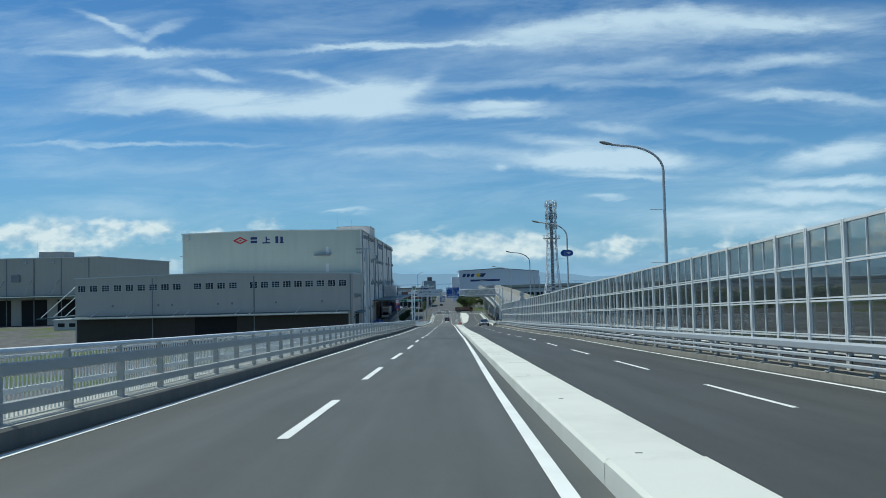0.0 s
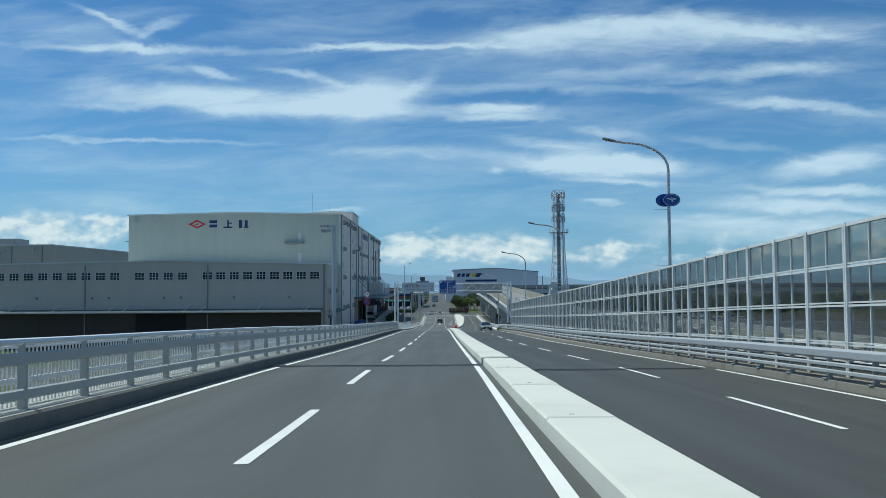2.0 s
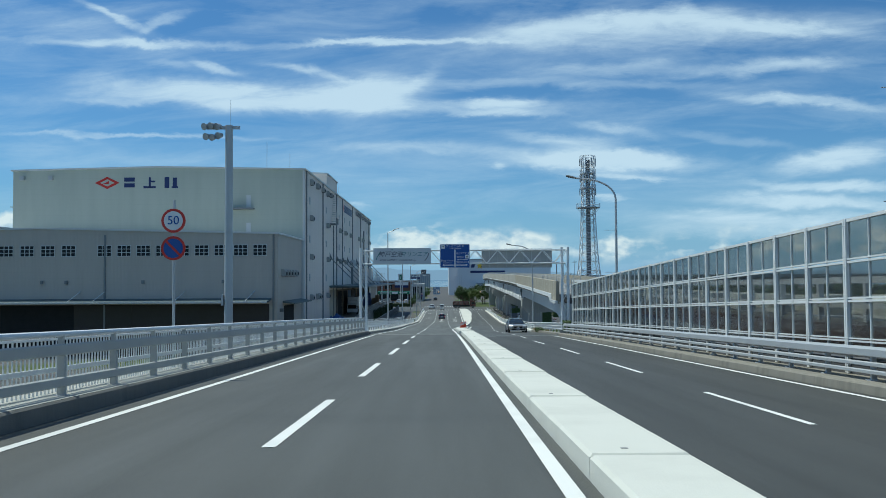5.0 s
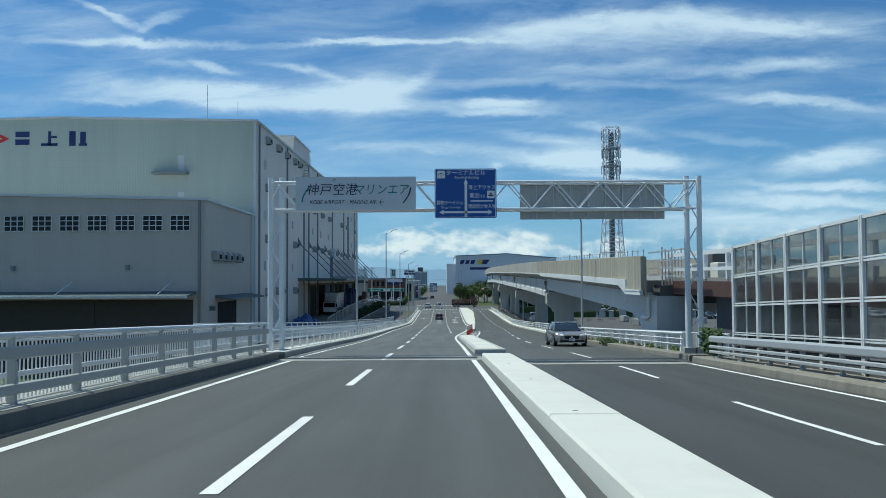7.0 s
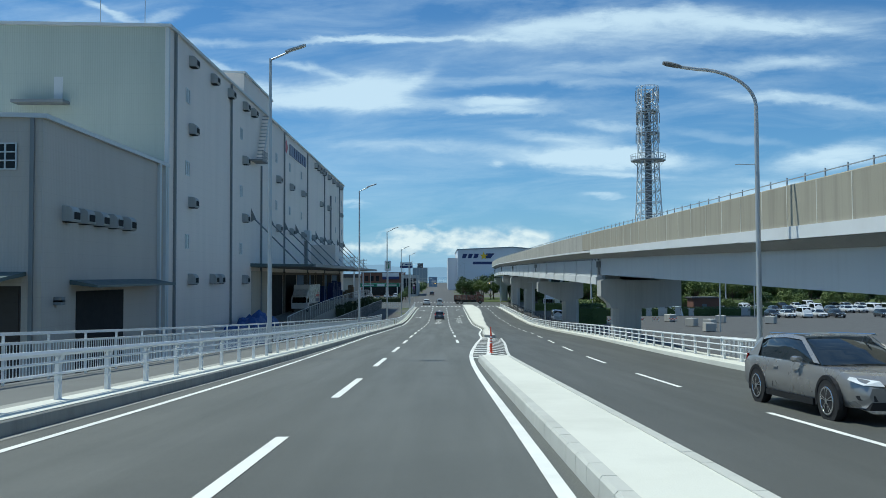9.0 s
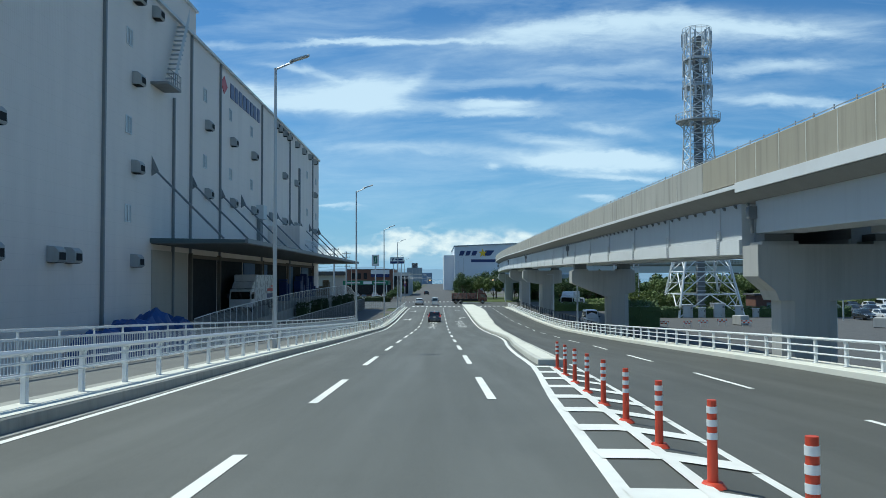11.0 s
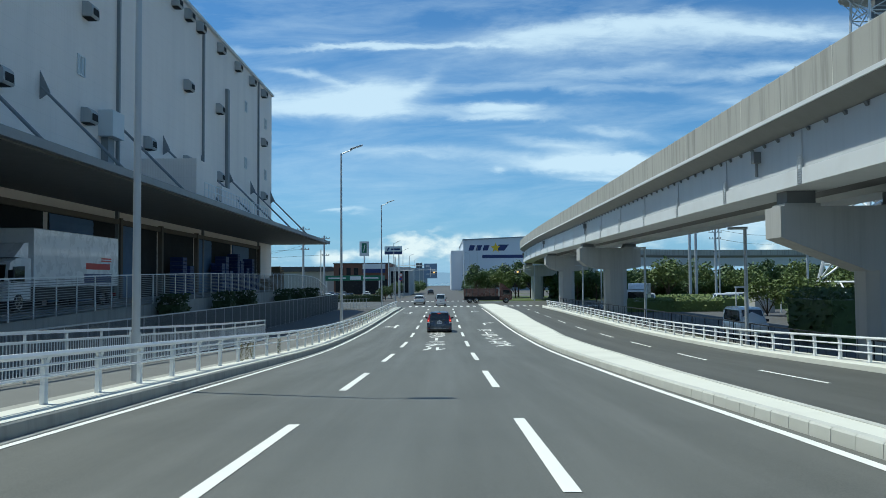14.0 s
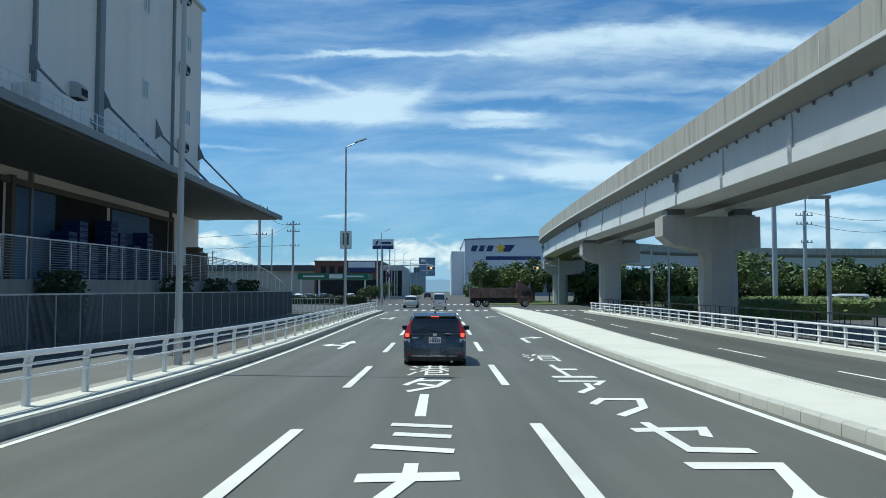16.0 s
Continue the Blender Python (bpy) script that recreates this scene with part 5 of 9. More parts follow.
def plane_icon(cx, cz, s, y, mat, parent, turn=0.0):
    ic = Shape()
    c, q = math.cos(turn), math.sin(turn)
    for pts in ([(-0.07, -0.9), (0.07, -0.9), (0.09, 0.6), (0, 1.0), (-0.09, 0.6)], [(-0.95, -0.2), (0, 0.3), (0.95, -0.2), (0.95, -0.05), (0, 0.55), (-0.95, -0.05)], [(-0.35, -0.85), (0, -0.65), (0.35, -0.85), (0, -0.5)]):
        ic.prism([(cx + s * (a * c - b * q), cz + s * (a * q + b * c)) for a, b in pts], "y", y - 0.004, y)
    return part("aircraft_symbol", ic, mat, parent)


plane_icon(-4.15, 12.93, 0.10, GY - 0.146, TEAL_INK, banner, -1.2)
plane_icon(-2.30, 12.06, 0.12, GY - 0.146, INK, banner, 1.57)

guide = thing("guide_sign", (1.02, GY - 0.2, 11.4), "blue direction sign with white arrows and place names, on the gantry", "road sign")
FY = GY - 0.22
part("board", panel(-0.20, 2.22, 11.41, 13.35, FY, 0.05, 0.05), SIGN_BLUE, guide)
part("border", Shape().add([(-0.17, FY - 0.003, 11.44), (2.19, FY - 0.003, 11.44), (2.19, FY - 0.003, 13.32), (-0.17, FY - 0.003, 13.32), (-0.15, FY - 0.003, 11.46), (2.17, FY - 0.003, 11.46), (2.17, FY - 0.003, 13.30), (-0.15, FY - 0.003, 13.30)],
                           [(0, 1, 5, 4), (1, 2, 6, 5), (2, 3, 7, 6), (3, 0, 4, 7)]), SIGN_WHITE, guide)
for pts in ([(0.97, 11.46), (1.07, 11.46), (1.07, 12.78), (0.97, 12.78)], [(0.93, 12.76), (1.11, 12.76), (1.02, 12.95)], [(0.12, 11.60), (1.92, 11.60), (1.92, 11.68), (0.12, 11.68)], [(0.14, 11.54), (0.14, 11.74), (-0.02, 11.64)], [(1.90, 11.54), (1.90, 11.74), (2.06, 11.64)]):
    part("arrow_piece", Shape().prism(pts, "y", FY - 0.006, FY), SIGN_WHITE, guide, "white arrow piece")
TY = FY - 0.006
for body, size, tx, tz, w in (("ターミナルビル", 0.235, 1.02, 13.18, 0.95), ("Terminal Building", 0.135, 1.05, 13.00, 1.0), ("海上アクセス", 0.20, 1.65, 12.60, 0.9), ("関空", 0.21, 1.36, 12.28, 0.9),
                              ("行き", 0.13, 1.66, 12.26, 0.9), ("建設残土受入場", 0.19, 1.65, 11.86, 0.82), ("貨物ターミナル", 0.185, 0.40, 12.00, 0.82), ("Cargo Terminal", 0.125, 0.42, 11.83, 0.95)):
    text_on(guide, "writing", body, size, SIGN_WHITE, tx, TY, tz, "", w)
for cx, cz in ((0.05, 13.12), (2.0, 12.33)):
    part("symbol_field", panel(cx - 0.15, cx + 0.15, cz - 0.15, cz + 0.15, FY - 0.008, 0.006, 0.02), SIGN_WHITE, guide)
part("unread_line", Shape().box(1.20, 2.08, FY - 0.005, FY, 12.055, 12.10), SIGN_WHITE, guide, "small unreadable line")
plane_icon(0.05, 13.12, 0.13, FY - 0.009, INK, guide)
for bx in (0.2, 1.8):
    part("bracket", Shape().box(bx - 0.04, bx + 0.04, FY + 0.04, GY + 0.02, 11.72, 12.92), GREY_STEEL, guide)
part("ship_symbol", Shape().prism([(1.88, 12.32), (2.12, 12.32), (2.08, 12.26), (1.92, 12.26)], "y", FY - 0.012, FY - 0.009).prism([(1.94, 12.33), (2.06, 12.33), (2.03, 12.40), (1.96, 12.40)], "y", FY - 0.012, FY - 0.009), INK, guide)

back = thing("overhead_sign", (5.85, GY + 0.9, 11.4), "dark grey back of a long overhead sign on the gantry", "road sign")
part("board", panel(3.25, 9.10, 11.42, 12.98, GY + 0.86, 0.05, 0.02), HOOD, back)
for xx in (3.9, 4.6, 5.3, 6.0, 6.7, 7.4, 8.1, 8.7):
    part("stiffener", Shape().box(xx - 0.025, xx + 0.025, GY + 0.80, GY + 0.86, 11.40, 13.0), GREY_STEEL, back)

# ---------- posts and signs along the bridge ----------
def round_sign(x, y, z, discs, h, label, front, pole_mat=GREY_STEEL):
    root = thing("round_sign", (x, y, z), label, "road sign")
    part("pole", Shape().tube((x, y, z), (x, y, z + h), 0.035, 8), pole_mat, root, smooth=True)
    for i, zz in enumerate(discs):
        def disc(r, ya, yb):
            return Shape().prism([(x + r * math.cos(2 * math.pi * k / 24), zz + r * math.sin(2 * math.pi * k / 24)) for k in range(24)], "y", ya, yb)
        if not front:
            part("disc", disc(0.30, y - 0.06, y - 0.04), GREY_STEEL, root)
            part("clamp", Shape().box(x - 0.05, x + 0.05, y - 0.1, y - 0.06, zz - 0.03, zz + 0.03), GREY_STEEL, root)
        elif i == 0:
            part("disc", disc(0.30, y - 0.06, y - 0.04), RED, root, "red ring disc")
            part("disc_face", disc(0.235, y - 0.066, y - 0.06), SIGN_WHITE, root)
            text_on(root, "number", "50", 0.30, SIGN_BLUE, x, y - 0.070, zz, "blue number 50")
        else:
            part("disc", disc(0.30, y - 0.06, y - 0.04), RED, root, "red ring disc")
            part("disc_face", disc(0.24, y - 0.066, y - 0.06), SIGN_BLUE, root)
            part("bar", Shape().prism([(x - 0.19, zz + 0.15), (x - 0.15, zz + 0.19), (x + 0.19, zz - 0.15), (x + 0.15, zz - 0.19)], "y", y - 0.07, y - 0.066), RED, root)
    return root


round_sign(-6.60, 105.4, road_z(105.4) + 0.2, (12.04, 11.36), 4.2, "speed limit 50 sign over a no parking sign on a post", True)
round_sign(9.15, 98.4, edge_z(98.4) + 0.08, (12.75, 12.15), 4.5, "grey backs of two round road signs on a post", False)
OX, OY, OZ = 10.74, 71.15, edge_z(71.15) + 7.13
oval = thing("oval_sign", (OX, OY, OZ - 0.3), "dark blue oval sign boards with a bird shape on a lamp", "sign board")
for dx, dy, turn in ((0.10, -0.14, 0.0), (-0.16, 0.06, 0.0)):
    part("board", Shape().prism([(OX + dx + 0.42 * math.cos(2 * math.pi * k / 28), OZ + 0.30 * math.sin(2 * math.pi * k / 28)) for k in range(28)], "y", OY + dy - 0.02, OY + dy + 0.02), SIGN_BLUE, oval)
part("pale_ring", Shape().add([(OX + 0.10 + r * 0.38 * math.cos(2 * math.pi * k / 28), OY - 0.163, OZ + r * 0.265 * math.sin(2 * math.pi * k / 28)) for r in (1.0, 0.95) for k in range(28)], [(k, (k + 1) % 28, 28 + (k + 1) % 28, 28 + k) for k in range(28)]), BANNER, oval)
part("bird_shape", Shape().prism([(OX - 0.14, OZ + 0.07), (OX + 0.02, OZ + 0.10), (OX + 0.09, OZ + 0.03), (OX + 0.11, OZ + 0.17), (OX + 0.15, OZ + 0.04), (OX + 0.24, OZ + 0.10), (OX + 0.36, OZ + 0.05), (OX + 0.18, OZ - 0.02), (OX + 0.13, OZ - 0.14), (OX + 0.08, OZ - 0.02)], "y", OY - 0.166, OY - 0.16), BANNER, oval)
part("clamp", Shape().box(OX - 0.09, OX + 0.09, OY - 0.13, OY + 0.05, OZ - 0.06, OZ + 0.06), GREY_STEEL, oval)


def flood_mast(x, y, z0, z1):
    root = thing("floodlight_mast", (x, y, z0), "thick grey steel mast carrying a cluster of floodlights", "floodlight mast")
    part("pole", Shape().tube((x, y, z0), (x, y, z1), 0.30, 14, 0.24), GREY_STEEL, root, smooth=True)
    part("crossarm", Shape().box(x - 1.5, x + 0.7, y - 0.08, y + 0.08, z1 - 0.25, z1 - 0.05), GREY_STEEL, root)
    for dx, dz in ((-1.35, 0.1), (-0.95, 0.15), (-0.55, 0.1), (-1.25, -0.55), (-0.85, -0.6), (-0.45, -0.5)):
        s = Shape().tube((x + dx, y - 0.1, z1 - 0.15 + dz), (x + dx - 0.18, y - 0.42, z1 - 0.25 + dz), 0.13, 10, 0.24)
        part("floodlight", s, GREY_STEEL, root, "round floodlight", True)
    part("whip_aerial", Shape().tube((x + 0.1, y, z1), (x + 0.1, y, z1 + 1.7), 0.015, 6), GREY_STEEL, root)
    part("control_box", Shape().box(x - 0.42, x - 0.28, y - 0.25, y + 0.1, z0 + 9.2, z0 + 9.9), GREY_STEEL, root)
    return root


flood_mast(-13.84, 137.4, GROUND, 20.6)


# ---------- elevated railway ----------
# stations of the railway: x, y, heading (from +y to the right), height of the parapet's top
def railway_line():
    keys_x = [(160, 11.0), (166, 11.15), (200, 11.95), (235, 12.7), (270, 13.35), (322, 14.3), (360, 14.9), (400, 15.4)]
    keys_z = [(160, 10.2), (166, 10.27), (200, 10.75), (235, 11.2), (270, 11.48), (300, 11.7), (330, 11.88), (362, 12.05), (385, 11.85), (405, 11.4), (600, 11.4)]
    out = []
    d = 4.4
    y = 166.0
    while y < 399:
        h = math.atan2(curve(y + 1, keys_x) - curve(y - 1, keys_x), 2.0)
        out.append((curve(y, keys_x), y, h, curve(y, keys_z)))
        y += d
    x, y, h, z = out[-1]
    while h < radians(84):
        h += d / 68.0
        x, y = x + d * math.sin(h), y + d * math.cos(h)
        out.append((x, y, h, z))
    for _ in range(60):
        x, y = x + d * math.sin(h), y + d * math.cos(h)
        out.append((x, y, h, z))
    return out


LINE = railway_line()


def at_line(st, a, b):
    """A point a metres right of the near parapet face and b above its top."""
    x, y, h, z = st
    return (x + a * math.cos(h), y - a * math.sin(h), z + b)


def along(sec, first=0, last=None):
    return Shape().loft([[at_line(st, a, b) for a, b in sec] for st in (LINE[first:last] if first >= 0 else SECOND)])


def station(y):
    return min(LINE, key=lambda st: abs(st[1] - y) + (1000 if st[0] > 30 else 0))


via = thing("elevated_railway", (16.0, 166, GROUND), "elevated railway with concrete parapets on grey steel girders", "viaduct", kind="structure")
for k, (sa, sb) in enumerate(zip(LINE, LINE[1:])):
    sb = (sa[0] + (sb[0] - sa[0]) * 0.994, sa[1] + (sb[1] - sa[1]) * 0.994, sb[2], sb[3])
    old_part = sa[1] < 219 and sa[0] < 30
    mat, foot = (PARAPET, -1.38) if old_part else (PARAPET_GREY, -1.42)
    for off, w in ((0.0, 0.22), (8.2, -0.22)):
        sec = [(off, foot), (off, -0.03), (off + w * 0.15, 0.0), (off + w, 0.0), (off + w, foot)]
        part("parapet_panel", Shape().loft([[at_line(st, a, b) for a, b in sec] for st in (sa, sb)]), mat, via)
JN = LINE.index(station(219))
# the second row of girders begins behind the first pier
SECOND = [tuple(u + (v - u) * (220.45 - LINE[JN][1]) / 4.4 for u, v in zip(LINE[JN], LINE[JN + 1]))] + LINE[JN + 1 :]
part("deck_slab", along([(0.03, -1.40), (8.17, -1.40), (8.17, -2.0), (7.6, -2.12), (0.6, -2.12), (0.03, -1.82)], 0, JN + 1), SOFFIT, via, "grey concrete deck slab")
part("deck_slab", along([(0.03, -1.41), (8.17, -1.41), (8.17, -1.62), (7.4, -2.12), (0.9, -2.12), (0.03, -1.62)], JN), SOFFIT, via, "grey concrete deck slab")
part("edge_band", along([(-0.06, -1.78), (0.05, -1.78), (0.05, -1.375), (-0.06, -1.375)], 0, JN + 1), FLANGE, via, "pale band under the parapet")
part("edge_band", along([(-0.05, -1.60), (0.05, -1.60), (0.05, -1.44), (-0.05, -1.44)], JN), FLANGE, via, "pale band under the parapet")
for gx in (0.80, 5.5):
    part("girder", along([(gx, -2.10), (gx + 1.9, -2.10), (gx + 1.9, -3.45), (gx, -3.45)], 0, JN + 1), GIRDER, via, "blue-grey painted steel box girder")
    part("girder", along([(gx, -2.10), (gx + 1.9, -2.10), (gx + 1.9, -4.22), (gx, -4.22)], -1), GIRDER, via, "blue-grey painted steel box girder")
    part("bottom_flange", along([(gx - 0.12, -3.66), (gx - 0.012, -3.66), (gx - 0.012, -4.20), (gx + 1.92, -4.20), (gx + 1.92, -4.30), (gx - 0.12, -4.30)], -1), FLANGE, via, "pale lower flange")
part("cross_bracing", along([(2.6, -3.9), (5.6, -3.9), (5.6, -4.0), (2.6, -4.0)], -1), SOFFIT, via)
stiff = Shape().box(-0.05, 0.0, -0.06, 0.06, 0, 2.0).mesh("stiffener", GIRDER)
lad = Shape()
for q in range(11):
    lad.box(-0.03, 0.0, -0.17, 0.17, q * 0.105, q * 0.105 + 0.035)
lad.box(-0.02, 0.0, -0.19, -0.165, -0.02, 1.12).box(-0.02, 0.0, 0.165, 0.19, -0.02, 1.12)
tooth = Shape().prism([(-0.14, 0.0), (0.0, 0.0), (0.0, -0.15), (-0.04, -0.15)], "y", -0.08, 0.08).mesh("bracket", SIGN_BACK)
lad_me = lad.mesh("splice_plate", GREY_STEEL)
for st in LINE[JN + 1 : JN + 42 : 2]:
    piece("stiffener", stiff, via, at_line(st, 0.80, -4.12), (0, 0, -st[2]))
    piece("splice_plate", lad_me, via, at_line(st, 0.68, -4.25), (0, 0, -st[2]))
for sa, sb in zip(LINE[JN : JN + 40], LINE[JN + 1 : JN + 41]):
    for q in range(3):
        st = tuple(u + (v - u) * (q + 0.5) / 3 for u, v in zip(sa, sb))
        piece("bracket", tooth, via, at_line(st, 0.79, -2.13), (0, 0, -st[2]))
seal_old = Shape().box(-0.006, 0.02, -0.02, 0.02, -1.37, -0.03).mesh("joint_seal", CONCRETE)
seal_new = Shape().box(-0.006, 0.02, -0.02, 0.02, -1.42, -0.03).mesh("joint_seal", CONCRETE)
for k in range(0, JN + 30):
    for q in (0.0, 0.5) if k < JN else (0.0,):
        st = tuple(u + (v - u) * q for u, v in zip(LINE[k], LINE[k + 1]))
        if st[1] > 167.5 and (k < JN or k % 2 == 0):
            piece("joint_seal", seal_old if k < JN else seal_new, via, at_line(st, 0.0, 0.0), (0, 0, -st[2]))
for jy in (219.5, 270.5, 322.0, 361.0, 397.0):
    st = station(jy)
    px, py, pz = at_line(st, 0.35, -3.2)
    part("drain_box", Shape().box(px + 0.12, px + 0.45, py - 0.16, py + 0.16, pz + 0.35, pz + 0.85), SIGN_BACK, via, "dark drain box")
    part("drain_pipe", Shape().tube((px + 0.3, py, pz + 0.4), (px + 0.3, py, pz - 0.25), 0.07, 8), SIGN_BACK, via)
part("end_fascia", Shape().prism([(164.0, 8.06), (167.5, 8.06), (169.8, 8.66), (170.6, 8.68), (170.6, 8.955), (167.46, 8.93), (167.46, 8.33), (164.0, 8.33)], "x", 11.02, 11.2), FLANGE, via, "pale stepped band at the deck's end")
part("fascia_ledge", Shape().box(10.99, 11.02, 164.0, 167.46, 8.27, 8.33), FLANGE, via)
part("end_panel", Shape().prism([(164.04, 8.33), (165.68, 8.33), (165.68, 10.25), (164.04, 10.22)], "x", 11.09, 11.3), PARAPET, via, "deeper tan end panel of the parapet")
part("end_panel", Shape().prism([(165.72, 8.33), (167.42, 8.33), (167.42, 10.28), (165.72, 10.25)], "x", 11.09, 11.3), PARAPET, via, "deeper tan end panel of the parapet")
part("end_panel_seal", Shape().box(11.085, 11.2, 165.68, 165.72, 8.34, 10.24), CONCRETE, via)
part("end_panel", Shape().box(11.3, 11.42, 164.04, 164.2, 8.0, 10.2), PARAPET, via)
# dark block put in for the shadow at the open deck end
part("end_beam", Shape().box(12.2, 19.4, 164.2, 165.6, 7.6, 8.6), ROOF_DARK, via, "end beam coloured dark as the shade at the deck's end")
part("inspection_mark", Shape().box(11.90, 11.93, 171.5, 171.66, 7.50, 7.60), SIGN_WHITE, via, "small white painted marks")
part("inspection_mark", Shape().box(11.90, 11.93, 171.5, 171.66, 7.64, 7.74), SIGN_WHITE, via, "small white painted marks")
part("downpipe", Shape().path_tube([(11.8, 165.25, 8.0), (11.8, 165.25, 7.05), (11.8, 165.4, 6.82), (11.8, 165.7, 6.74), (11.8, 166.6, 6.70)], 0.11, 10), WHITE_STEEL, via, "white drain pipe with an elbow", True)
for q in range(7):
    part("cable_post", Shape().tube((12.0 + q * 0.28, 163.0 + q * 0.35, 8.6), (12.0 + q * 0.28, 163.0 + q * 0.35, 10.7 - 0.12 * (q % 3)), 0.04, 6), GREY_STEEL, via)
for zz in (9.1, 9.5, 9.9, 10.4):
    part("cable_tray", Shape().box(11.9, 12.0, 158.0, 165.5, zz, zz + 0.07), GREY_STEEL, via)
part("track_cabinet", Shape().box(14.6, 15.6, 162.6, 163.4, 8.8, 10.3), ROOF_DARK, via, "dark equipment cabinet")
part("track_cabinet", Shape().box(16.4, 17.0, 161.6, 162.4, 8.8, 10.0), SIGN_BACK, via, "dark equipment cabinet")
fence = Shape()
for sa, sb in zip(LINE[:44], LINE[1:45]):
    for q in range(3):
        st = tuple(a + (b - a) * q / 3 for a, b in zip(sa, sb))
        px, py, pz = at_line(st, 0.6, 0.0)
        fence.box(px, px + 0.04, py, py + 0.04, pz - 0.3, pz + 0.40)
fence.loft([[at_line(st, 0.6 + a, 0.3 + b) for a, b in ((0, 0), (0.03, 0), (0.03, 0.03), (0, 0.03))] for st in LINE[:45]])
tagged(part("track_fence", fence, GREY_STEEL, via, "thin grey posts along the track"), kind="stuff")


def pier(x, y, ztop, col, turn=0.0, raked=False, seat=0.45, half=1.0):
    """A pier whose head reaches from its column out to the left."""
    root = thing("viaduct_pier", (x, y, GROUND), "grey concrete railway pier with a cantilever head", "pier", "railway piers", "structure")
    cx = x + col
    r, v = 1.15, half - 0.04
    pts = [(cx - r, y - v * 0.62), (cx - r * 0.62, y - v), (cx + r * 0.62, y - v), (cx + r, y - v * 0.62), (cx + r, y + v * 0.62), (cx + r * 0.62, y + v), (cx - r * 0.62, y + v), (cx - r, y + v * 0.62)]
    part("column", Shape().prism(pts, "z", GROUND - 0.2, ztop - 1.9), PIER, root)
    head = Shape().prism([(x, ztop), (x + 6.6, ztop), (x + 6.6, ztop - 2.1), (cx + r, ztop - 2.3), (cx - r - 0.2, ztop - 2.3), (x + 0.7, ztop - 1.9), (x, ztop - 1.3)] if not raked else [(x, ztop), (x + 6.6, ztop), (x + 6.6, ztop - 2.2), (cx + r, ztop - 2.4), (cx - r + 0.05, ztop - 2.75), (x, ztop - 1.3)], "y", y - half, y + half)
    part("head", head, PIER, root)
    for bx in (x + 1.0, x + 5.6):
        part("bearing_plate", Shape().box(bx - 0.75, bx + 0.75, y - half * 0.8, y + half * 0.8, ztop, ztop + 0.14), PIER, root)
        part("bearing", Shape().box(bx - 0.60, bx + 0.60, y - half * 0.65, y + half * 0.65, ztop + 0.14, ztop + seat), SIGN_BACK, root)
    root.rotation_euler = (0, 0, -turn)
    return root


pier(13.14, 219.4, 7.08, 2.2, half=0.82)
pier(14.05, 270.0, 6.5, 4.8, 0.0, True, 0.68, 0.8)
pier(14.75, 323.5, 7.0, 4.0)
pier(15.95, 361.2, 7.3, 3.3)
pier(16.45, 399.5, 6.75, 2.7)
for k in range(JN + 50, len(LINE), 9):
    px, py, _ = at_line(LINE[k], 0.9, 0)
    pier(px, py, LINE[k][3] - 4.75, 3.3, LINE[k][2])
knee = Shape().prism([(163.95, GROUND), (166.4, GROUND), (166.45, 4.4), (166.75, 5.3), (167.2, 5.9), (167.77, 6.37), (168.7, 6.65), (169.8, 6.85), (171.4, 6.90), (171.4, 8.1), (163.95, 8.0)], "x", 11.95, 13.9)
solid("viaduct_abutment", knee, GIRDER, "blue-grey steel frame leg with a curved knee under the railway girder", "pier", kind="structure")
# dark leg added to deepen the shade beneath the deck
solid("viaduct_abutment", Shape().box(17.4, 18.8, 168.6, 170.0, GROUND, 6.95), ROOF_DARK, "inner leg coloured dark as the shade under the railway deck", "pier", kind="structure")

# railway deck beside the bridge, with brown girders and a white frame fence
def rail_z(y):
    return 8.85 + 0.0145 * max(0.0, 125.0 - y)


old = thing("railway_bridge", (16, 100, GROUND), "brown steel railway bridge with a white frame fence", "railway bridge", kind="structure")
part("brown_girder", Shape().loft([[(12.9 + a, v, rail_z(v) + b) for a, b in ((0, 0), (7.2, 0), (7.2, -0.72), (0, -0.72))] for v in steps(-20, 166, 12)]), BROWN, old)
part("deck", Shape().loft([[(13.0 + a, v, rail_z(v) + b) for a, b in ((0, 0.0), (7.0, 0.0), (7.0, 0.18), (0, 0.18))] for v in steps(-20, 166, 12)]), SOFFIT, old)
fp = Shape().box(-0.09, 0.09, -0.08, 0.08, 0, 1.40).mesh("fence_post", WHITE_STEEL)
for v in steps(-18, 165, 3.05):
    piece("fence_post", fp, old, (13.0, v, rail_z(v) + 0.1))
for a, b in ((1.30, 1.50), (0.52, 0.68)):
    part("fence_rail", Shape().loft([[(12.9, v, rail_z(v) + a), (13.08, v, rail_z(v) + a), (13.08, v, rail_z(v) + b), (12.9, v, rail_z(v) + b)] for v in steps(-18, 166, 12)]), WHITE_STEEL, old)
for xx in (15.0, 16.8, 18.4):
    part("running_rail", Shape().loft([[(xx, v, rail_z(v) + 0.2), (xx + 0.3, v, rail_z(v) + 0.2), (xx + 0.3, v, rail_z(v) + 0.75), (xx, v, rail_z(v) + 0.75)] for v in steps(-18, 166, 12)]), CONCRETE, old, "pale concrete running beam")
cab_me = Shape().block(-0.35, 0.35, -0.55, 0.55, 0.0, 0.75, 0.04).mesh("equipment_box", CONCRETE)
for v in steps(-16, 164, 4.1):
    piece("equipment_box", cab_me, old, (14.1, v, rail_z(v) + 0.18))
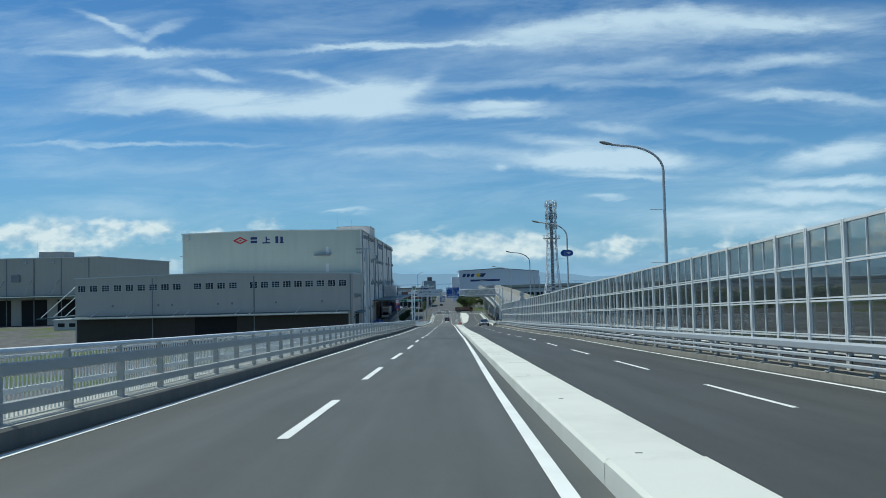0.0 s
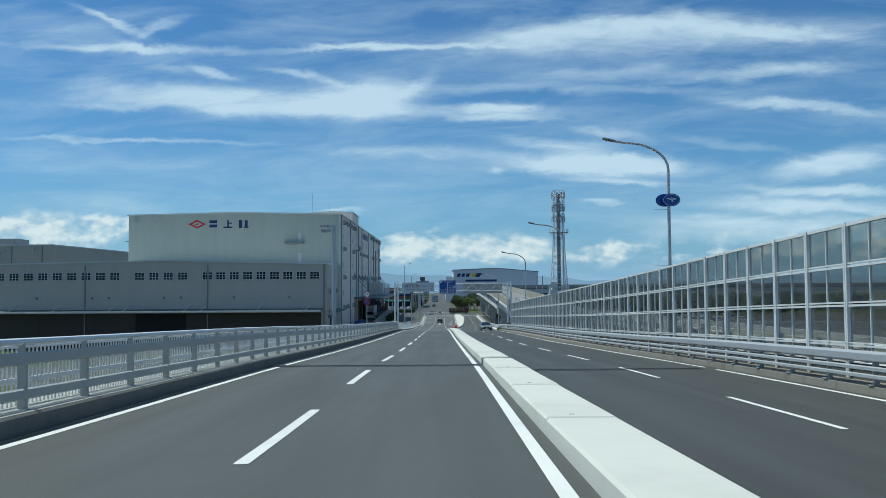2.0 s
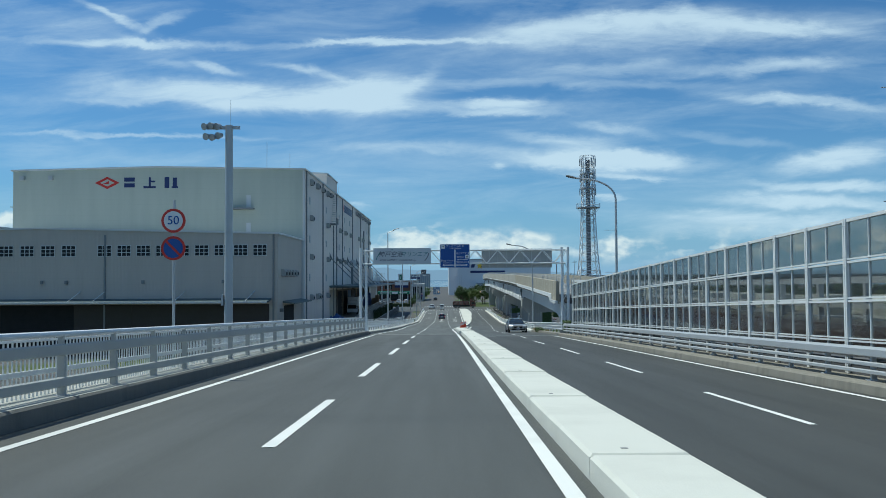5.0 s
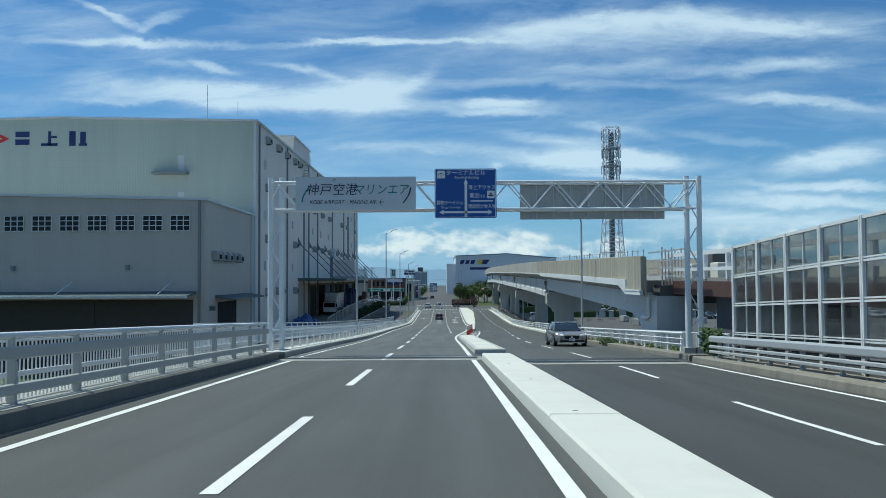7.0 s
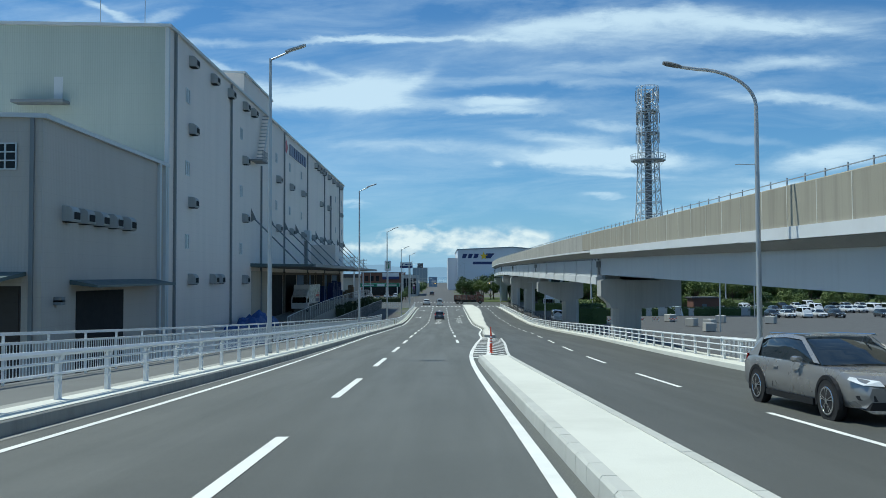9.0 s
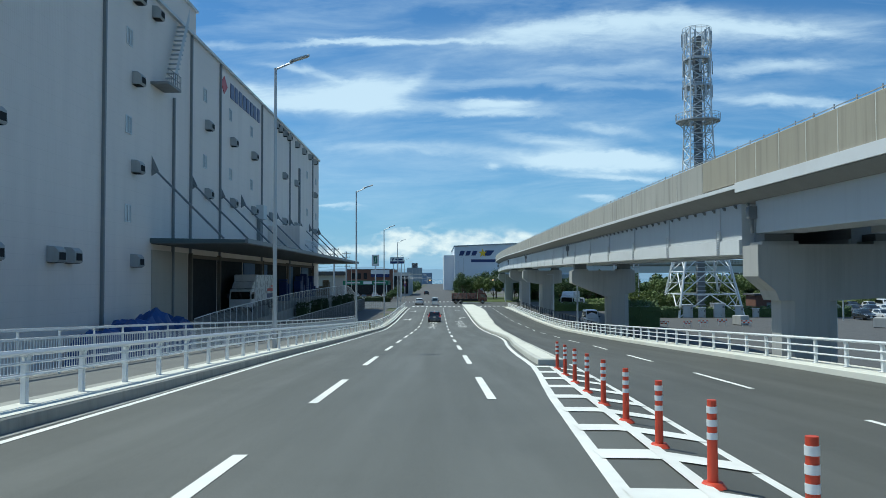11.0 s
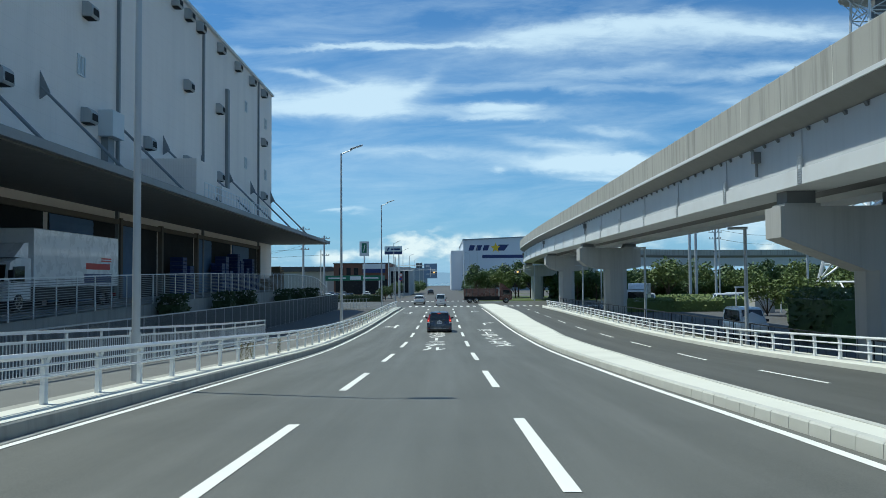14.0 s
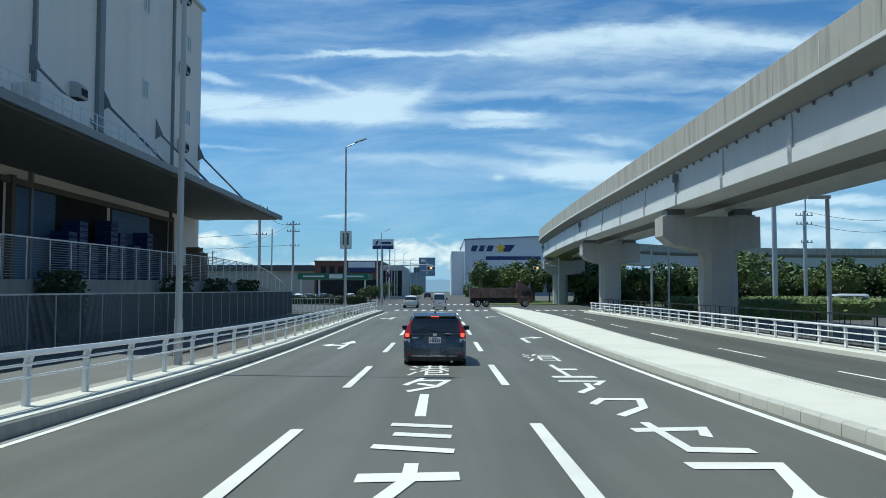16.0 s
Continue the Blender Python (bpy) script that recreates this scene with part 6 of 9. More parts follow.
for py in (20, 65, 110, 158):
    # the last support is darker: deck shade put into its colour
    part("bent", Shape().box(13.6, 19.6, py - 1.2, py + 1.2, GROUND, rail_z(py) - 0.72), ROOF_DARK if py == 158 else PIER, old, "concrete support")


# ---------- lattice mast ----------
def lattice_mast(cx, cy):
    root = thing("radio_mast", (cx, cy, GROUND), "white steel lattice radio mast with aerials and ring platform", "radio mast")

    def half(z):
        return curve(z, [(-0.3, 4.9), (2.2, 4.45), (10, 2.95), (12.5, 2.6), (18, 2.15), (30, 1.65), (36, 1.55), (44.6, 1.5)])
    levels = [-0.3, 3.2, 6.6, 9.8, 12.5, 15, 17.4, 19.6, 21.8, 24, 26.1, 28.1, 30, 32, 34, 36, 38, 40, 42.3, 44.6]
    corners = ((-1, -1), (1, -1), (1, 1), (-1, 1))
    brace = Shape()
    for a, b in zip(levels, levels[1:]):
        for i, (sx, sy) in enumerate(corners):
            p, q = half(a), half(b)
            tx, ty = corners[(i + 1) % 4]
            rr = 0.10 if a < 12 else 0.06
            if a < 9.8:
                mx, my = (sx + tx) / 2 * q, (sy + ty) / 2 * q
                brace.tube((cx + sx * p, cy + sy * p, a), (cx + mx, cy + my, b), rr, 5)
                brace.tube((cx + tx * p, cy + ty * p, a), (cx + mx, cy + my, b), rr, 5)
                h, zm = (p + q) / 2, (a + b) / 2
                for ux, uy in ((sx, sy), (tx, ty)):
                    near = (cx + (ux * p + mx) / 2, cy + (uy * p + my) / 2, zm)
                    brace.tube((cx + ux * h, cy + uy * h, zm), near, 0.06, 5)
                    brace.tube((cx + ux * q, cy + uy * q, b), near, 0.06, 5)
            else:
                brace.tube((cx + sx * p, cy + sy * p, a), (cx + tx * q, cy + ty * q, b), rr, 5)
                brace.tube((cx + tx * p, cy + ty * p, a), (cx + sx * q, cy + sy * q, b), rr, 5)
            brace.tube((cx + sx * q, cy + sy * q, b), (cx + tx * q, cy + ty * q, b), rr, 5)
    for sx, sy in corners:
        for zs, r in ((levels[:5], 0.20), (levels[4:], 0.13)):
            part("leg" if r > 0.15 else "upper_leg", Shape().path_tube([(cx + sx * half(z), cy + sy * half(z), z) for z in zs], r, 6), WHITE_STEEL, root)
    tagged(part("bracing", brace, WHITE_STEEL, root), kind="stuff")
    core = Shape().box(cx - 0.55, cx + 0.55, cy - 0.5, cy + 0.5, GROUND, 43.5)
    rung = Shape()
    for z in range(1, 60):
        rung.box(cx - 0.7, cx + 0.7, cy - 0.58, cy - 0.52, z * 0.72, z * 0.72 + 0.14)
    part("cable_ladder", core, SIGN_BACK, root, "dark cable duct")
    tagged(part("ladder", rung, GREY_STEEL, root), kind="stuff")

    def deck_ring(z, r0, r1, nm):
        n = 24
        s = Shape()
        ang = [2 * math.pi * i / n for i in range(n)]
        vs = [(cx + r * math.cos(t), cy + r * math.sin(t), zz) for r, zz in ((r0, z), (r1, z), (r1, z + 0.2), (r0, z + 0.2)) for t in ang]
        s.add(vs, [(k * n + i, k * n + (i + 1) % n, ((k + 1) % 4) * n + (i + 1) % n, ((k + 1) % 4) * n + i) for k in range(4) for i in range(n)])
        part(nm, s, GREY_STEEL, root)
        h = Shape()
        for i, t in enumerate(ang):
            p = (cx + r1 * math.cos(t), cy + r1 * math.sin(t))
            q = (cx + r1 * math.cos(t + 2 * math.pi / n), cy + r1 * math.sin(t + 2 * math.pi / n))
            h.tube((*p, z + 0.2), (*p, z + 1.25), 0.03, 5)
            for zz in (0.75, 1.25):
                h.tube((*p, z + zz), (*q, z + zz), 0.03, 5)
        part("handrail", h, GREY_STEEL, root)
        k = Shape()
        for i in range(0, n, 3):
            t = ang[i]
            k.tube((cx + 1.4 * math.cos(t), cy + 1.4 * math.sin(t), z - 1.9), (cx + r1 * 0.95 * math.cos(t), cy + r1 * 0.95 * math.sin(t), z), 0.05, 5)
        part("bracket", k, WHITE_STEEL, root)
    deck_ring(30.0, 1.2, 3.35, "ring_platform")
    deck_ring(35.4, 1.2, 2.2, "aerial_platform")
    deck_ring(39.6, 1.2, 2.2, "aerial_platform")
    aer = Shape().box(-0.14, 0.14, -0.09, 0.09, 0, 2.0).mesh("panel_aerial", GREY_STEEL)
    for z in (33.6, 37.4, 42.0):
        for i in range(9):
            t = 2 * math.pi * i / 9 + z
            piece("panel_aerial", aer, root, (cx + 2.25 * math.cos(t), cy + 2.25 * math.sin(t), z), (0, 0, t + math.pi / 2))
    cage = Shape()
    for i in range(16):
        t = 2 * math.pi * i / 16
        p = (cx + 2.2 * math.cos(t), cy + 2.2 * math.sin(t))
        q = (cx + 2.2 * math.cos(t + math.pi / 8), cy + 2.2 * math.sin(t + math.pi / 8))
        cage.tube((*p, 41.6), (*p, 44.7), 0.035, 5)
        for z in (41.6, 42.6, 43.6, 44.7):
            cage.tube((*p, z), (*q, z), 0.035, 5)
    part("aerial_cage", cage, GREY_STEEL, root)
    return root


lattice_mast(40.9, 309.9)

# ---------- the big warehouse ----------
SX = -23.6
wh = thing("tall_warehouse", (-48.5, 283, GROUND), "tall windowless pale green-grey clad warehouse with a dark loading canopy", "warehouse")
body = Shape().prism([(-73.4, GROUND), (SX, GROUND), (SX, 29.25), (-48.5, 29.75), (-73.4, 29.25)], "y", 221.8, 345.4)
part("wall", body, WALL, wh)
part("front_cladding", Shape().prism([(-73.38, GROUND), (SX - 0.3, GROUND), (SX - 0.3, 29.2), (-48.5, 29.7), (-73.38, 29.2)], "y", 221.785, 221.802), WALL_FRONT, wh, "green-grey front wall, toned darker than the glare-lightened sides")
part("roof_edge", Shape().prism([(-73.7, 29.2), (-73.7, 29.45), (-48.5, 29.97), (SX + 0.3, 29.45), (SX + 0.3, 29.2), (-48.5, 29.72)], "y", 221.5, 345.7), TRIM, wh, "pale roof edge")
part("penthouse", Shape().prism([(-34.0, 29.3), (SX - 0.05, 29.3), (SX - 0.05, 32.0), (-29, 32.25), (-34.0, 32.0)], "y", 248.5, 264.0), WALL, wh)
part("penthouse_edge", Shape().prism([(-34.2, 31.95), (-34.2, 32.2), (-29, 32.45), (SX + 0.15, 32.2), (SX + 0.15, 31.95), (-29, 32.2)], "y", 248.3, 264.2), TRIM, wh)
for py in (223.4, 242.3, 257.3, 262.3, 272.6, 293.3, 313.8, 337.2):
    part("downpipe", Shape().box(SX - 0.02, SX + 0.22, py - 0.13, py + 0.13, GROUND, 29.15 if py not in (257.3,) else 22.0), PIPE, wh)
part("downpipe", Shape().box(SX, SX + 0.3, 322.0, 322.8, 12.5, 24.6), PIPE, wh)
part("corner_trim", Shape().box(SX - 0.25, SX + 0.05, 221.72, 222.05, GROUND, 29.2), TRIM, wh)
hood = Shape().prism([(0, 0.05), (0.62, 0.0), (0.72, 0.12), (0.66, 0.78), (0.45, 0.98), (0.0, 1.02)], "y", -0.55, 0.55).mesh("vent_hood", HOOD)
mouth = Shape().box(0.0, 0.58, -0.47, 0.47, -0.03, -0.002).box(0.725, 0.735, -0.42, 0.42, 0.16, 0.62).mesh("mouth", DARK)
win = Shape().box(-0.02, 0.03, -0.48, 0.48, 0, 1.2).mesh("window", HAZY_PANE)
win_fr = Shape()
for a, b, c, d in ((-0.56, 0.56, -0.08, 0.0), (-0.56, 0.56, 1.2, 1.28), (-0.56, -0.48, 0, 1.2), (0.48, 0.56, 0, 1.2), (-0.035, 0.035, 0, 1.2)):
    win_fr.box(0.0, 0.07, a, b, c, d)
win_fr_me = win_fr.mesh("frame", TRIM)


def vents(y, zs):
    for z in zs:
        ob = piece("vent_hood", hood, wh, (SX, y, z - 0.5))
        piece("mouth", mouth, ob, (SX, y, z - 0.5))


def windows(y, zs):
    for z in zs:
        ob = piece("window", win, wh, (SX, y, z - 0.6))
        piece("frame", win_fr_me, ob, (SX, y, z - 0.6))


vents(228.0, (27.8, 21.4, 14.5, 7.3)); windows(227.1, (24.4, 17.6, 10.8))
vents(235.0, (27.9, 7.3)); vents(237.3, (7.3,)); vents(241.5, (27.9,))
vents(248.2, (27.9, 21.4, 14.5, 7.2)); windows(247.0, (24.4, 17.6, 10.8)); vents(252.4, (28.0,))
for cy in (267.7, 277.7, 288.1):
    vents(cy, (21.5, 14.5)); windows(cy - 0.6, (24.5, 17.7))
for cy in (302.1, 305.2, 308.7, 312.2, 319.3, 326.4, 333.1, 339.4):
    vents(cy, (28.2,))
vents(308.6, (21.6, 14.6)); vents(318.9, (21.7, 14.6)); vents(339.4, (21.8, 14.8)); windows(331.0, (24.6, 17.8)); windows(341.5, (24.6, 17.8)); vents(299.0, (14.6,))
# outside stair and roof platform
stair = Shape()
for q in range(14):
    stair.box(SX, SX + 1.0, 254.6 + q * 0.28, 254.9 + q * 0.28, 22.2 + q * 0.5, 22.3 + q * 0.5)
stair.add([(SX + 1.0, 254.4, 22.0), (SX + 1.0, 258.6, 29.4), (SX + 1.0, 258.6, 30.5), (SX + 1.0, 254.4, 23.1)], [(0, 1, 2, 3)])
part("outside_stair", stair, GREY_STEEL, wh)
part("stair_landing", Shape().box(SX, SX + 1.5, 251.6, 254.9, 21.9, 22.1), PIPE, wh)
sr = Shape()
for q in range(8):
    sr.tube((SX + 1.45, 251.6 + q * 0.47, 22.1), (SX + 1.45, 251.6 + q * 0.47, 23.2), 0.03, 5)
sr.tube((SX + 1.45, 251.6, 23.2), (SX + 1.45, 254.9, 23.2), 0.035, 5).tube((SX + 1.45, 251.6, 22.65), (SX + 1.45, 254.9, 22.65), 0.03, 5)
tagged(part("landing_rail", sr, PIPE, wh), kind="stuff")
# front ledge and its door
part("ledge", Shape().box(-36.6, -32.1, 220.5, 221.8, 22.45, 22.7), PIPE, wh)
part("ledge_door", Shape().box(-33.5, -32.75, 221.74, 221.8, 22.72, 24.9), TRIM, wh)
part("ledge_door", Shape().box(-33.5, -32.75, 221.74, 221.8, 17.9, 20.2), TRIM, wh)
for lx in (-71.7, -66.8):
    part("wall_lamp", Shape().box(lx - 0.35, lx + 0.35, 221.2, 221.8, 27.6, 28.3), GREY_STEEL, wh)
for ax, ah in ((-30.5, 4.6), (-26.5, 2.5)):
    part("aerial", Shape().tube((ax, 224, 29.2), (ax, 224, 29.9 + ah), 0.03, 6), GREY_STEEL, wh)
part("side_platform", Shape().box(-74.6, -73.4, 223, 225, 23.2, 23.3), PIPE, wh)
# company marks as plain shapes
diamond = Shape()
for cx0, yy0 in ((-57.3, 221.77),):
    w, h = 2.1, 1.05
    for a, b, c2, d2 in (((-w, 0), (0, h), (0, h - 0.42), (-w + 0.85, 0)), ((0, h), (w, 0), (w - 0.85, 0), (0, h - 0.42)), ((w, 0), (0, -h), (0, -h + 0.42), (w - 0.85, 0)), ((0, -h), (-w, 0), (-w + 0.85, 0), (0, -h + 0.42))):
        diamond.prism([(cx0 + q[0], 27.15 + q[1]) for q in (a, b, c2, d2)], "y", yy0 - 0.03, yy0)
    diamond.prism([(cx0 - 0.9, 26.95), (cx0 + 0.3, 26.95), (cx0 + 0.3, 27.5), (cx0 - 0.2, 27.2)], "y", yy0 - 0.03, yy0)
part("company_mark", diamond, RED, wh, "red diamond company mark")
for x0, x1, z0, z1 in ((-54.4, -52.6, 27.35, 28.05), (-54.4, -52.6, 26.35, 27.05), (-51.1, -49.0, 26.2, 26.55), (-50.2, -49.85, 26.2, 28.1), (-49.85, -49.1, 27.2, 27.5), (-47.5, -46.7, 26.2, 28.1), (-46.3, -45.2, 26.2, 26.5), (-46.1, -45.4, 26.5, 28.0)):
    part("company_bar", Shape().box(x0, x1, 221.74, 221.78, z0, z1), NAVY, wh, "navy bar of the company name")
for i in range(8):
    y0 = 277.0 + i * 1.92
    part("company_bar", Shape().box(SX, SX + 0.09, y0, y0 + 1.35, 26.45, 28.15), NAVY, wh, "navy bar of the company name")
part("company_mark", Shape().prism([(273.0, 27.3), (274.3, 28.3), (275.6, 27.3), (274.3, 26.3)], "x", SX, SX + 0.06), RED, wh, "red diamond company mark")

# loading bays: flat dark panels painted as shaded openings, then the canopy on rods
for q, (a, b) in enumerate(((262.7, 271.7), (272.7, 282.8), (283.4, 293.1), (294.1, 301.5), (302.5, 311.1), (312.1, 324.3), (324.9, 336.7))):
    part("loading_bay", Shape().box(SX - 0.01, SX + 0.03, a, b, GROUND + 1.1, 7.75), DARK, wh, "flat dark panel painted as the shade inside a loading bay")
    part("bay_lintel", Shape().box(SX, SX + 0.25, a - 0.3, b + 0.3, 7.75, 8.1), BAY_FRAME, wh)
    if q in (2, 3, 5, 6):
        c = a + (b - a) * (0.62 if q in (2, 6) else 0.38)
        part("bay_shutter", Shape().box(SX + 0.03, SX + 0.08, a + 0.1, c, 2.4, 7.7), BAY_BLUE, wh, "blue-grey roller shutter")
        slats = Shape()
        for v in range(13):
            slats.box(SX + 0.08, SX + 0.11, a + 0.1, c, 2.5 + v * 0.4, 2.78 + v * 0.4)
        part("shutter_slats", slats, BAY_BLUE, wh)
for a in (262.2, 272.2, 293.6, 302.0, 311.6, 337.2):
    part("bay_pillar", Shape().box(SX, SX + 0.35, a - 0.2, a + 0.2, GROUND, 8.2), BAY_FRAME, wh)
part("tan_wall_panel", Shape().box(SX, SX + 0.06, 252.2, 261.6, GROUND, 8.2), WALL_TAN, wh, "tan panelled wall under the canopy")
part("loading_dock", Shape().box(SX, SX + 3.2, 251.5, 345, GROUND, 0.85), KERB, wh)
cano = Shape().prism([(SX, 8.75), (SX, 9.15), (-15.7, 9.0), (-15.7, 8.75)], "y", 251.8, 345.0)
part("canopy", cano, CANOPY, wh, "dark teal sheet canopy")
part("canopy_soffit", Shape().box(SX + 0.05, -15.9, 252.0, 344.8, 8.66, 8.745), CANOPY_UNDER, wh)
part("canopy_gutter", Shape().box(-15.75, -15.5, 251.7, 345.2, 8.70, 9.08), PIPE, wh)
for ry in (252.1, 262.7, 272.9, 282.3, 293.2, 302.9, 313.5, 323.2, 333.5, 344.8):
    part("canopy_rod", Shape().tube((SX + 0.1, ry, 15.0), (-17.6, ry, 9.1), 0.09, 8), PIPE, wh, smooth=True)
    part("rod_plate", Shape().prism([(SX, 14.3), (SX, 16.0), (SX + 0.6, 14.7)], "y", ry - 0.05, ry + 0.05), PIPE, wh)
unit = part("plant_room", Shape().box(SX, -19.2, 297.8, 303.5, 9.2, 13.2), WALL, wh, "pale plant box over the canopy")
part("plant_deck", Shape().box(SX, -18.2, 296.5, 319.0, 9.12, 9.5), GREY_STEEL, wh)
part("plant_room", Shape().box(SX, -19.9, 307.5, 313.0, 9.5, 12.2), WALL, wh, "pale plant box over the canopy")
rl = Shape()
for q in range(24):
    rl.tube((-18.3, 297 + q * 0.95, 9.5), (-18.3, 297 + q * 0.95, 11.2), 0.03, 5)
for zz in (10.1, 10.7, 11.2):
    rl.tube((-18.3, 297, zz), (-18.3, 318.9, zz), 0.03, 5)
part("plant_rail", rl, WHITE_STEEL, wh)
part("vent_box", Shape().box(SX, SX + 1.0, 290.2, 292.2, 13.6, 15.4), TRIM, wh)
part("duct", Shape().box(SX, SX + 0.5, 290.7, 291.7, 9.2, 13.6), PIPE, wh)

# ---------- the low warehouse in front ----------
lw = thing("low_warehouse", (-58, 211, GROUND), "long low grey clad warehouse with a row of barred windows", "warehouse")
part("wall", Shape().prism([(-93.4, GROUND), (-23.7, GROUND), (-23.7, 17.05), (-58, 17.95), (-93.4, 17.3)], "y", 200.4, 221.75), WALL_LOW, lw)
part("roof_edge", Shape().prism([(-93.6, 17.25), (-93.6, 17.5), (-58, 18.15), (-23.45, 17.28), (-23.45, 17.0), (-58, 17.9)], "y", 200.2, 222.0), TRIM, lw)
for px in (-24.3, -48.5, -74.0):
    part("downpipe", Shape().box(px - 0.12, px + 0.12, 200.25, 200.4, GROUND, 17.0), PIPE, lw)
part("downpipe", Shape().box(-23.7, -23.45, 219.6, 219.95, GROUND, 17.0), TRIM, lw)
part("downpipe", Shape().box(-23.7, -23.45, 221.0, 221.3, GROUND, 17.0), TRIM, lw)
pane_w = Shape().box(-0.95, 0.95, -0.03, 0.0, 0, 1.54).mesh("window", WINDOW)
grid = Shape()
for q in range(4):
    gx = -0.98 + q * 0.653
    grid.box(gx - 0.045, gx + 0.045, -0.09, -0.032, -0.04, 1.58)
for q in range(4):
    gz = q * 0.513
    grid.box(-1.0, 1.0, -0.092, -0.034, gz - 0.04, gz + 0.04)
grid_me = grid.mesh("window_grille", TRIM)
cells = [-26.25 - 2.79 * q for q in range(9)] + [-53.74 - 2.98 * q for q in range(4)] + [-67.82 - 2.99 * q for q in range(9)]
for cx in cells:
    ob = piece("window", pane_w, lw, (cx, 200.4, 13.97))
    piece("window_grille", grid_me, ob, (cx, 200.4, 13.97))
part("canopy", Shape().prism([(200.4, 7.85), (197.4, 7.45), (197.4, 7.25), (200.4, 7.6)], "x", -93, -24.6), CANOPY, lw)
part("canopy_trim", Shape().box(-93, -24.6, 197.25, 197.4, 7.22, 7.48), TRIM, lw)
part("shutter_wall", Shape().box(-93.0, -24.9, 200.37, 200.4, GROUND, 7.0), SHUTTER, lw, "dark brown wall under the canopy")
for a, b in ((-34.6, -25.0), (-44.4, -34.8), (-52.6, -44.6), (-73.4, -63.6), (-83.2, -73.6), (-92.9, -83.4)):
    part("shutter", Shape().box(a, b, 200.33, 200.37, GROUND, 6.9), SHUTTER, lw, "brown roller shutter")
    sl2 = Shape()
    for q in range(22):
        sl2.box(a, b, 200.29, 200.33, GROUND + q * 0.32, GROUND + q * 0.32 + 0.24)
    part("shutter_slats", sl2, SHUTTER, lw)
# no opening behind it: the bay's inner shade is a dark panel
part("open_bay", Shape().box(-63.4, -52.9, 200.345, 200.369, GROUND, 6.9), DARK, lw, "flat dark panel painted as the shade inside a loading bay")
corr = Shape()
for q in range(340):
    corr.box(-93.0 + q * 0.2, -92.9 + q * 0.2, 197.17, 197.24, 7.24, 7.46)
tagged(part("canopy_corrugation", corr, TRIM, lw, "pale corrugated canopy edge"), kind="stuff")
part("side_canopy", Shape().prism([(-93.4, 8.1), (-103.5, 7.6), (-103.5, 7.3), (-93.4, 7.7)], "y", 201.0, 221.0), CANOPY, lw)
for ry in (201.4, 208.0, 214.6, 220.8):
    part("canopy_rod", Shape().tube((-93.4, ry, 15.6), (-102.6, ry, 7.7), 0.12, 8), WHITE_STEEL, lw, smooth=True)
for bx in (-27.0, -37.0, -48.5, -52.0, -64.5, -67.5, -79.0, -88.0):
    part("stay", Shape().tube((bx, 200.35, 8.9), (bx - 0.8, 198.2, 7.55), 0.05, 6), WHITE_STEEL, lw)
for bx in (-31.5, -43.0, -54.0, -57.5, -69.0, -72.5, -84.0):
    part("wall_lamp", Shape().box(bx - 0.18, bx + 0.18, 200.1, 200.4, 10.0, 10.5), PIPE, lw)
for vy in (203.4, 205.6, 207.9, 210.3, 212.8):
    ob = piece("vent_hood", hood, lw, (-23.7, vy, 11.0))
    piece("mouth", mouth, ob, (-23.7, vy, 11.0))
# doorway shade painted as a dark panel on the closed wall
part("side_door", Shape().box(-23.74, -23.66, 204.9, 212.6, GROUND, 6.6), DARK, lw, "flat dark panel painted as the shade inside a side doorway")
part("door_hood", Shape().prism([(-23.7, 7.35), (-21.9, 7.0), (-21.9, 6.85), (-23.7, 7.05)], "y", 204.0, 219.0), CANOPY, lw)
for zz in (6.0, 5.8):
    part("wall_lamp", Shape().box(-23.7, -23.2, 201.9, 202.4, zz, zz + 0.3), PIPE, lw)

# far tan warehouse
tw = thing("tan_warehouse", (-235, 342, GROUND), "long weathered tan warehouse with stayed canopies and vents", "warehouse")
part("wall", Shape().box(-330, -149.5, 342, 430, GROUND, 28.4), WALL_TAN, tw)
part("roof_edge", Shape().box(-330.3, -149.2, 341.7, 430.3, 28.35, 28.75), TRIM, tw)
part("roof_box", Shape().box(-180, -169, 352, 362, 28.7, 31.6), PIPE, tw)
part("whip_aerial", Shape().tube((-179.5, 350, 28.7), (-179.5, 350, 36.0), 0.05, 6), GREY_STEEL, tw)
for q in range(15):
    qx = -153.5 - q * 11.8
    part("downpipe", Shape().box(qx - 0.2, qx + 0.2, 341.8, 342, GROUND, 28.3), PIPE, tw)
    part("canopy_rod", Shape().tube((qx - 1.0, 342, 19.0), (qx - 1.0, 334.5, 12.4), 0.12, 6), PIPE, tw)
    part("vent_hood", Shape().prism([(341.2, 26.2), (342, 26.2), (342, 27.5), (341.6, 27.5)], "x", qx - 4.0, qx - 2.9), HOOD, tw)
part("wall_box", Shape().box(-186.5, -183.0, 341.2, 342, 18.6, 21.4), PIPE, tw)
part("canopy", Shape().prism([(342, 12.4), (333.5, 11.9), (333.5, 11.5), (342, 11.8)], "x", -330, -147.5), CANOPY, tw)
for q in range(11):
    qx = -156 - q * 15.5
    # bay shade painted as dark panels on the solid wall
    part("loading_bay", Shape().box(qx - 11, qx, 341.94, 342, GROUND, 10.6), DARK, tw, "flat dark panel painted as the shade inside a loading bay")
yard_shed = thing("yard_shed", (-133, 300, GROUND), "low white flat-roofed shed in the yard", "shed")
part("wall", Shape().box(-146, -120, 296, 304, GROUND, 3.4), FAR_WALL, yard_shed)
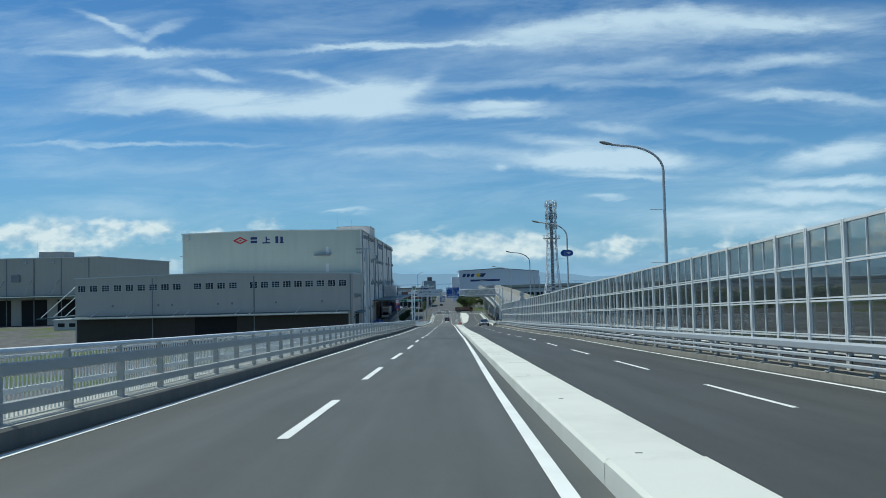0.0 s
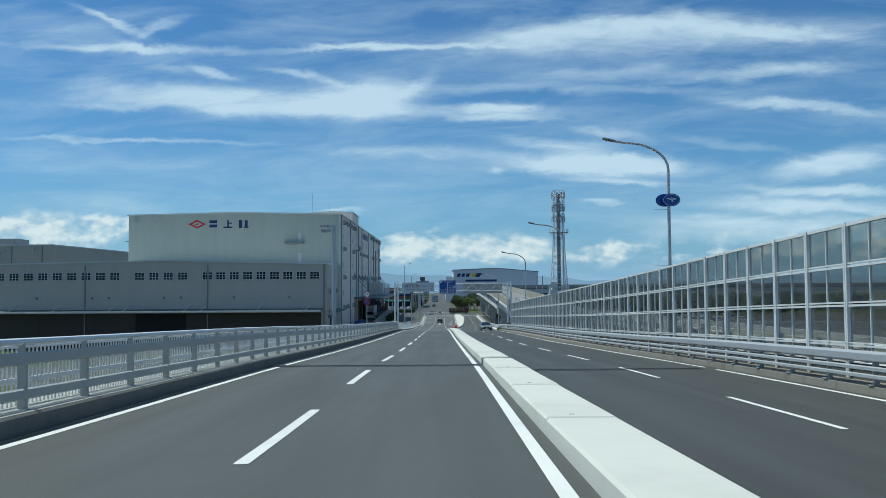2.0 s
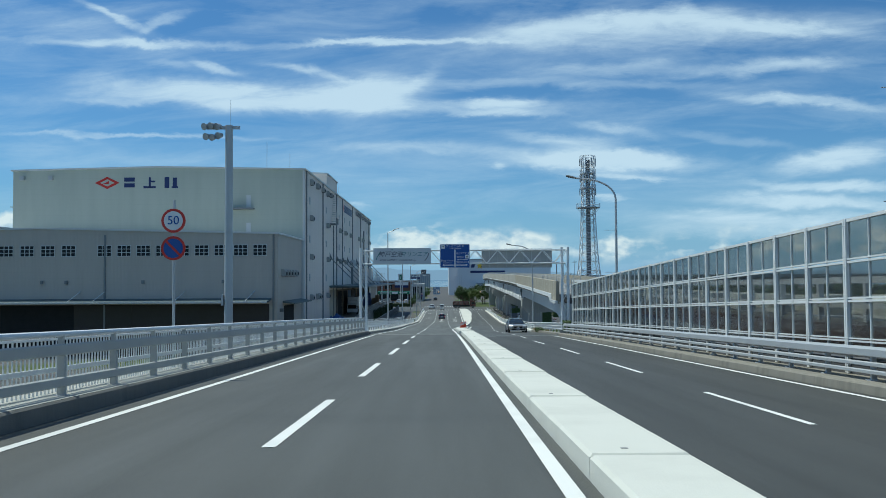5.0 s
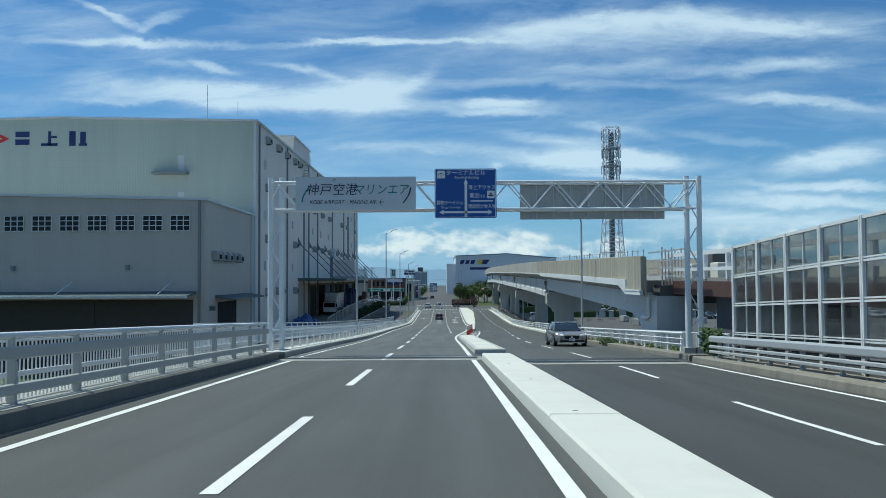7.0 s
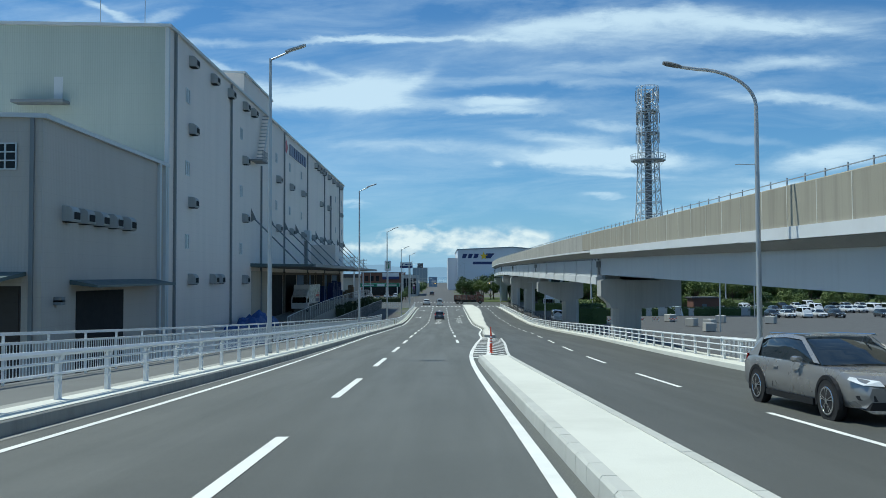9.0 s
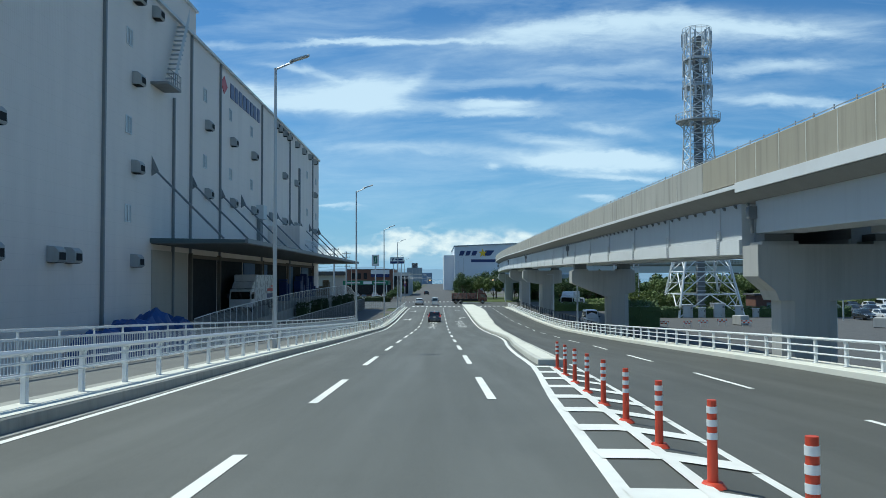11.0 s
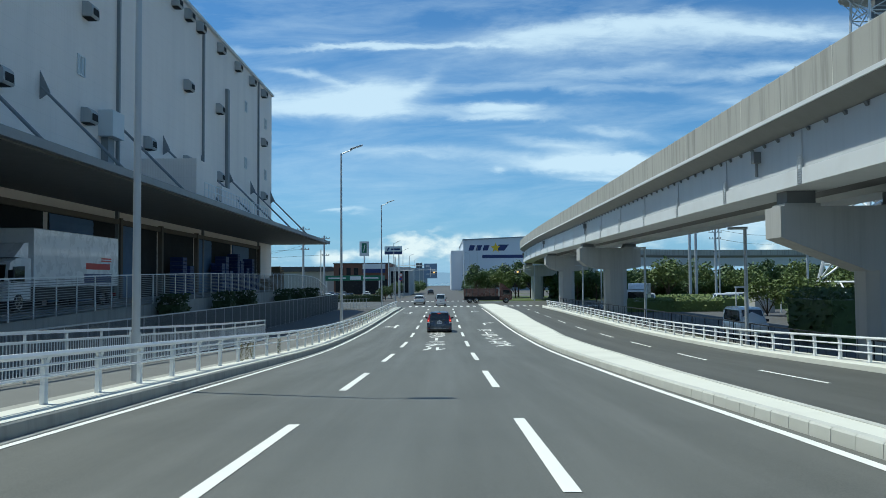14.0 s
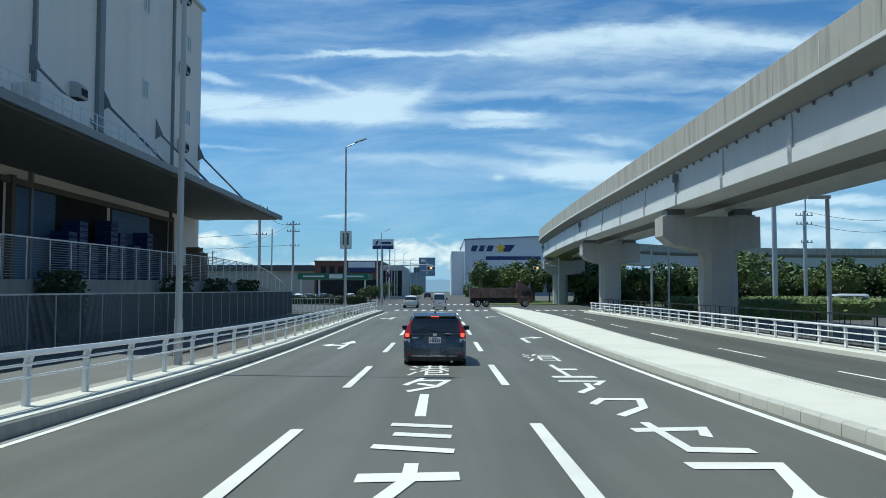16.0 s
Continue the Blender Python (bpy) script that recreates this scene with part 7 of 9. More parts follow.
part("roof", Shape().box(-146.4, -119.6, 295.6, 304.4, 3.4, 3.75), TRIM, yard_shed)
for q in range(6):
    part("window", Shape().box(-144.5 + q * 4.2, -142.0 + q * 4.2, 295.94, 296, 0.9, 2.3), WINDOW, yard_shed)

# ---------- vehicles ----------
def body_ring(y, zl, zb, w):
    return [(-w * 0.90, y, zl), (-w * 0.985, y, zl + 0.10), (-w, y, (zl + zb) / 2), (-w * 0.985, y, zb - 0.10), (-w * 0.93, y, zb), (w * 0.93, y, zb), (w * 0.985, y, zb - 0.10), (w, y, (zl + zb) / 2), (w * 0.985, y, zl + 0.10), (w * 0.90, y, zl)]


def cabin_ring(y, zb, zr, wb, wr):
    h = zr - zb
    return [(-wb, y, zb - 0.03), (-wb * 0.6 - wr * 0.4, y, zb + h * 0.45), (-wr, y, zb + h * 0.86), (-wr * 0.86, y, zr - 0.01), (0, y, zr + 0.012), (wr * 0.86, y, zr - 0.01), (wr, y, zr - h * 0.14), (wb * 0.6 + wr * 0.4, y, zb + h * 0.45), (wb, y, zb - 0.03)]


def quad(pts, out, t=0.012):
    """A thin panel from four corners, raised along out."""
    o = Vector(out).normalized()
    vs = [Vector(p) + o * 0.006 for p in pts] + [Vector(p) + o * (0.006 + t) for p in pts]
    n = len(pts)
    return Shape().add(vs, [tuple(reversed(range(n))), tuple(range(n, 2 * n))] + [(i, (i + 1) % n, n + (i + 1) % n, n + i) for i in range(n)])


def wheels(root, w, r, ys, tw=0.20):
    for yy in ys:
        for sx in (-1, 1):
            cx = sx * (w - tw / 2 - 0.01)
            fx = cx + sx * tw / 2
            rr = [(0.0, r * 0.70), (0.025, r * 0.94), (0.06, r), (tw - 0.06, r), (tw - 0.025, r * 0.94), (tw, r * 0.70)]
            rings = [[(fx - sx * d, yy + q * math.cos(2 * math.pi * k / 24), r + q * math.sin(2 * math.pi * k / 24)) for k in range(24)] for d, q in rr]
            tyre = part("wheel", Shape().loft(rings), RUBBER, root, "black tyre", True)
            rim = Shape()
            rim.loft([[(fx + sx * d, yy + q * math.cos(2 * math.pi * k / 24), r + q * math.sin(2 * math.pi * k / 24)) for k in range(24)] for d, q in ((0.002, r * 0.70), (0.008, r * 0.68), (0.008, r * 0.61), (0.002, r * 0.60))], False)
            for q in range(5):
                a = 2 * math.pi * q / 5 + 0.3
                for da in (-0.13, 0.13):
                    p = [(0.10, a + da * 2.2), (0.62, a + da * 1.55), (0.62, a + da * 0.75), (0.10, a + da * 0.2)]
                    rim.prism([(yy + r * e * math.cos(g), r + r * e * math.sin(g)) for e, g in p], "x", min(fx + 0.002 * sx, fx + 0.010 * sx), max(fx + 0.002 * sx, fx + 0.010 * sx))
            rim.tube((fx, yy, r), (fx + 0.012 * sx, yy, r), r * 0.13, 12)
            part("rim", rim, CHROME, tyre, "alloy rim with five paired spokes")


def number_plate(root, y, z, sgn, far=False):
    pl = part("number_plate", Shape().box(-0.165, 0.165, min(y, y + 0.012 * sgn), max(y, y + 0.012 * sgn), z - 0.082, z + 0.082), SIGN_WHITE, root, "white plate with plain bars")
    if far:
        return
    yy = y + 0.014 * sgn
    for a, b, lo, hi in ((-0.13, -0.10, -0.05, 0.0), (-0.07, -0.03, -0.055, 0.02), (-0.01, 0.03, -0.055, 0.02), (0.05, 0.09, -0.055, 0.02), (0.11, 0.14, -0.055, 0.02), (-0.07, 0.07, 0.04, 0.065)):
        part("bar", Shape().box(a, b, min(yy, yy - 0.004 * sgn), max(yy, yy - 0.004 * sgn), z + lo, z + hi), NAVY, pl)


def hatchback(name, label, paint_mat):
    """Small five-door hatchback, tail at y = 0, nose towards +y."""
    root = thing(name, (0, 0, 0), label, "car")
    st = ((0.0, 0.34, 0.70, 0.76), (0.05, 0.27, 0.80, 0.82), (0.14, 0.23, 0.96, 0.845), (0.7, 0.20, 1.0, 0.848), (2.0, 0.19, 0.985, 0.848), (2.9, 0.20, 0.95, 0.84), (3.5, 0.22, 0.84, 0.80), (3.85, 0.26, 0.68, 0.70), (3.95, 0.32, 0.58, 0.60))
    part("body", Shape().loft([body_ring(*a) for a in st]), paint_mat, root, smooth=True)
    cab = ((0.10, 0.97, 1.00, 0.80, 0.76), (0.22, 0.97, 1.22, 0.80, 0.70), (0.36, 0.97, 1.45, 0.80, 0.63), (0.60, 0.97, 1.505, 0.80, 0.62), (1.5, 0.97, 1.525, 0.80, 0.63), (2.2, 0.96, 1.47, 0.79, 0.60), (2.75, 0.95, 1.20, 0.77, 0.66), (3.15, 0.93, 0.96, 0.74, 0.70))
    part("cabin", Shape().loft([cabin_ring(*a) for a in cab]), paint_mat, root, smooth=True)
    part("rear_window", quad([(-0.60, 0.098, 1.0), (0.60, 0.098, 1.0), (0.655, 0.125, 1.06), (0.60, 0.30, 1.36), (0.52, 0.335, 1.405), (-0.52, 0.335, 1.405), (-0.60, 0.30, 1.36), (-0.655, 0.125, 1.06)], (0, -0.9, 0.5)), CAR_GLASS, root, "dark rear window")
    part("windscreen", quad([(-0.66, 3.08, 0.99), (0.66, 3.08, 0.99), (0.55, 2.27, 1.44), (-0.55, 2.27, 1.44)], (0, 0.5, 0.85)), CAR_GLASS, root, "dark windscreen")
    for sx in (-1, 1):
        part("side_window", quad([(sx * 0.785, 0.75, 1.02), (sx * 0.785, 2.75, 1.0), (sx * 0.64, 2.2, 1.40), (sx * 0.645, 0.85, 1.42)], (sx, 0, 0.35)), CAR_GLASS, root, "dark side window")
        lamp = part("tail_lamp", Shape().loft([[(sx * 0.72, 0.04, 0.84), (sx * 0.83, 0.10, 0.86), (sx * 0.84, 0.30, 0.88), (sx * 0.74, 0.14, 0.86)], [(sx * 0.64, 0.085, 1.00), (sx * 0.815, 0.13, 1.03), (sx * 0.82, 0.30, 1.05), (sx * 0.70, 0.16, 1.00)], [(sx * 0.665, 0.17, 1.14), (sx * 0.745, 0.20, 1.16), (sx * 0.75, 0.30, 1.17), (sx * 0.68, 0.24, 1.14)], [(sx * 0.61, 0.29, 1.34), (sx * 0.65, 0.32, 1.34), (sx * 0.655, 0.38, 1.35), (sx * 0.61, 0.35, 1.34)]]), LAMP_RED, root, "tall red tail lamp")
        part("brake_light", Shape().box(min(sx * 0.69, sx * 0.79), max(sx * 0.69, sx * 0.79), 0.045, 0.075, 0.90, 1.00), BRAKE, lamp, "lit red brake light")
        part("reverse_light", Shape().loft([[(sx * 0.67, 0.02, 0.74), (sx * 0.80, 0.07, 0.76), (sx * 0.80, 0.12, 0.76), (sx * 0.67, 0.1, 0.74)], [(sx * 0.655, 0.025, 0.855), (sx * 0.825, 0.09, 0.855), (sx * 0.83, 0.14, 0.855), (sx * 0.66, 0.1, 0.855)]]), LAMP_CLEAR, lamp, "clear reversing light")
        part("mirror", Shape().loft([[(sx * 0.80, 2.42, 0.98), (sx * 0.98, 2.42, 1.0), (sx * 1.0, 2.42, 1.12), (sx * 0.84, 2.42, 1.12)], [(sx * 0.80, 2.56, 1.0), (sx * 0.95, 2.56, 1.02), (sx * 0.96, 2.56, 1.10), (sx * 0.84, 2.56, 1.10)]]), BLACK, root, "black door mirror")
        part("reflector", Shape().box(min(sx * 0.62, sx * 0.78), max(sx * 0.62, sx * 0.78), -0.005, 0.02, 0.42, 0.45), LAMP_RED, root)
        part("headlamp", quad([(sx * 0.42, 3.90, 0.66), (sx * 0.72, 3.68, 0.70), (sx * 0.74, 3.55, 0.82), (sx * 0.46, 3.74, 0.76)], (sx * 0.4, 0.8, 0.4)), LAMP_CLEAR, root)
    part("spoiler", Shape().prism([(0.26, 1.46), (0.62, 1.53), (0.62, 1.50), (0.28, 1.42)], "x", -0.58, 0.58), paint_mat, root)
    part("high_brake_light", Shape().box(-0.11, 0.11, 0.262, 0.28, 1.425, 1.45), BRAKE, root, "lit high brake light")
    part("rear_wiper", Shape().tube((0.02, 0.10, 1.05), (-0.35, 0.14, 1.12), 0.012, 6), BLACK, root)
    part("lower_bumper", Shape().loft([[(-0.74, -0.01, 0.27), (0.74, -0.01, 0.27), (0.74, 0.2, 0.22), (-0.74, 0.2, 0.22)], [(-0.70, -0.012, 0.40), (0.70, -0.012, 0.40), (0.70, 0.2, 0.40), (-0.70, 0.2, 0.40)]]), BLACK, root, "black lower bumper")
    part("bumper_strip", Shape().box(-0.60, 0.60, -0.022, 0.0, 0.385, 0.405), CHROME, root)
    part("tailgate_seam", Shape().box(-0.62, 0.62, 0.005, 0.03, 0.665, 0.675), BLACK, root)
    part("plate_recess", Shape().box(-0.30, 0.30, 0.015, 0.05, 0.70, 0.93), paint_mat, root)
    part("badge", Shape().box(-0.05, 0.05, 0.055, 0.075, 0.93, 0.99), CHROME, root, "small chrome badge")
    part("badge", Shape().box(-0.60, -0.45, 0.055, 0.07, 0.86, 0.885), CHROME, root)
    part("badge", Shape().box(0.28, 0.42, 0.055, 0.07, 0.985, 1.0), CHROME, root)
    part("exhaust", Shape().tube((0.45, -0.01, 0.25), (0.45, 0.2, 0.25), 0.035, 10), CHROME, root)
    part("aerial", Shape().loft([[(-0.03, 0.62, 1.515), (0.03, 0.62, 1.515), (0, 0.80, 1.515)], [(-0.008, 0.62, 1.58), (0.008, 0.62, 1.58), (0, 0.66, 1.58)]]), BLACK, root)
    number_plate(root, 0.012, 0.815, -1)
    wheels(root, 0.848, 0.30, (0.66, 3.18))
    return root


def estate_car(name, label, paint_mat, length=4.7, width=1.9, height=1.54, far=False):
    """Estate or crossover, tail at y = 0, nose towards +y; a far one goes without its trim."""
    root = thing(name, (0, 0, 0), label, "car")
    k, w, h = length / 4.7, width / 2, height / 1.54
    st = ((0.0, 0.40, 0.80, 0.86), (0.10, 0.32, 0.98, 0.95), (0.6, 0.28, 1.03, 1.0), (2.4, 0.26, 1.0, 1.0), (3.3, 0.28, 0.97, 1.0), (3.9, 0.30, 0.95, 0.98), (4.35, 0.31, 0.89, 0.93), (4.6, 0.33, 0.80, 0.84), (4.7, 0.40, 0.68, 0.74))
    part("body", Shape().loft([body_ring(a * k, b * h, c * h, d * w) for a, b, c, d in st]), paint_mat, root, smooth=True)
    cab = ((0.18, 1.0, 1.04, 0.90, 0.86), (0.55, 1.0, 1.44, 0.90, 0.72), (1.0, 1.0, 1.51, 0.90, 0.71), (1.8, 1.0, 1.54, 0.90, 0.72), (2.35, 0.99, 1.50, 0.89, 0.69), (2.9, 0.98, 1.24, 0.87, 0.74), (3.35, 0.97, 1.0, 0.84, 0.80))
    part("glasshouse", Shape().loft([cabin_ring(a * k, b * h, c * h, d * w, e * w) for a, b, c, d, e in cab]), CAR_GLASS, root, "dark wrap-round windows", True)

    def roof_ring(a, zr, wr):
        return [(-wr * w * 1.02, a * k, (zr - 0.075) * h), (-wr * w * 0.90, a * k, (zr + 0.006) * h), (0, a * k, (zr + 0.026) * h), (wr * w * 0.90, a * k, (zr + 0.006) * h), (wr * w * 1.02, a * k, (zr - 0.075) * h), (0, a * k, (zr - 0.09) * h)]
    part("roof", Shape().loft([roof_ring(*q) for q in ((0.50, 1.40, 0.74), (0.60, 1.455, 0.72), (1.0, 1.51, 0.71), (1.8, 1.54, 0.72), (2.25, 1.515, 0.70), (2.38, 1.495, 0.69))]), paint_mat, root, smooth=True)
    for sx in (-1, 1):
        part("front_pillar", quad([(sx * 0.865 * w, 3.14 * k, 1.02 * h), (sx * 0.835 * w, 3.30 * k, 1.0 * h), (sx * 0.665 * w, 2.40 * k, 1.49 * h), (sx * 0.705 * w, 2.32 * k, 1.47 * h)], (sx, 0.4, 0.5)), paint_mat, root)
        part("rear_pillar", quad([(sx * 0.905 * w, 0.30 * k, 1.02 * h), (sx * 0.905 * w, 0.78 * k, 1.02 * h), (sx * 0.735 * w, 0.72 * k, 1.44 * h), (sx * 0.735 * w, 0.52 * k, 1.40 * h)], (sx, 0, 0.4)), paint_mat, root)
        part("window_trim", quad([(sx * 0.912 * w, 0.78 * k, 1.005 * h), (sx * 0.912 * w, 3.05 * k, 0.99 * h), (sx * 0.908 * w, 3.05 * k, 1.012 * h), (sx * 0.908 * w, 0.78 * k, 1.028 * h)], (sx, 0, 0.2)), CHROME, root)
        for yy in () if far else (1.62, 2.52):
            part("door_seam", quad([(sx * 0.998 * w, yy * k, 0.42 * h), (sx * 0.998 * w, (yy + 0.012) * k, 0.42 * h), (sx * 0.935 * w, (yy + 0.012) * k, 0.99 * h), (sx * 0.935 * w, yy * k, 0.99 * h)], (sx, 0, 0.1), 0.004), BLACK, root)
            part("door_handle", Shape().box(min(sx * 0.985 * w, sx * 1.012 * w), max(sx * 0.985 * w, sx * 1.012 * w), (yy + 0.06) * k, (yy + 0.26) * k, 0.84 * h, 0.87 * h), paint_mat, root)
        part("headlamp", quad([(sx * 0.47 * w, 4.69 * k, 0.70 * h), (sx * 0.80 * w, 4.62 * k, 0.72 * h), (sx * 0.95 * w, 4.40 * k, 0.80 * h), (sx * 0.90 * w, 4.38 * k, 0.85 * h), (sx * 0.52 * w, 4.63 * k, 0.79 * h)], (sx * 0.3, 0.9, 0.25), 0.03), LAMP_CLEAR, root, "clear headlamp")
        part("tail_lamp", quad([(sx * 0.66 * w, 0.04 * k, 0.84 * h), (sx * 0.92 * w, 0.14 * k, 0.84 * h), (sx * 0.90 * w, 0.20 * k, 1.05 * h), (sx * 0.72 * w, 0.14 * k, 1.05 * h)], (sx * 0.3, -0.9, 0.2), 0.02), LAMP_RED, root, "red tail lamp")
        part("mirror", Shape().loft([[(sx * (0.93 + 0.20 * u) * w, (2.74 + d) * k, (1.0 + g) * h) for u, g in ((0.0, 0.03), (0.35, 0.0), (0.85, 0.01), (1.0, 0.05), (0.95, 0.11), (0.6, 0.135), (0.1, 0.12))] if d < 0.1 else [(sx * (0.96 + 0.14 * u) * w, (2.74 + d) * k, (1.02 + g * 0.7) * h) for u, g in ((0.0, 0.03), (0.35, 0.0), (0.85, 0.01), (1.0, 0.05), (0.95, 0.11), (0.6, 0.135), (0.1, 0.12))] for d in (0.0, 0.05, 0.15)]), paint_mat, root, smooth=True)
        part("sill", Shape().box(min(sx * 0.9 * w, sx * 1.005 * w), max(sx * 0.9 * w, sx * 1.005 * w), 1.3 * k, 3.3 * k, 0.24 * h, 0.36 * h), BLACK, root, "black sill trim")
        if far:
            continue
        part("roof_rail", Shape().tube((sx * 0.64 * w, 0.8 * k, 1.53 * h), (sx * 0.64 * w, 2.6 * k, 1.54 * h), 0.02, 6), CHROME, root)
        for yy in (0.86, 3.82):
            turns = [math.pi * (q / 14 * 1.16 - 0.08) for q in range(15)]
            ring_a = Shape().loft([[(sx * e * w, yy * k + r * math.cos(a), 0.345 + r * math.sin(a)) for e, r in ((0.95, 0.365), (1.012, 0.365), (1.012, 0.43), (0.95, 0.44))] for a in turns])
            part("arch", ring_a, BLACK, root, "black wheel arch trim")
            # the body has no hollow here; a dark disc paints the arch's shade
            part("arch_well", Shape().tube((sx * 0.90 * w, yy * k, 0.345), (sx * 1.003 * w, yy * k, 0.345), 0.365, 24), DARK, root, "dark disc painted as the wheel well's shade", True)
    part("grille", Shape().prism([(-0.40, 0.50 * h), (0.40, 0.50 * h), (0.44, 0.74 * h), (-0.44, 0.74 * h)], "y", 4.58 * k, 4.73 * k), BLACK, root, "black grille")
    part("grille_bar", Shape().box(-0.42, 0.42, 4.73 * k, 4.74 * k, 0.71 * h, 0.74 * h), CHROME, root, "chrome grille bar")
    if not far:
        part("skid_plate", Shape().prism([(-0.66, 0.25 * h), (0.66, 0.25 * h), (0.78, 0.31 * h), (-0.78, 0.31 * h)], "y", 4.50 * k, 4.735 * k), CHROME, root, "silver skid plate")
        for sx in (-1, 1):
            part("fog_intake", quad([(sx * 0.60 * w, 4.70 * k, 0.46 * h), (sx * 0.86 * w, 4.55 * k, 0.47 * h), (sx * 0.88 * w, 4.52 * k, 0.54 * h), (sx * 0.64 * w, 4.68 * k, 0.56 * h)], (sx * 0.35, 0.9, 0), 0.03), BLACK, root, "black side intake")
    part("grille_badge", Shape().tube((0, 4.73 * k, 0.62 * h), (0, 4.75 * k, 0.62 * h), 0.07, 14), CHROME, root)
    part("lower_intake", Shape().prism([(-0.72, 0.30 * h), (0.72, 0.30 * h), (0.66, 0.44 * h), (-0.66, 0.44 * h)], "y", 4.50 * k, 4.72 * k), BLACK, root)
    number_plate(root, 4.74 * k, 0.47 * h, 1, far)
    wheels(root, w + 0.025, 0.345, (0.86 * k, 3.82 * k), 0.23)
    return root


def box_car(name, label, paint_mat, length=3.4, width=1.475, height=1.78, category="car"):
    """Upright small van, tail at y = 0."""
    root = thing(name, (0, 0, 0), label, category)
    w = width / 2
    st = ((0.0, 0.36, 0.98, w * 0.94), (0.06, 0.26, 1.02, w), (1.0, 0.22, 1.02, w), (length - 0.7, 0.22, 1.0, w), (length - 0.12, 0.26, 0.92, w * 0.95), (length, 0.34, 0.78, w * 0.85))
    part("body", Shape().loft([body_ring(*a) for a in st]), paint_mat, root, smooth=True)
    cab = ((0.03, 1.0, 1.15, w * 0.96, w * 0.94), (0.12, 1.0, height - 0.08, w * 0.96, w * 0.87), (0.4, 1.0, height, w * 0.96, w * 0.87), (length - 1.4, 1.0, height, w * 0.96, w * 0.87), (length - 1.0, 1.0, height - 0.12, w * 0.95, w * 0.85), (length - 0.45, 0.98, 1.02, w * 0.92, w * 0.90))
    part("cabin", Shape().loft([cabin_ring(*a) for a in cab]), paint_mat, root, smooth=True)
    part("rear_window", quad([(-w * 0.80, 0.035, 1.08), (w * 0.80, 0.035, 1.08), (w * 0.74, 0.09, height - 0.16), (-w * 0.74, 0.09, height - 0.16)], (0, -1, 0.1)), CAR_GLASS, root, "dark rear window")
    part("windscreen", quad([(-w * 0.80, length - 0.52, 1.06), (w * 0.80, length - 0.52, 1.06), (w * 0.72, length - 0.98, height - 0.16), (-w * 0.72, length - 0.98, height - 0.16)], (0, 0.8, 0.5)), CAR_GLASS, root, "dark windscreen")
    for sx in (-1, 1):
        part("side_window", quad([(sx * w * 0.955, 0.3, 1.08), (sx * w * 0.955, length - 0.8, 1.06), (sx * w * 0.885, length - 1.1, height - 0.2), (sx * w * 0.885, 0.35, height - 0.18)], (sx, 0, 0.15)), CAR_GLASS, root, "dark side window")
        part("tail_lamp", Shape().box(min(sx * w * 0.82, sx * w * 0.985), max(sx * w * 0.82, sx * w * 0.985), -0.005, 0.1, 0.74, 0.98), LAMP_RED, root, "red tail lamp")
        part("headlamp", quad([(sx * w * 0.45, length - 0.03, 0.68), (sx * w * 0.86, length - 0.10, 0.70), (sx * w * 0.88, length - 0.16, 0.86), (sx * w * 0.5, length - 0.07, 0.84)], (sx * 0.2, 1, 0.2)), LAMP_CLEAR, root)
        part("mirror", Shape().box(min(sx * w * 0.96, sx * (w + 0.2)), max(sx * w * 0.96, sx * (w + 0.2)), length - 1.0, length - 0.88, 1.05, 1.2), BLACK, root)
    number_plate(root, 0.0, 0.66, -1)
    wheels(root, w + 0.005, 0.28, (0.55, length - 0.6), 0.17)
    return root


def place(root, x, y, z, heading=0.0, pitch=0.0):
    root.matrix_world = Matrix.Translation((x, y, z)) @ Euler((radians(pitch), 0, radians(heading))).to_matrix().to_4x4()
    return root


place(hatchback("hatchback", "blue-grey hatchback with lit brake lights on the road", P_BLUEGREY), -0.34, 290.1, -0.118, 0, -0.6)
suv = estate_car("estate_car", "silver-bronze estate car with black trim driving uphill", P_SILVER, 4.78, 1.88, 1.42)
place(suv, 7.49, 170.3, surf(7.5, 170.3), 180, 2.75)
place(estate_car("saloon_car", "white hybrid saloon waiting at the crossing", P_WHITE, 4.5, 1.76, 1.47), -4.0, 366.2, GROUND + 0.11)
place(box_car("small_van", "white upright small van at the crossing", P_WHITE, 3.4, 1.475, 1.79), -0.45, 357.6, GROUND + 0.13)


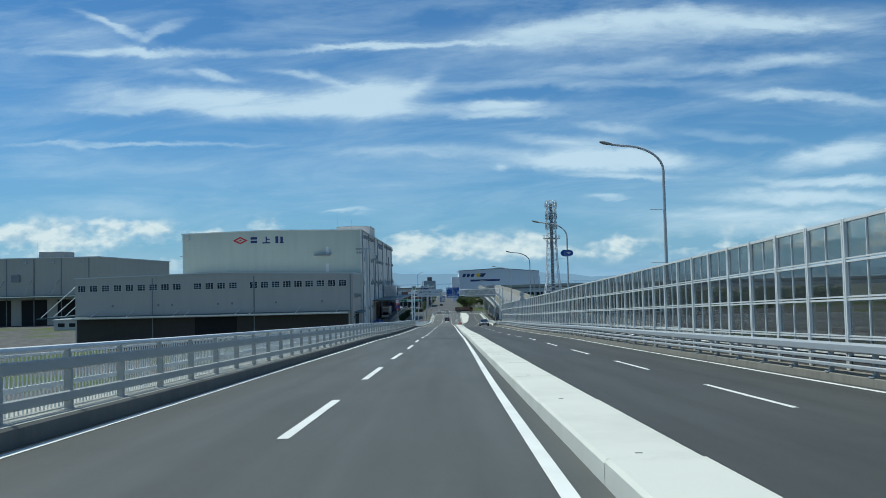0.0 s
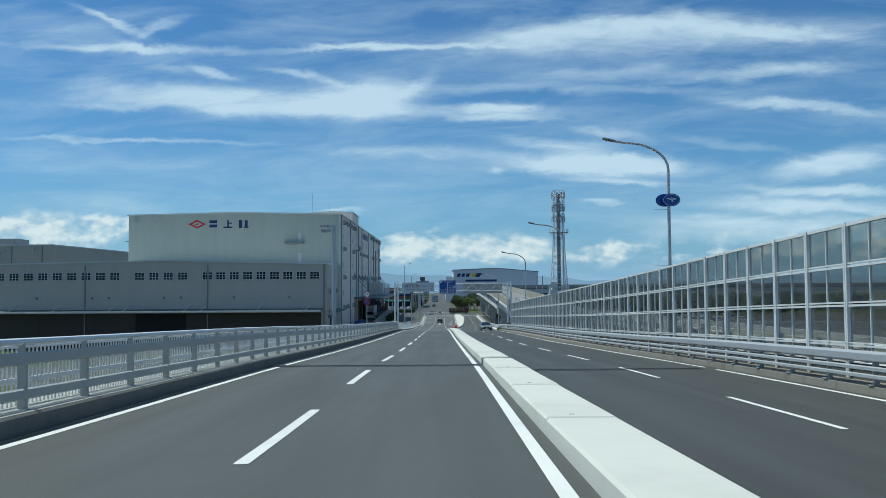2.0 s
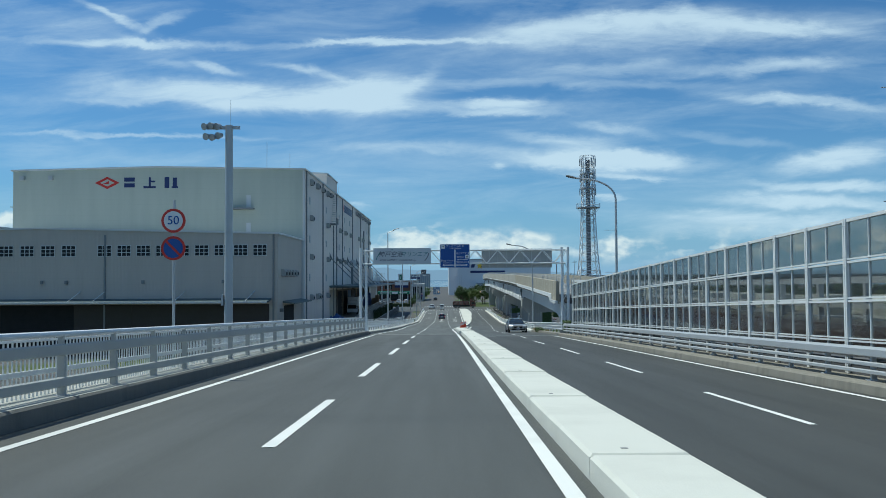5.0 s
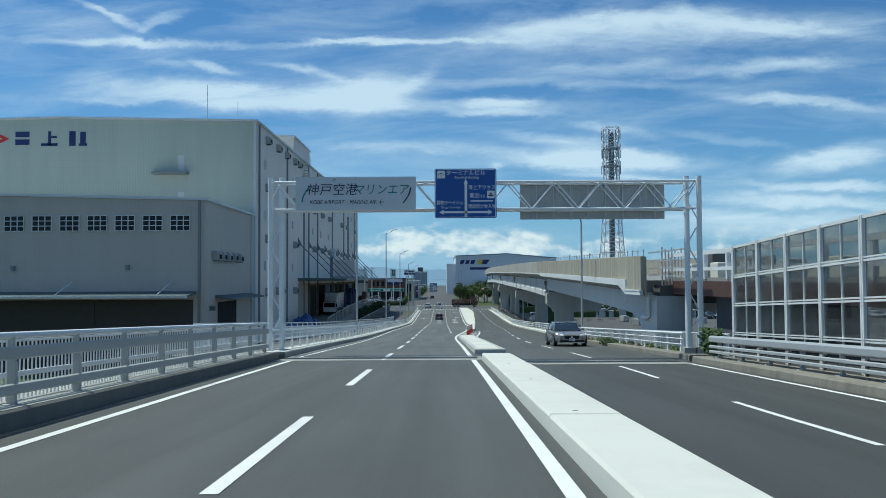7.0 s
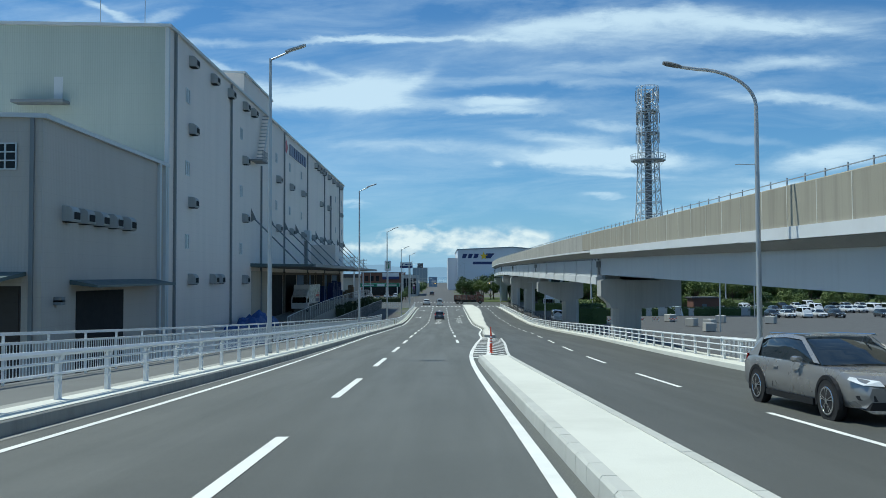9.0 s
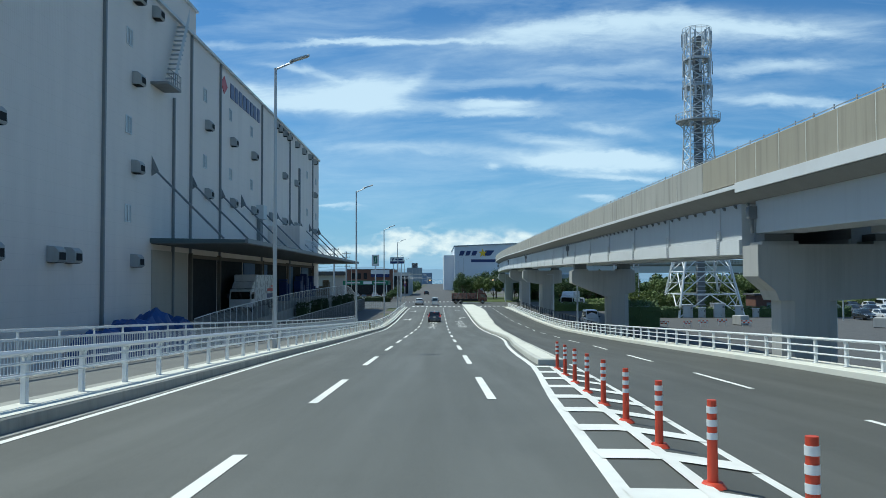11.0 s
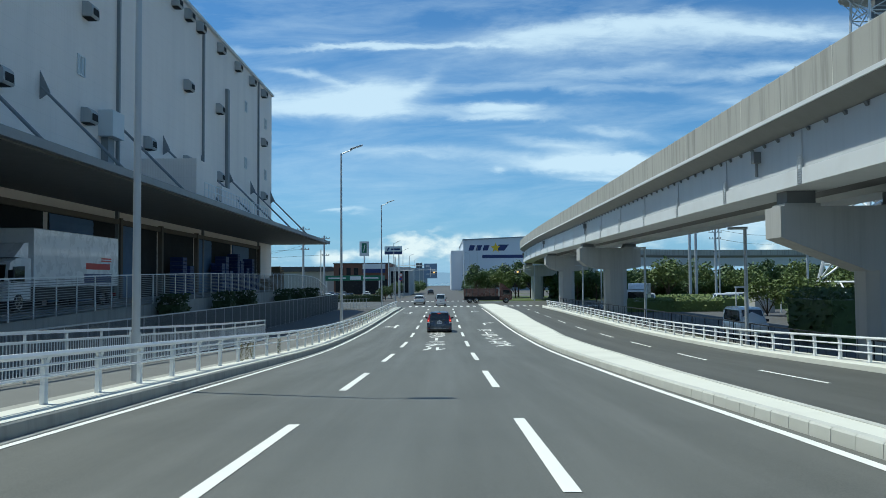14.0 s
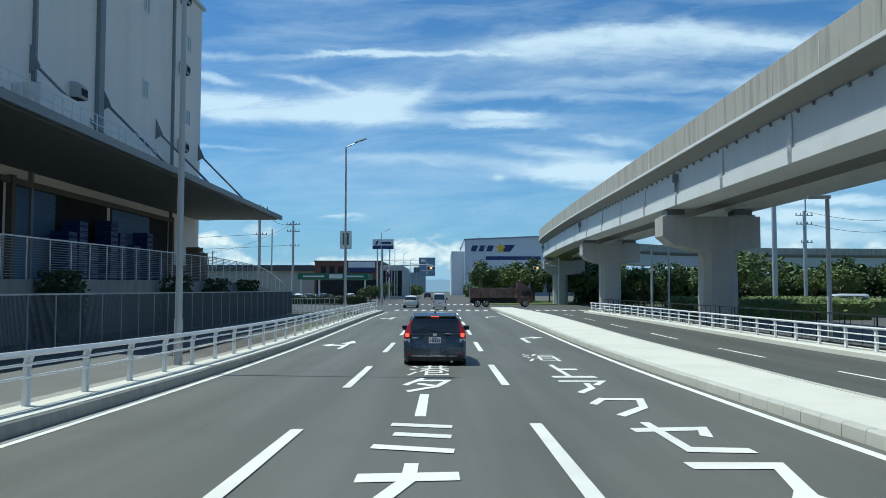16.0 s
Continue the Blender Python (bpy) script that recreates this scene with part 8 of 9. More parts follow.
def truck(name, label, cab_mat, box_mat, length, box_h, floor_z=1.0, marks=False):
    root = thing(name, (0, 0, 0), label, "truck")
    w = 1.22
    part("chassis", Shape().box(-0.85, 0.85, 0.1, length - 0.3, 0.5, floor_z), BLACK, root)
    part("cargo_box", Shape().block(-w, w, 0.0, length - 2.3, floor_z, floor_z + box_h, 0.04), box_mat, root)
    cabp = [(length - 2.1, 0.55), (length - 0.02, 0.55), (length, 1.3), (length - 0.25, 2.35), (length - 0.8, 2.55), (length - 2.1, 2.6)]
    part("cab", Shape().prism(cabp, "x", -w * 0.97, w * 0.97), cab_mat, root)
    part("windscreen", quad([(-w * 0.86, length + 0.0, 1.42), (w * 0.86, length + 0.0, 1.42), (w * 0.82, length - 0.22, 2.25), (-w * 0.82, length - 0.22, 2.25)], (0, 1, 0.25)), CAR_GLASS, root, "dark windscreen")
    part("wind_deflector", Shape().prism([(length - 2.0, 2.6), (length - 0.7, 2.6), (length - 1.6, 3.3), (length - 2.0, 3.35)], "x", -w * 0.9, w * 0.9), cab_mat, root)
    for sx in (-1, 1):
        part("side_window", quad([(sx * w * 0.97, length - 1.5, 1.45), (sx * w * 0.97, length - 0.3, 1.4), (sx * w * 0.97, length - 0.45, 2.15), (sx * w * 0.97, length - 1.5, 2.2)], (sx, 0, 0)), CAR_GLASS, root, "dark side window")
        part("mirror", Shape().box(min(sx * w, sx * (w + 0.25)), max(sx * w, sx * (w + 0.25)), length - 0.15, length, 1.5, 2.0), BLACK, root)
        part("tail_lamp", Shape().box(min(sx * 0.75, sx * 1.1), max(sx * 0.75, sx * 1.1), -0.03, 0.0, 0.6, 0.78), LAMP_RED, root, "red tail lamp")
        part("headlamp", Shape().box(min(sx * 0.7, sx * 1.1), max(sx * 0.7, sx * 1.1), length - 0.02, length + 0.02, 0.7, 0.92), LAMP_CLEAR, root)
    if marks:
        for a, b, c, d, mt in ((1.2, 4.4, 0.95, 1.30, RED), (0.9, 4.6, 0.20, 0.70, NAVY), (1.0, 2.4, 1.42, 1.50, RED), (1.0, 2.4, 1.56, 1.64, RED)):
            part("company_bar", Shape().box(-w - 0.012, -w - 0.003, a, b, floor_z + c, floor_z + d), mt, root, "plain bar of the haulier's name")
    wheels(root, w, 0.45, (1.0, 2.1, length - 1.0), 0.26)
    return root


DOCK = 2.45


def dock_z(y):
    return curve(y, [(236, 0.7), (250, 1.4), (274, 2.05), (300, DOCK), (344, DOCK), (358, 0.7)])


place(truck("delivery_truck", "white box delivery truck parked under the loading canopy", P_WHITE, P_WHITE, 12.4, 2.9, 1.2, True), -21.27, 285.05, dock_z(278), 180)
tipper = truck("tipper_truck", "dark maroon tipper truck turning at the junction", P_MAROON, P_MAROON, 8.2, 1.3, 1.15)
for q in range(6):
    part("body_rib", Shape().box(-1.27, 1.27, 0.4 + q * 1.0, 0.5 + q * 1.0, 1.15, 2.4), P_DARK, tipper)
place(tipper, 3.4, 373.0, GROUND + 0.11, -90)
place(truck("box_truck", "white lorry parked behind the railway piers", P_WHITE, P_WHITE, 7.5, 2.4), 27.5, 347.0, GROUND, 160)

# parked cars: built once, then copied
kinds = [box_car("parked_van", "white van parked in the open car park", P_WHITE, 4.2, 1.70, 1.95), estate_car("parked_car", "white estate car parked in the open car park", P_WHITE, 4.5, 1.75, 1.5, True),
         estate_car("parked_car", "grey car parked in the open car park", P_GREY, 4.4, 1.72, 1.46, True), estate_car("parked_car", "dark car parked in the open car park", P_DARK, 4.5, 1.75, 1.5, True)]
for i, c in enumerate(kinds):
    tagged(c, group="parked cars")
    place(c, 62 + 3.0 * i, 318, GROUND + 0.01, 175)
rng = random.Random(11)
for row_y, x0, n in ((300, 60, 15), (318, 74, 12), (336, 60, 14)):
    for i in range(n):
        if rng.random() < 0.15:
            continue
        copy_thing(kinds[rng.choice((0, 1, 1, 2, 3, 1))], pose(x0 + i * 2.9 + rng.uniform(-0.2, 0.2), row_y + rng.uniform(-0.4, 0.4), GROUND + 0.01, 0, 0, 175 + rng.uniform(-3, 3)))
for row_y, x0, n in ((404, -42, 10), (415, -44, 9), (440, -40, 9), (396, -60, 5)):
    for i in range(n):
        if rng.random() < 0.12:
            continue
        copy_thing(kinds[rng.choice((1, 1, 2, 3, 0, 1))], pose(x0 + i * 2.9 + rng.uniform(-0.2, 0.2), row_y, GROUND + 0.01, 0, 0, rng.choice((0, 180)) + rng.uniform(-3, 3)))
for px, py in ((40, 345), (44, 352), (52, 349), (30.5, 352)):
    copy_thing(kinds[0], pose(px, py, GROUND + 0.01, 0, 0, 95))
copy_thing(kinds[3], pose(-3.8, 470, GROUND + 0.11))

# ---------- yard beside the warehouse ----------
apron = Shape().loft([[(-23.55, y, GROUND - 0.2), (-17.6, y, GROUND - 0.2), (-17.6, y, dock_z(y)), (-23.55, y, dock_z(y))] for y in steps(254.0, 358.0, 4)])
solid("loading_apron", apron, KERB, "raised concrete loading apron before the warehouse", "loading apron", kind="structure")
bar_fence("apron_fence", -17.5, 244.0, 356.0, dock_z, 1.75, "fence of grey-blue slats between white posts along the loading apron", PIPE, 0.11, 2.0, WHITE_STEEL, True)
bar_fence("yard_fence", -14.3, 236.0, 344.0, lambda y: GROUND, 2.15, "dark slatted yard fence on pale grey posts", SIGN_BACK, 0.08, 2.0, GREY_STEEL)

corner = thing("corner_fence", (-14.3, 344.0, GROUND), "low pale steel fence turning towards the road corner", "fence")
bend = [(-14.3, 344.2), (-13.6, 346.0), (-12.2, 347.6), (-10.4, 348.6)]
for (xa, ya), (xb, yb) in zip(bend, bend[1:]):
    for k in range(4):
        qx, qy = xa + (xb - xa) * k / 4, ya + (yb - ya) * k / 4
        part("post", Shape().tube((qx, qy, GROUND), (qx, qy, GROUND + 1.5), 0.03, 6), GREY_STEEL, corner)
    for zz in (0.35, 0.9, 1.45):
        part("rail", Shape().tube((xa, ya, GROUND + zz), (xb, yb, GROUND + zz), 0.025, 6), GREY_STEEL, corner)


def tarp_heap(x, y, z, w, d, h, seed):
    """Goods under a draped blue sheet."""
    n = 10
    vs = []
    for j in range(n + 1):
        for i in range(n + 1):
            u, v = i / n * 2 - 1, j / n * 2 - 1
            e = max(abs(u), abs(v))
            f = 1.0 if e < 0.75 else max(0.0, 1 - (e - 0.75) / 0.25)
            vs.append((x + u * w / 2, y + v * d / 2, z + h * f * (0.85 + 0.25 * noise.noise((u * 2 + seed, v * 2, seed)))))
    s = Shape().add(vs, [(j * (n + 1) + i, j * (n + 1) + i + 1, (j + 1) * (n + 1) + i + 1, (j + 1) * (n + 1) + i) for j in range(n) for i in range(n)])
    return solid("tarpaulin_cover", s, BLUE_SHEET, "blue tarpaulin draped over a load beside the warehouse", "tarpaulin", "blue tarpaulins")


for i, (tx, ty, tw, td, th) in enumerate(((-21.6, 237.6, 3.0, 4.6, 3.0), (-21.4, 242.4, 3.2, 4.4, 3.6), (-21.7, 247.0, 3.0, 4.2, 3.9), (-21.5, 251.3, 3.0, 3.4, 3.3))):
    tarp_heap(tx, ty, GROUND, tw, td, th, i * 3.1)


def crate_stack(x, y, n, mat, label):
    DZ = dock_z(y)
    root = thing("crate_stack", (x, y, DZ), label, "crates", "crate stacks")
    for q in range(n):
        s = Shape().box(x - 0.55, x + 0.55, y - 0.55, y + 0.55, DZ + q * 0.36, DZ + q * 0.36 + 0.06)
        s.box(x - 0.55, x + 0.55, y - 0.55, y - 0.47, DZ + q * 0.36 + 0.06, DZ + q * 0.36 + 0.33)
        s.box(x - 0.55, x + 0.55, y + 0.47, y + 0.55, DZ + q * 0.36 + 0.06, DZ + q * 0.36 + 0.33)
        s.box(x + 0.47, x + 0.55, y - 0.47, y + 0.47, DZ + q * 0.36 + 0.10, DZ + q * 0.36 + 0.30)
        part("crate", s, mat, root)
    return root


for i, (cx, cy, n) in enumerate(((-22.6, 316, 8), (-22.6, 317.4, 10), (-22.6, 319.0, 6), (-22.6, 322, 11), (-22.6, 323.5, 9), (-22.6, 326.0, 7), (-22.6, 328.5, 10), (-22.6, 331.0, 5), (-22.6, 304.0, 9), (-22.6, 306, 7))):
    crate_stack(cx, cy, n, CRATE_BLUE, "stack of dark blue plastic crates on the loading apron")
for i, (cx, cy, n) in enumerate(((-20.6, 334.6, 8), (-20.6, 335.9, 7), (-22.0, 340.0, 5), (-22.2, 335.0, 4))):
    crate_stack(cx, cy, n, PLANT_TRAY, "stack of worn wooden pallets on the loading apron")


# ---------- plants ----------
def crown(s, c, r, n, size, rnd):
    """Leaves scattered over a clump."""
    for _ in range(n):
        d = Vector((rnd.gauss(0, 1), rnd.gauss(0, 1), rnd.gauss(0, 1))).normalized()
        p = Vector(c) + d * r * (0.55 + 0.5 * rnd.random())
        a = Vector((rnd.uniform(-1, 1), rnd.uniform(-1, 1), rnd.uniform(-0.4, 0.9))).normalized()
        b = a.cross(d + Vector((0.01, 0, 0))).normalized()
        t = size * rnd.uniform(0.6, 1.3)
        s.add([p - a * t, p + b * t * 0.55, p + a * t, p - b * t * 0.55], [(0, 1, 2, 3)])


def tree(name, label, h, r, seed, leaf, trunk_h=0.3, clumps=15, per=95, size=0.24):
    rnd = random.Random(seed)
    root = thing(name, (0, 0, 0), label, "tree", "trees")
    t = Shape().tube((0, 0, -0.2), (0.05, 0.03, h * trunk_h), 0.16 * h / 6, 9, 0.11 * h / 6)
    tops = []
    for i in range(6):
        a = i * 1.05 + rnd.uniform(-0.3, 0.3)
        q = (r * 0.62 * math.cos(a) * rnd.uniform(0.7, 1.1), r * 0.62 * math.sin(a) * rnd.uniform(0.7, 1.1), h * rnd.uniform(0.55, 0.8))
        t.tube((0.05, 0.03, h * trunk_h * 0.95), q, 0.07 * h / 6, 6, 0.025)
        tops.append(q)
    t.tube((0.05, 0.03, h * trunk_h), (0, 0, h * 0.85), 0.09 * h / 6, 6, 0.03)
    part("trunk", t, BARK, root, smooth=True)
    c = Shape()
    for i in range(clumps):
        if i < 6:
            p, rr = tops[i], r * rnd.uniform(0.30, 0.42)
        else:
            a, e = rnd.uniform(0, 6.28), rnd.uniform(-0.35, 1.0)
            p = (r * 0.66 * math.cos(a) * math.cos(e * 1.3), r * 0.66 * math.sin(a) * math.cos(e * 1.3), h * (0.62 + 0.30 * e))
            rr = r * rnd.uniform(0.24, 0.44)
        crown(c, p, rr, int(per * (rr / (r * 0.35)) ** 1.5), size, rnd)
    part("crown", c, leaf, root)
    return root


TREES = [tree("broadleaf_tree", "dense dark green broadleaf tree on the verge", 7.2, 3.3, 3, LEAF), tree("broadleaf_tree", "rounded green broadleaf tree on the verge", 6.4, 3.0, 8, LEAF, 0.22, 17),
         tree("broadleaf_tree", "lighter yellow-green broadleaf tree beyond the car park", 6.2, 3.2, 21, LEAF_LIGHT, 0.2, 16), tree("broadleaf_tree", "low spreading green tree", 5.2, 2.9, 33, LEAF, 0.15, 14)]
spots = [(7.2, 412), (9.8, 416), (13.0, 412.5), (16.2, 417), (19.2, 413), (22.4, 417), (25.5, 414), (11.5, 421), (17.5, 423), (23.5, 424), (29.0, 420), (8.3, 428), (14.5, 430), (32.0, 428)]
for i, (tx, ty) in enumerate(spots):
    sc = rng.uniform(0.85, 1.12)
    if i < 4:
        place(TREES[i], tx, ty, GROUND, rng.uniform(0, 360))
    else:
        copy_thing(TREES[i % 2], pose(tx, ty, GROUND, 0, 0, rng.uniform(0, 360)) @ Matrix.Scale(sc, 4))
for i in range(64):
    tx = 26 + (i % 32) * 4.6 + rng.uniform(-1.6, 1.6)
    ty = (378 if i < 32 else 394) + rng.uniform(-7, 7) + (i % 32) * 0.7
    if 34 < tx < 47 and ty < 372:
        continue
    copy_thing(TREES[rng.choice((0, 1, 2, 2, 3))], pose(tx, ty, GROUND, 0, 0, rng.uniform(0, 360)) @ Matrix.Scale(rng.uniform(0.75, 1.2), 4))
for i in range(46):
    if i < 10:
        tx, ty = 33.5 + (i % 5) * 2.3 + rng.uniform(-0.8, 0.8), 312 + (i // 5) * 5 + rng.uniform(-1.5, 1.5)
    else:
        tx, ty = 54 + (i - 10) * 2.5 + rng.uniform(-1.2, 1.2), 330 + (i - 10) * 0.6 + rng.uniform(-6, 8)
    copy_thing(TREES[rng.choice((1, 2, 2, 3))], pose(tx, ty, GROUND - 0.7, 0, 0, rng.uniform(0, 360)) @ Matrix.Scale(rng.uniform(0.5, 0.85), 4))
for tx, ty in ((-11.8, 392), (-12.2, 404), (-11.9, 418), (-12.0, 434), (-12.5, 452), (-12.2, 476), (9.0, 445), (9.5, 468), (10.5, 492), (11, 520), (-13, 505), (-13, 540)):
    copy_thing(TREES[3], pose(tx, ty, GROUND, 0, 0, rng.uniform(0, 360)) @ Matrix.Scale(rng.uniform(0.45, 0.75), 4))


def hedge(name, x0, x1, y0, y1, h, label, n, mat=HEDGE, size=0.16, z=GROUND, seed=5):
    rnd = random.Random(seed)
    s = Shape()
    if h > 3.4:
        for _ in range(int((x1 - x0) * (y1 - y0) / 9)):
            cx, cy, cr = rnd.uniform(x0, x1), rnd.uniform(y0, y1), rnd.uniform(1.2, 2.3)
            top = z + h * rnd.uniform(0.62, 1.05)
            s.tube((cx, cy, z), (cx, cy, top - cr), 0.12, 5)
            crown(s, (cx, cy, top - cr * 0.7), cr, int(7 * n / ((x1 - x0) * (y1 - y0))) + 60, size, rnd)
            crown(s, (cx + 0.4, cy, z + (top - z) * 0.4), cr * 1.1, 50, size, rnd)
    elif h > 0.6:
        s.box(x0 + 0.15, x1 - 0.15, y0 + 0.15, y1 - 0.15, z, z + h * 0.85)
    for _ in range(n):
        p = Vector((rnd.uniform(x0, x1), rnd.uniform(y0, y1), z + h * (rnd.uniform(0.1, 1.08) if h < 3.4 else rnd.uniform(0.05, 0.75))))
        a = Vector((rnd.uniform(-1, 1), rnd.uniform(-1, 1), rnd.uniform(-0.5, 1))).normalized()
        b = a.orthogonal().normalized()
        t = size * rnd.uniform(0.6, 1.4)
        s.add([p - a * t, p + b * t * 0.6, p + a * t, p - b * t * 0.6], [(0, 1, 2, 3)])
    return solid(name, s, mat, label, "hedge")


hedge("hedge", 30, 92, 336, 338.4, 1.6, "clipped green hedge beside the car park", 9000, LEAF_LIGHT, 0.2)
hedge("hedge", 24.5, 46, 355, 357.5, 1.5, "clipped green hedge behind the railway", 4000, LEAF_LIGHT, 0.2, seed=6)
hedge("hedge", -30, -12, 392, 394, 1.3, "dark hedge before the showroom car park", 3000, HEDGE, 0.16, seed=7)
hedge("shrub", 9.5, 10.0, 148.1, 149.3, 0.85, "overgrown green shrub at the end of the barrier", 420, LEAF, 0.09, road_z(149) + 0.1, 9)
for i in range(6):
    sy = 152.0 + i * 4.2
    hedge("shrub", 9.95, 10.5, sy, sy + 3.4, 0.16, "low yellowish weeds on the outer kerb", 420, DRY_WEED if i % 3 == 2 else LEAF_LIGHT, 0.045, surf(9.6, sy + 1.7) + 0.12, 10 + i)
hedge("shrub", 9.35, 10.0, 165.7, 167.2, 0.42, "dark weed clump hanging over the kerb", 900, LEAF, 0.045, surf(9.6, 166.4) + 0.02, 19)
for i, (sx, sy) in enumerate(((-16.6, 285.0), (-16.5, 296.0), (-16.7, 303.5), (-16.5, 318), (-16.6, 327), (-16.5, 336))):
    hedge("shrub", sx - 0.8, sx + 0.8, sy - 0.9, sy + 0.9, 2.9, "dark shrub against the apron wall", 900, HEDGE, 0.13, GROUND, 20 + i)
for i, (sx, sy) in enumerate(((-6.35, 260.9), (-6.3, 261.4), (-6.4, 262.4), (-6.35, 266.6))):
    hedge("weed", sx - 0.06, sx + 0.06, sy - 0.08, sy + 0.08, 0.55, "dry weed growing in the kerb joint", 120, DRY_WEED, 0.022, surf(LEFT, sy) + 0.2, 40 + i)
man = thing("manhole_cover", (-8.2, 240.5, road_z(240.5) + 0.16), "round iron manhole cover with a pale ring in the footway", "manhole cover")
MZ = road_z(240.5) + 0.165
for nm, r0, r1, mt in (("ring", 0.30, 0.36, KERBSTONE), ("lid", 0.0, 0.295, SIGN_BACK)):
    pts_m = [(-8.2 + r * math.cos(2 * math.pi * q / 28), 240.5 + r * math.sin(2 * math.pi * q / 28), MZ + SLOPE_M * r * math.sin(2 * math.pi * q / 28)) for r in (r0, r1) for q in range(28)]
    part(nm, Shape().add(pts_m, [(q, (q + 1) % 28, 28 + (q + 1) % 28, 28 + q) for q in range(28)]), mt, man)
hedge("tree_belt", 22, 60, 398, 404, 6.0, "dense belt of dark green trees behind the railway", 9000, LEAF, 0.42, seed=61)
hedge("tree_belt", 60, 118, 404, 411, 7.0, "dense belt of dark green trees behind the car park", 11000, LEAF, 0.45, seed=62)
hedge("tree_belt", 118, 200, 405, 414, 7.5, "dense belt of dark green trees behind the car park", 11000, LEAF, 0.5, seed=63)
hedge("bush", 21.5, 26.5, 280.5, 286.5, 3.0, "broad green bush beside the mast compound", 3200, LEAF, 0.17, seed=64)
hedge("bush", 19.5, 33, 330, 333, 1.5, "rough green bushes behind the railway fence", 3600, LEAF_LIGHT, 0.18, seed=65)
hedge("tree_belt", -64, -14, 520, 530, 4.5, "low green trees along the far car park", 7000, LEAF, 0.4, seed=66)
hedge("tree_belt", -17, -11, 540, 700, 4.0, "green trees lining the far road", 6000, LEAF, 0.4, seed=67)
hedge("tree_belt", 8.5, 13, 452, 566, 4.2, "green trees lining the far road", 6000, LEAF, 0.4, seed=68)
frame_w = thing("goal_frame", (32.5, 325, GROUND), "white steel frame over a small pale shelter in the yard", "frame")
for px in (32.5, 37.5):
    part("post", Shape().tube((px, 325, GROUND), (px, 325, 2.6), 0.07, 8), WHITE_STEEL, frame_w)
part("beam", Shape().box(32.4, 37.6, 324.92, 325.08, 2.55, 2.72), WHITE_STEEL, frame_w)
part("shelter", Shape().block(35.0, 37.2, 326.0, 328.4, GROUND, 2.1, 0.05), FAR_WALL, frame_w, "pale shelter box")
copy_thing(kinds[0], pose(19.6, 290.0, GROUND + 0.04, 0, 0, 178))
verge = Shape().add([(4.5, 396, GROUND + 0.07), (40, 392, GROUND + 0.07), (44, 440, GROUND + 0.07), (5.0, 440, GROUND + 0.07)], [(0, 1, 2, 3)])
solid("verge", verge, GRASS, "mown grass verge under the trees", "grass", kind="structure")
verge2 = Shape().add([(24, 352, GROUND + 0.05), (140, 352, GROUND + 0.05), (150, 410, GROUND + 0.05), (24, 392, GROUND + 0.05)], [(0, 1, 2, 3)])
solid("verge", verge2, GRASS, "rough grass among the trees", "grass", kind="structure")
lot = Shape().add([(20, 176, GROUND + 0.04), (130, 230, GROUND + 0.04), (140, 346, GROUND + 0.04), (16, 346, GROUND + 0.04)], [(0, 1, 2, 3)])
solid("car_park", lot, OLD_ASPHALT, "worn asphalt car park beside the railway", "car park", kind="structure")


# ---------- delineators, barriers, posts ----------
def delineator(x, y):
    z = surf(x, y)
    root = thing("delineator", (x, y, z), "flexible orange-red lane post with pale bands", "delineator post", "lane posts")
    part("base", Shape().tube((x, y, z), (x, y, z + 0.05), 0.13, 12, 0.09), ORANGE, root, smooth=True)
    part("post", Shape().tube((x, y, z + 0.05), (x, y, z + 0.80), 0.05, 12, 0.042), ORANGE, root, smooth=True)
    for zz in (0.44, 0.56, 0.68):
        part("band", Shape().tube((x, y, z + zz), (x, y, z + zz + 0.062), 0.049, 12), SIGN_WHITE, root, "pale reflective band", True)
    return root


for i in range(10):
    yy = 209.3 - i * 2.27
    delineator(3.49 - 0.06 * (209.3 - yy), yy)


def barricade(x, y, turn):
    root = thing("barricade", (0, 0, 0), "red and white folding construction barricade", "barricade", "barricades")
    for sx in (-0.45, 0.45):
        part("leg", Shape().tube((sx, -0.25, 0), (sx, 0, 0.85), 0.02, 6).tube((sx, 0.25, 0), (sx, 0, 0.85), 0.02, 6), GREY_STEEL, root)
    for q, zz in enumerate((0.45, 0.65)):
        for k2 in range(5):
            part("stripe", Shape().box(-0.6 + 0.24 * k2, -0.36 + 0.24 * k2, -0.02, 0.02, zz, zz + 0.14), ORANGE if (k2 + q) % 2 else SIGN_WHITE, root)
    return place(root, x, y, GROUND, turn)


bar0 = barricade(24, 284, 10)
for i in range(5):
    copy_thing(bar0, pose(27.5 + i * 2.6 + rng.uniform(-0.4, 0.4), 284 + rng.uniform(-2.5, 2.5), GROUND, 0, 0, rng.uniform(-30, 30)))
blk2 = thing("concrete_block", (36.7, 262.6, GROUND), "weathered grey concrete weight block on the asphalt", "concrete block", "weight blocks")
part("block", Shape().block(36.0, 37.4, 261.9, 263.3, GROUND + 0.12, GROUND + 1.25, 0.06), PIER, blk2)
for a in (36.1, 37.0):
    part("skid", Shape().box(a, a + 0.3, 261.95, 263.25, GROUND, GROUND + 0.12), DARK, blk2)
part("lifting_eye", Shape().tube((36.6, 262.6, GROUND + 1.25), (36.8, 262.6, GROUND + 1.4), 0.03, 6), GREY_STEEL, blk2)
for bx, by in ((38.2, 286.5), (38.0, 274.5), (45.2, 282.5), (52.2, 279.8), (39.9, 272.0)):
    copy_thing(blk2, pose(bx, by, GROUND, 0, 0, rng.uniform(0, 60)))
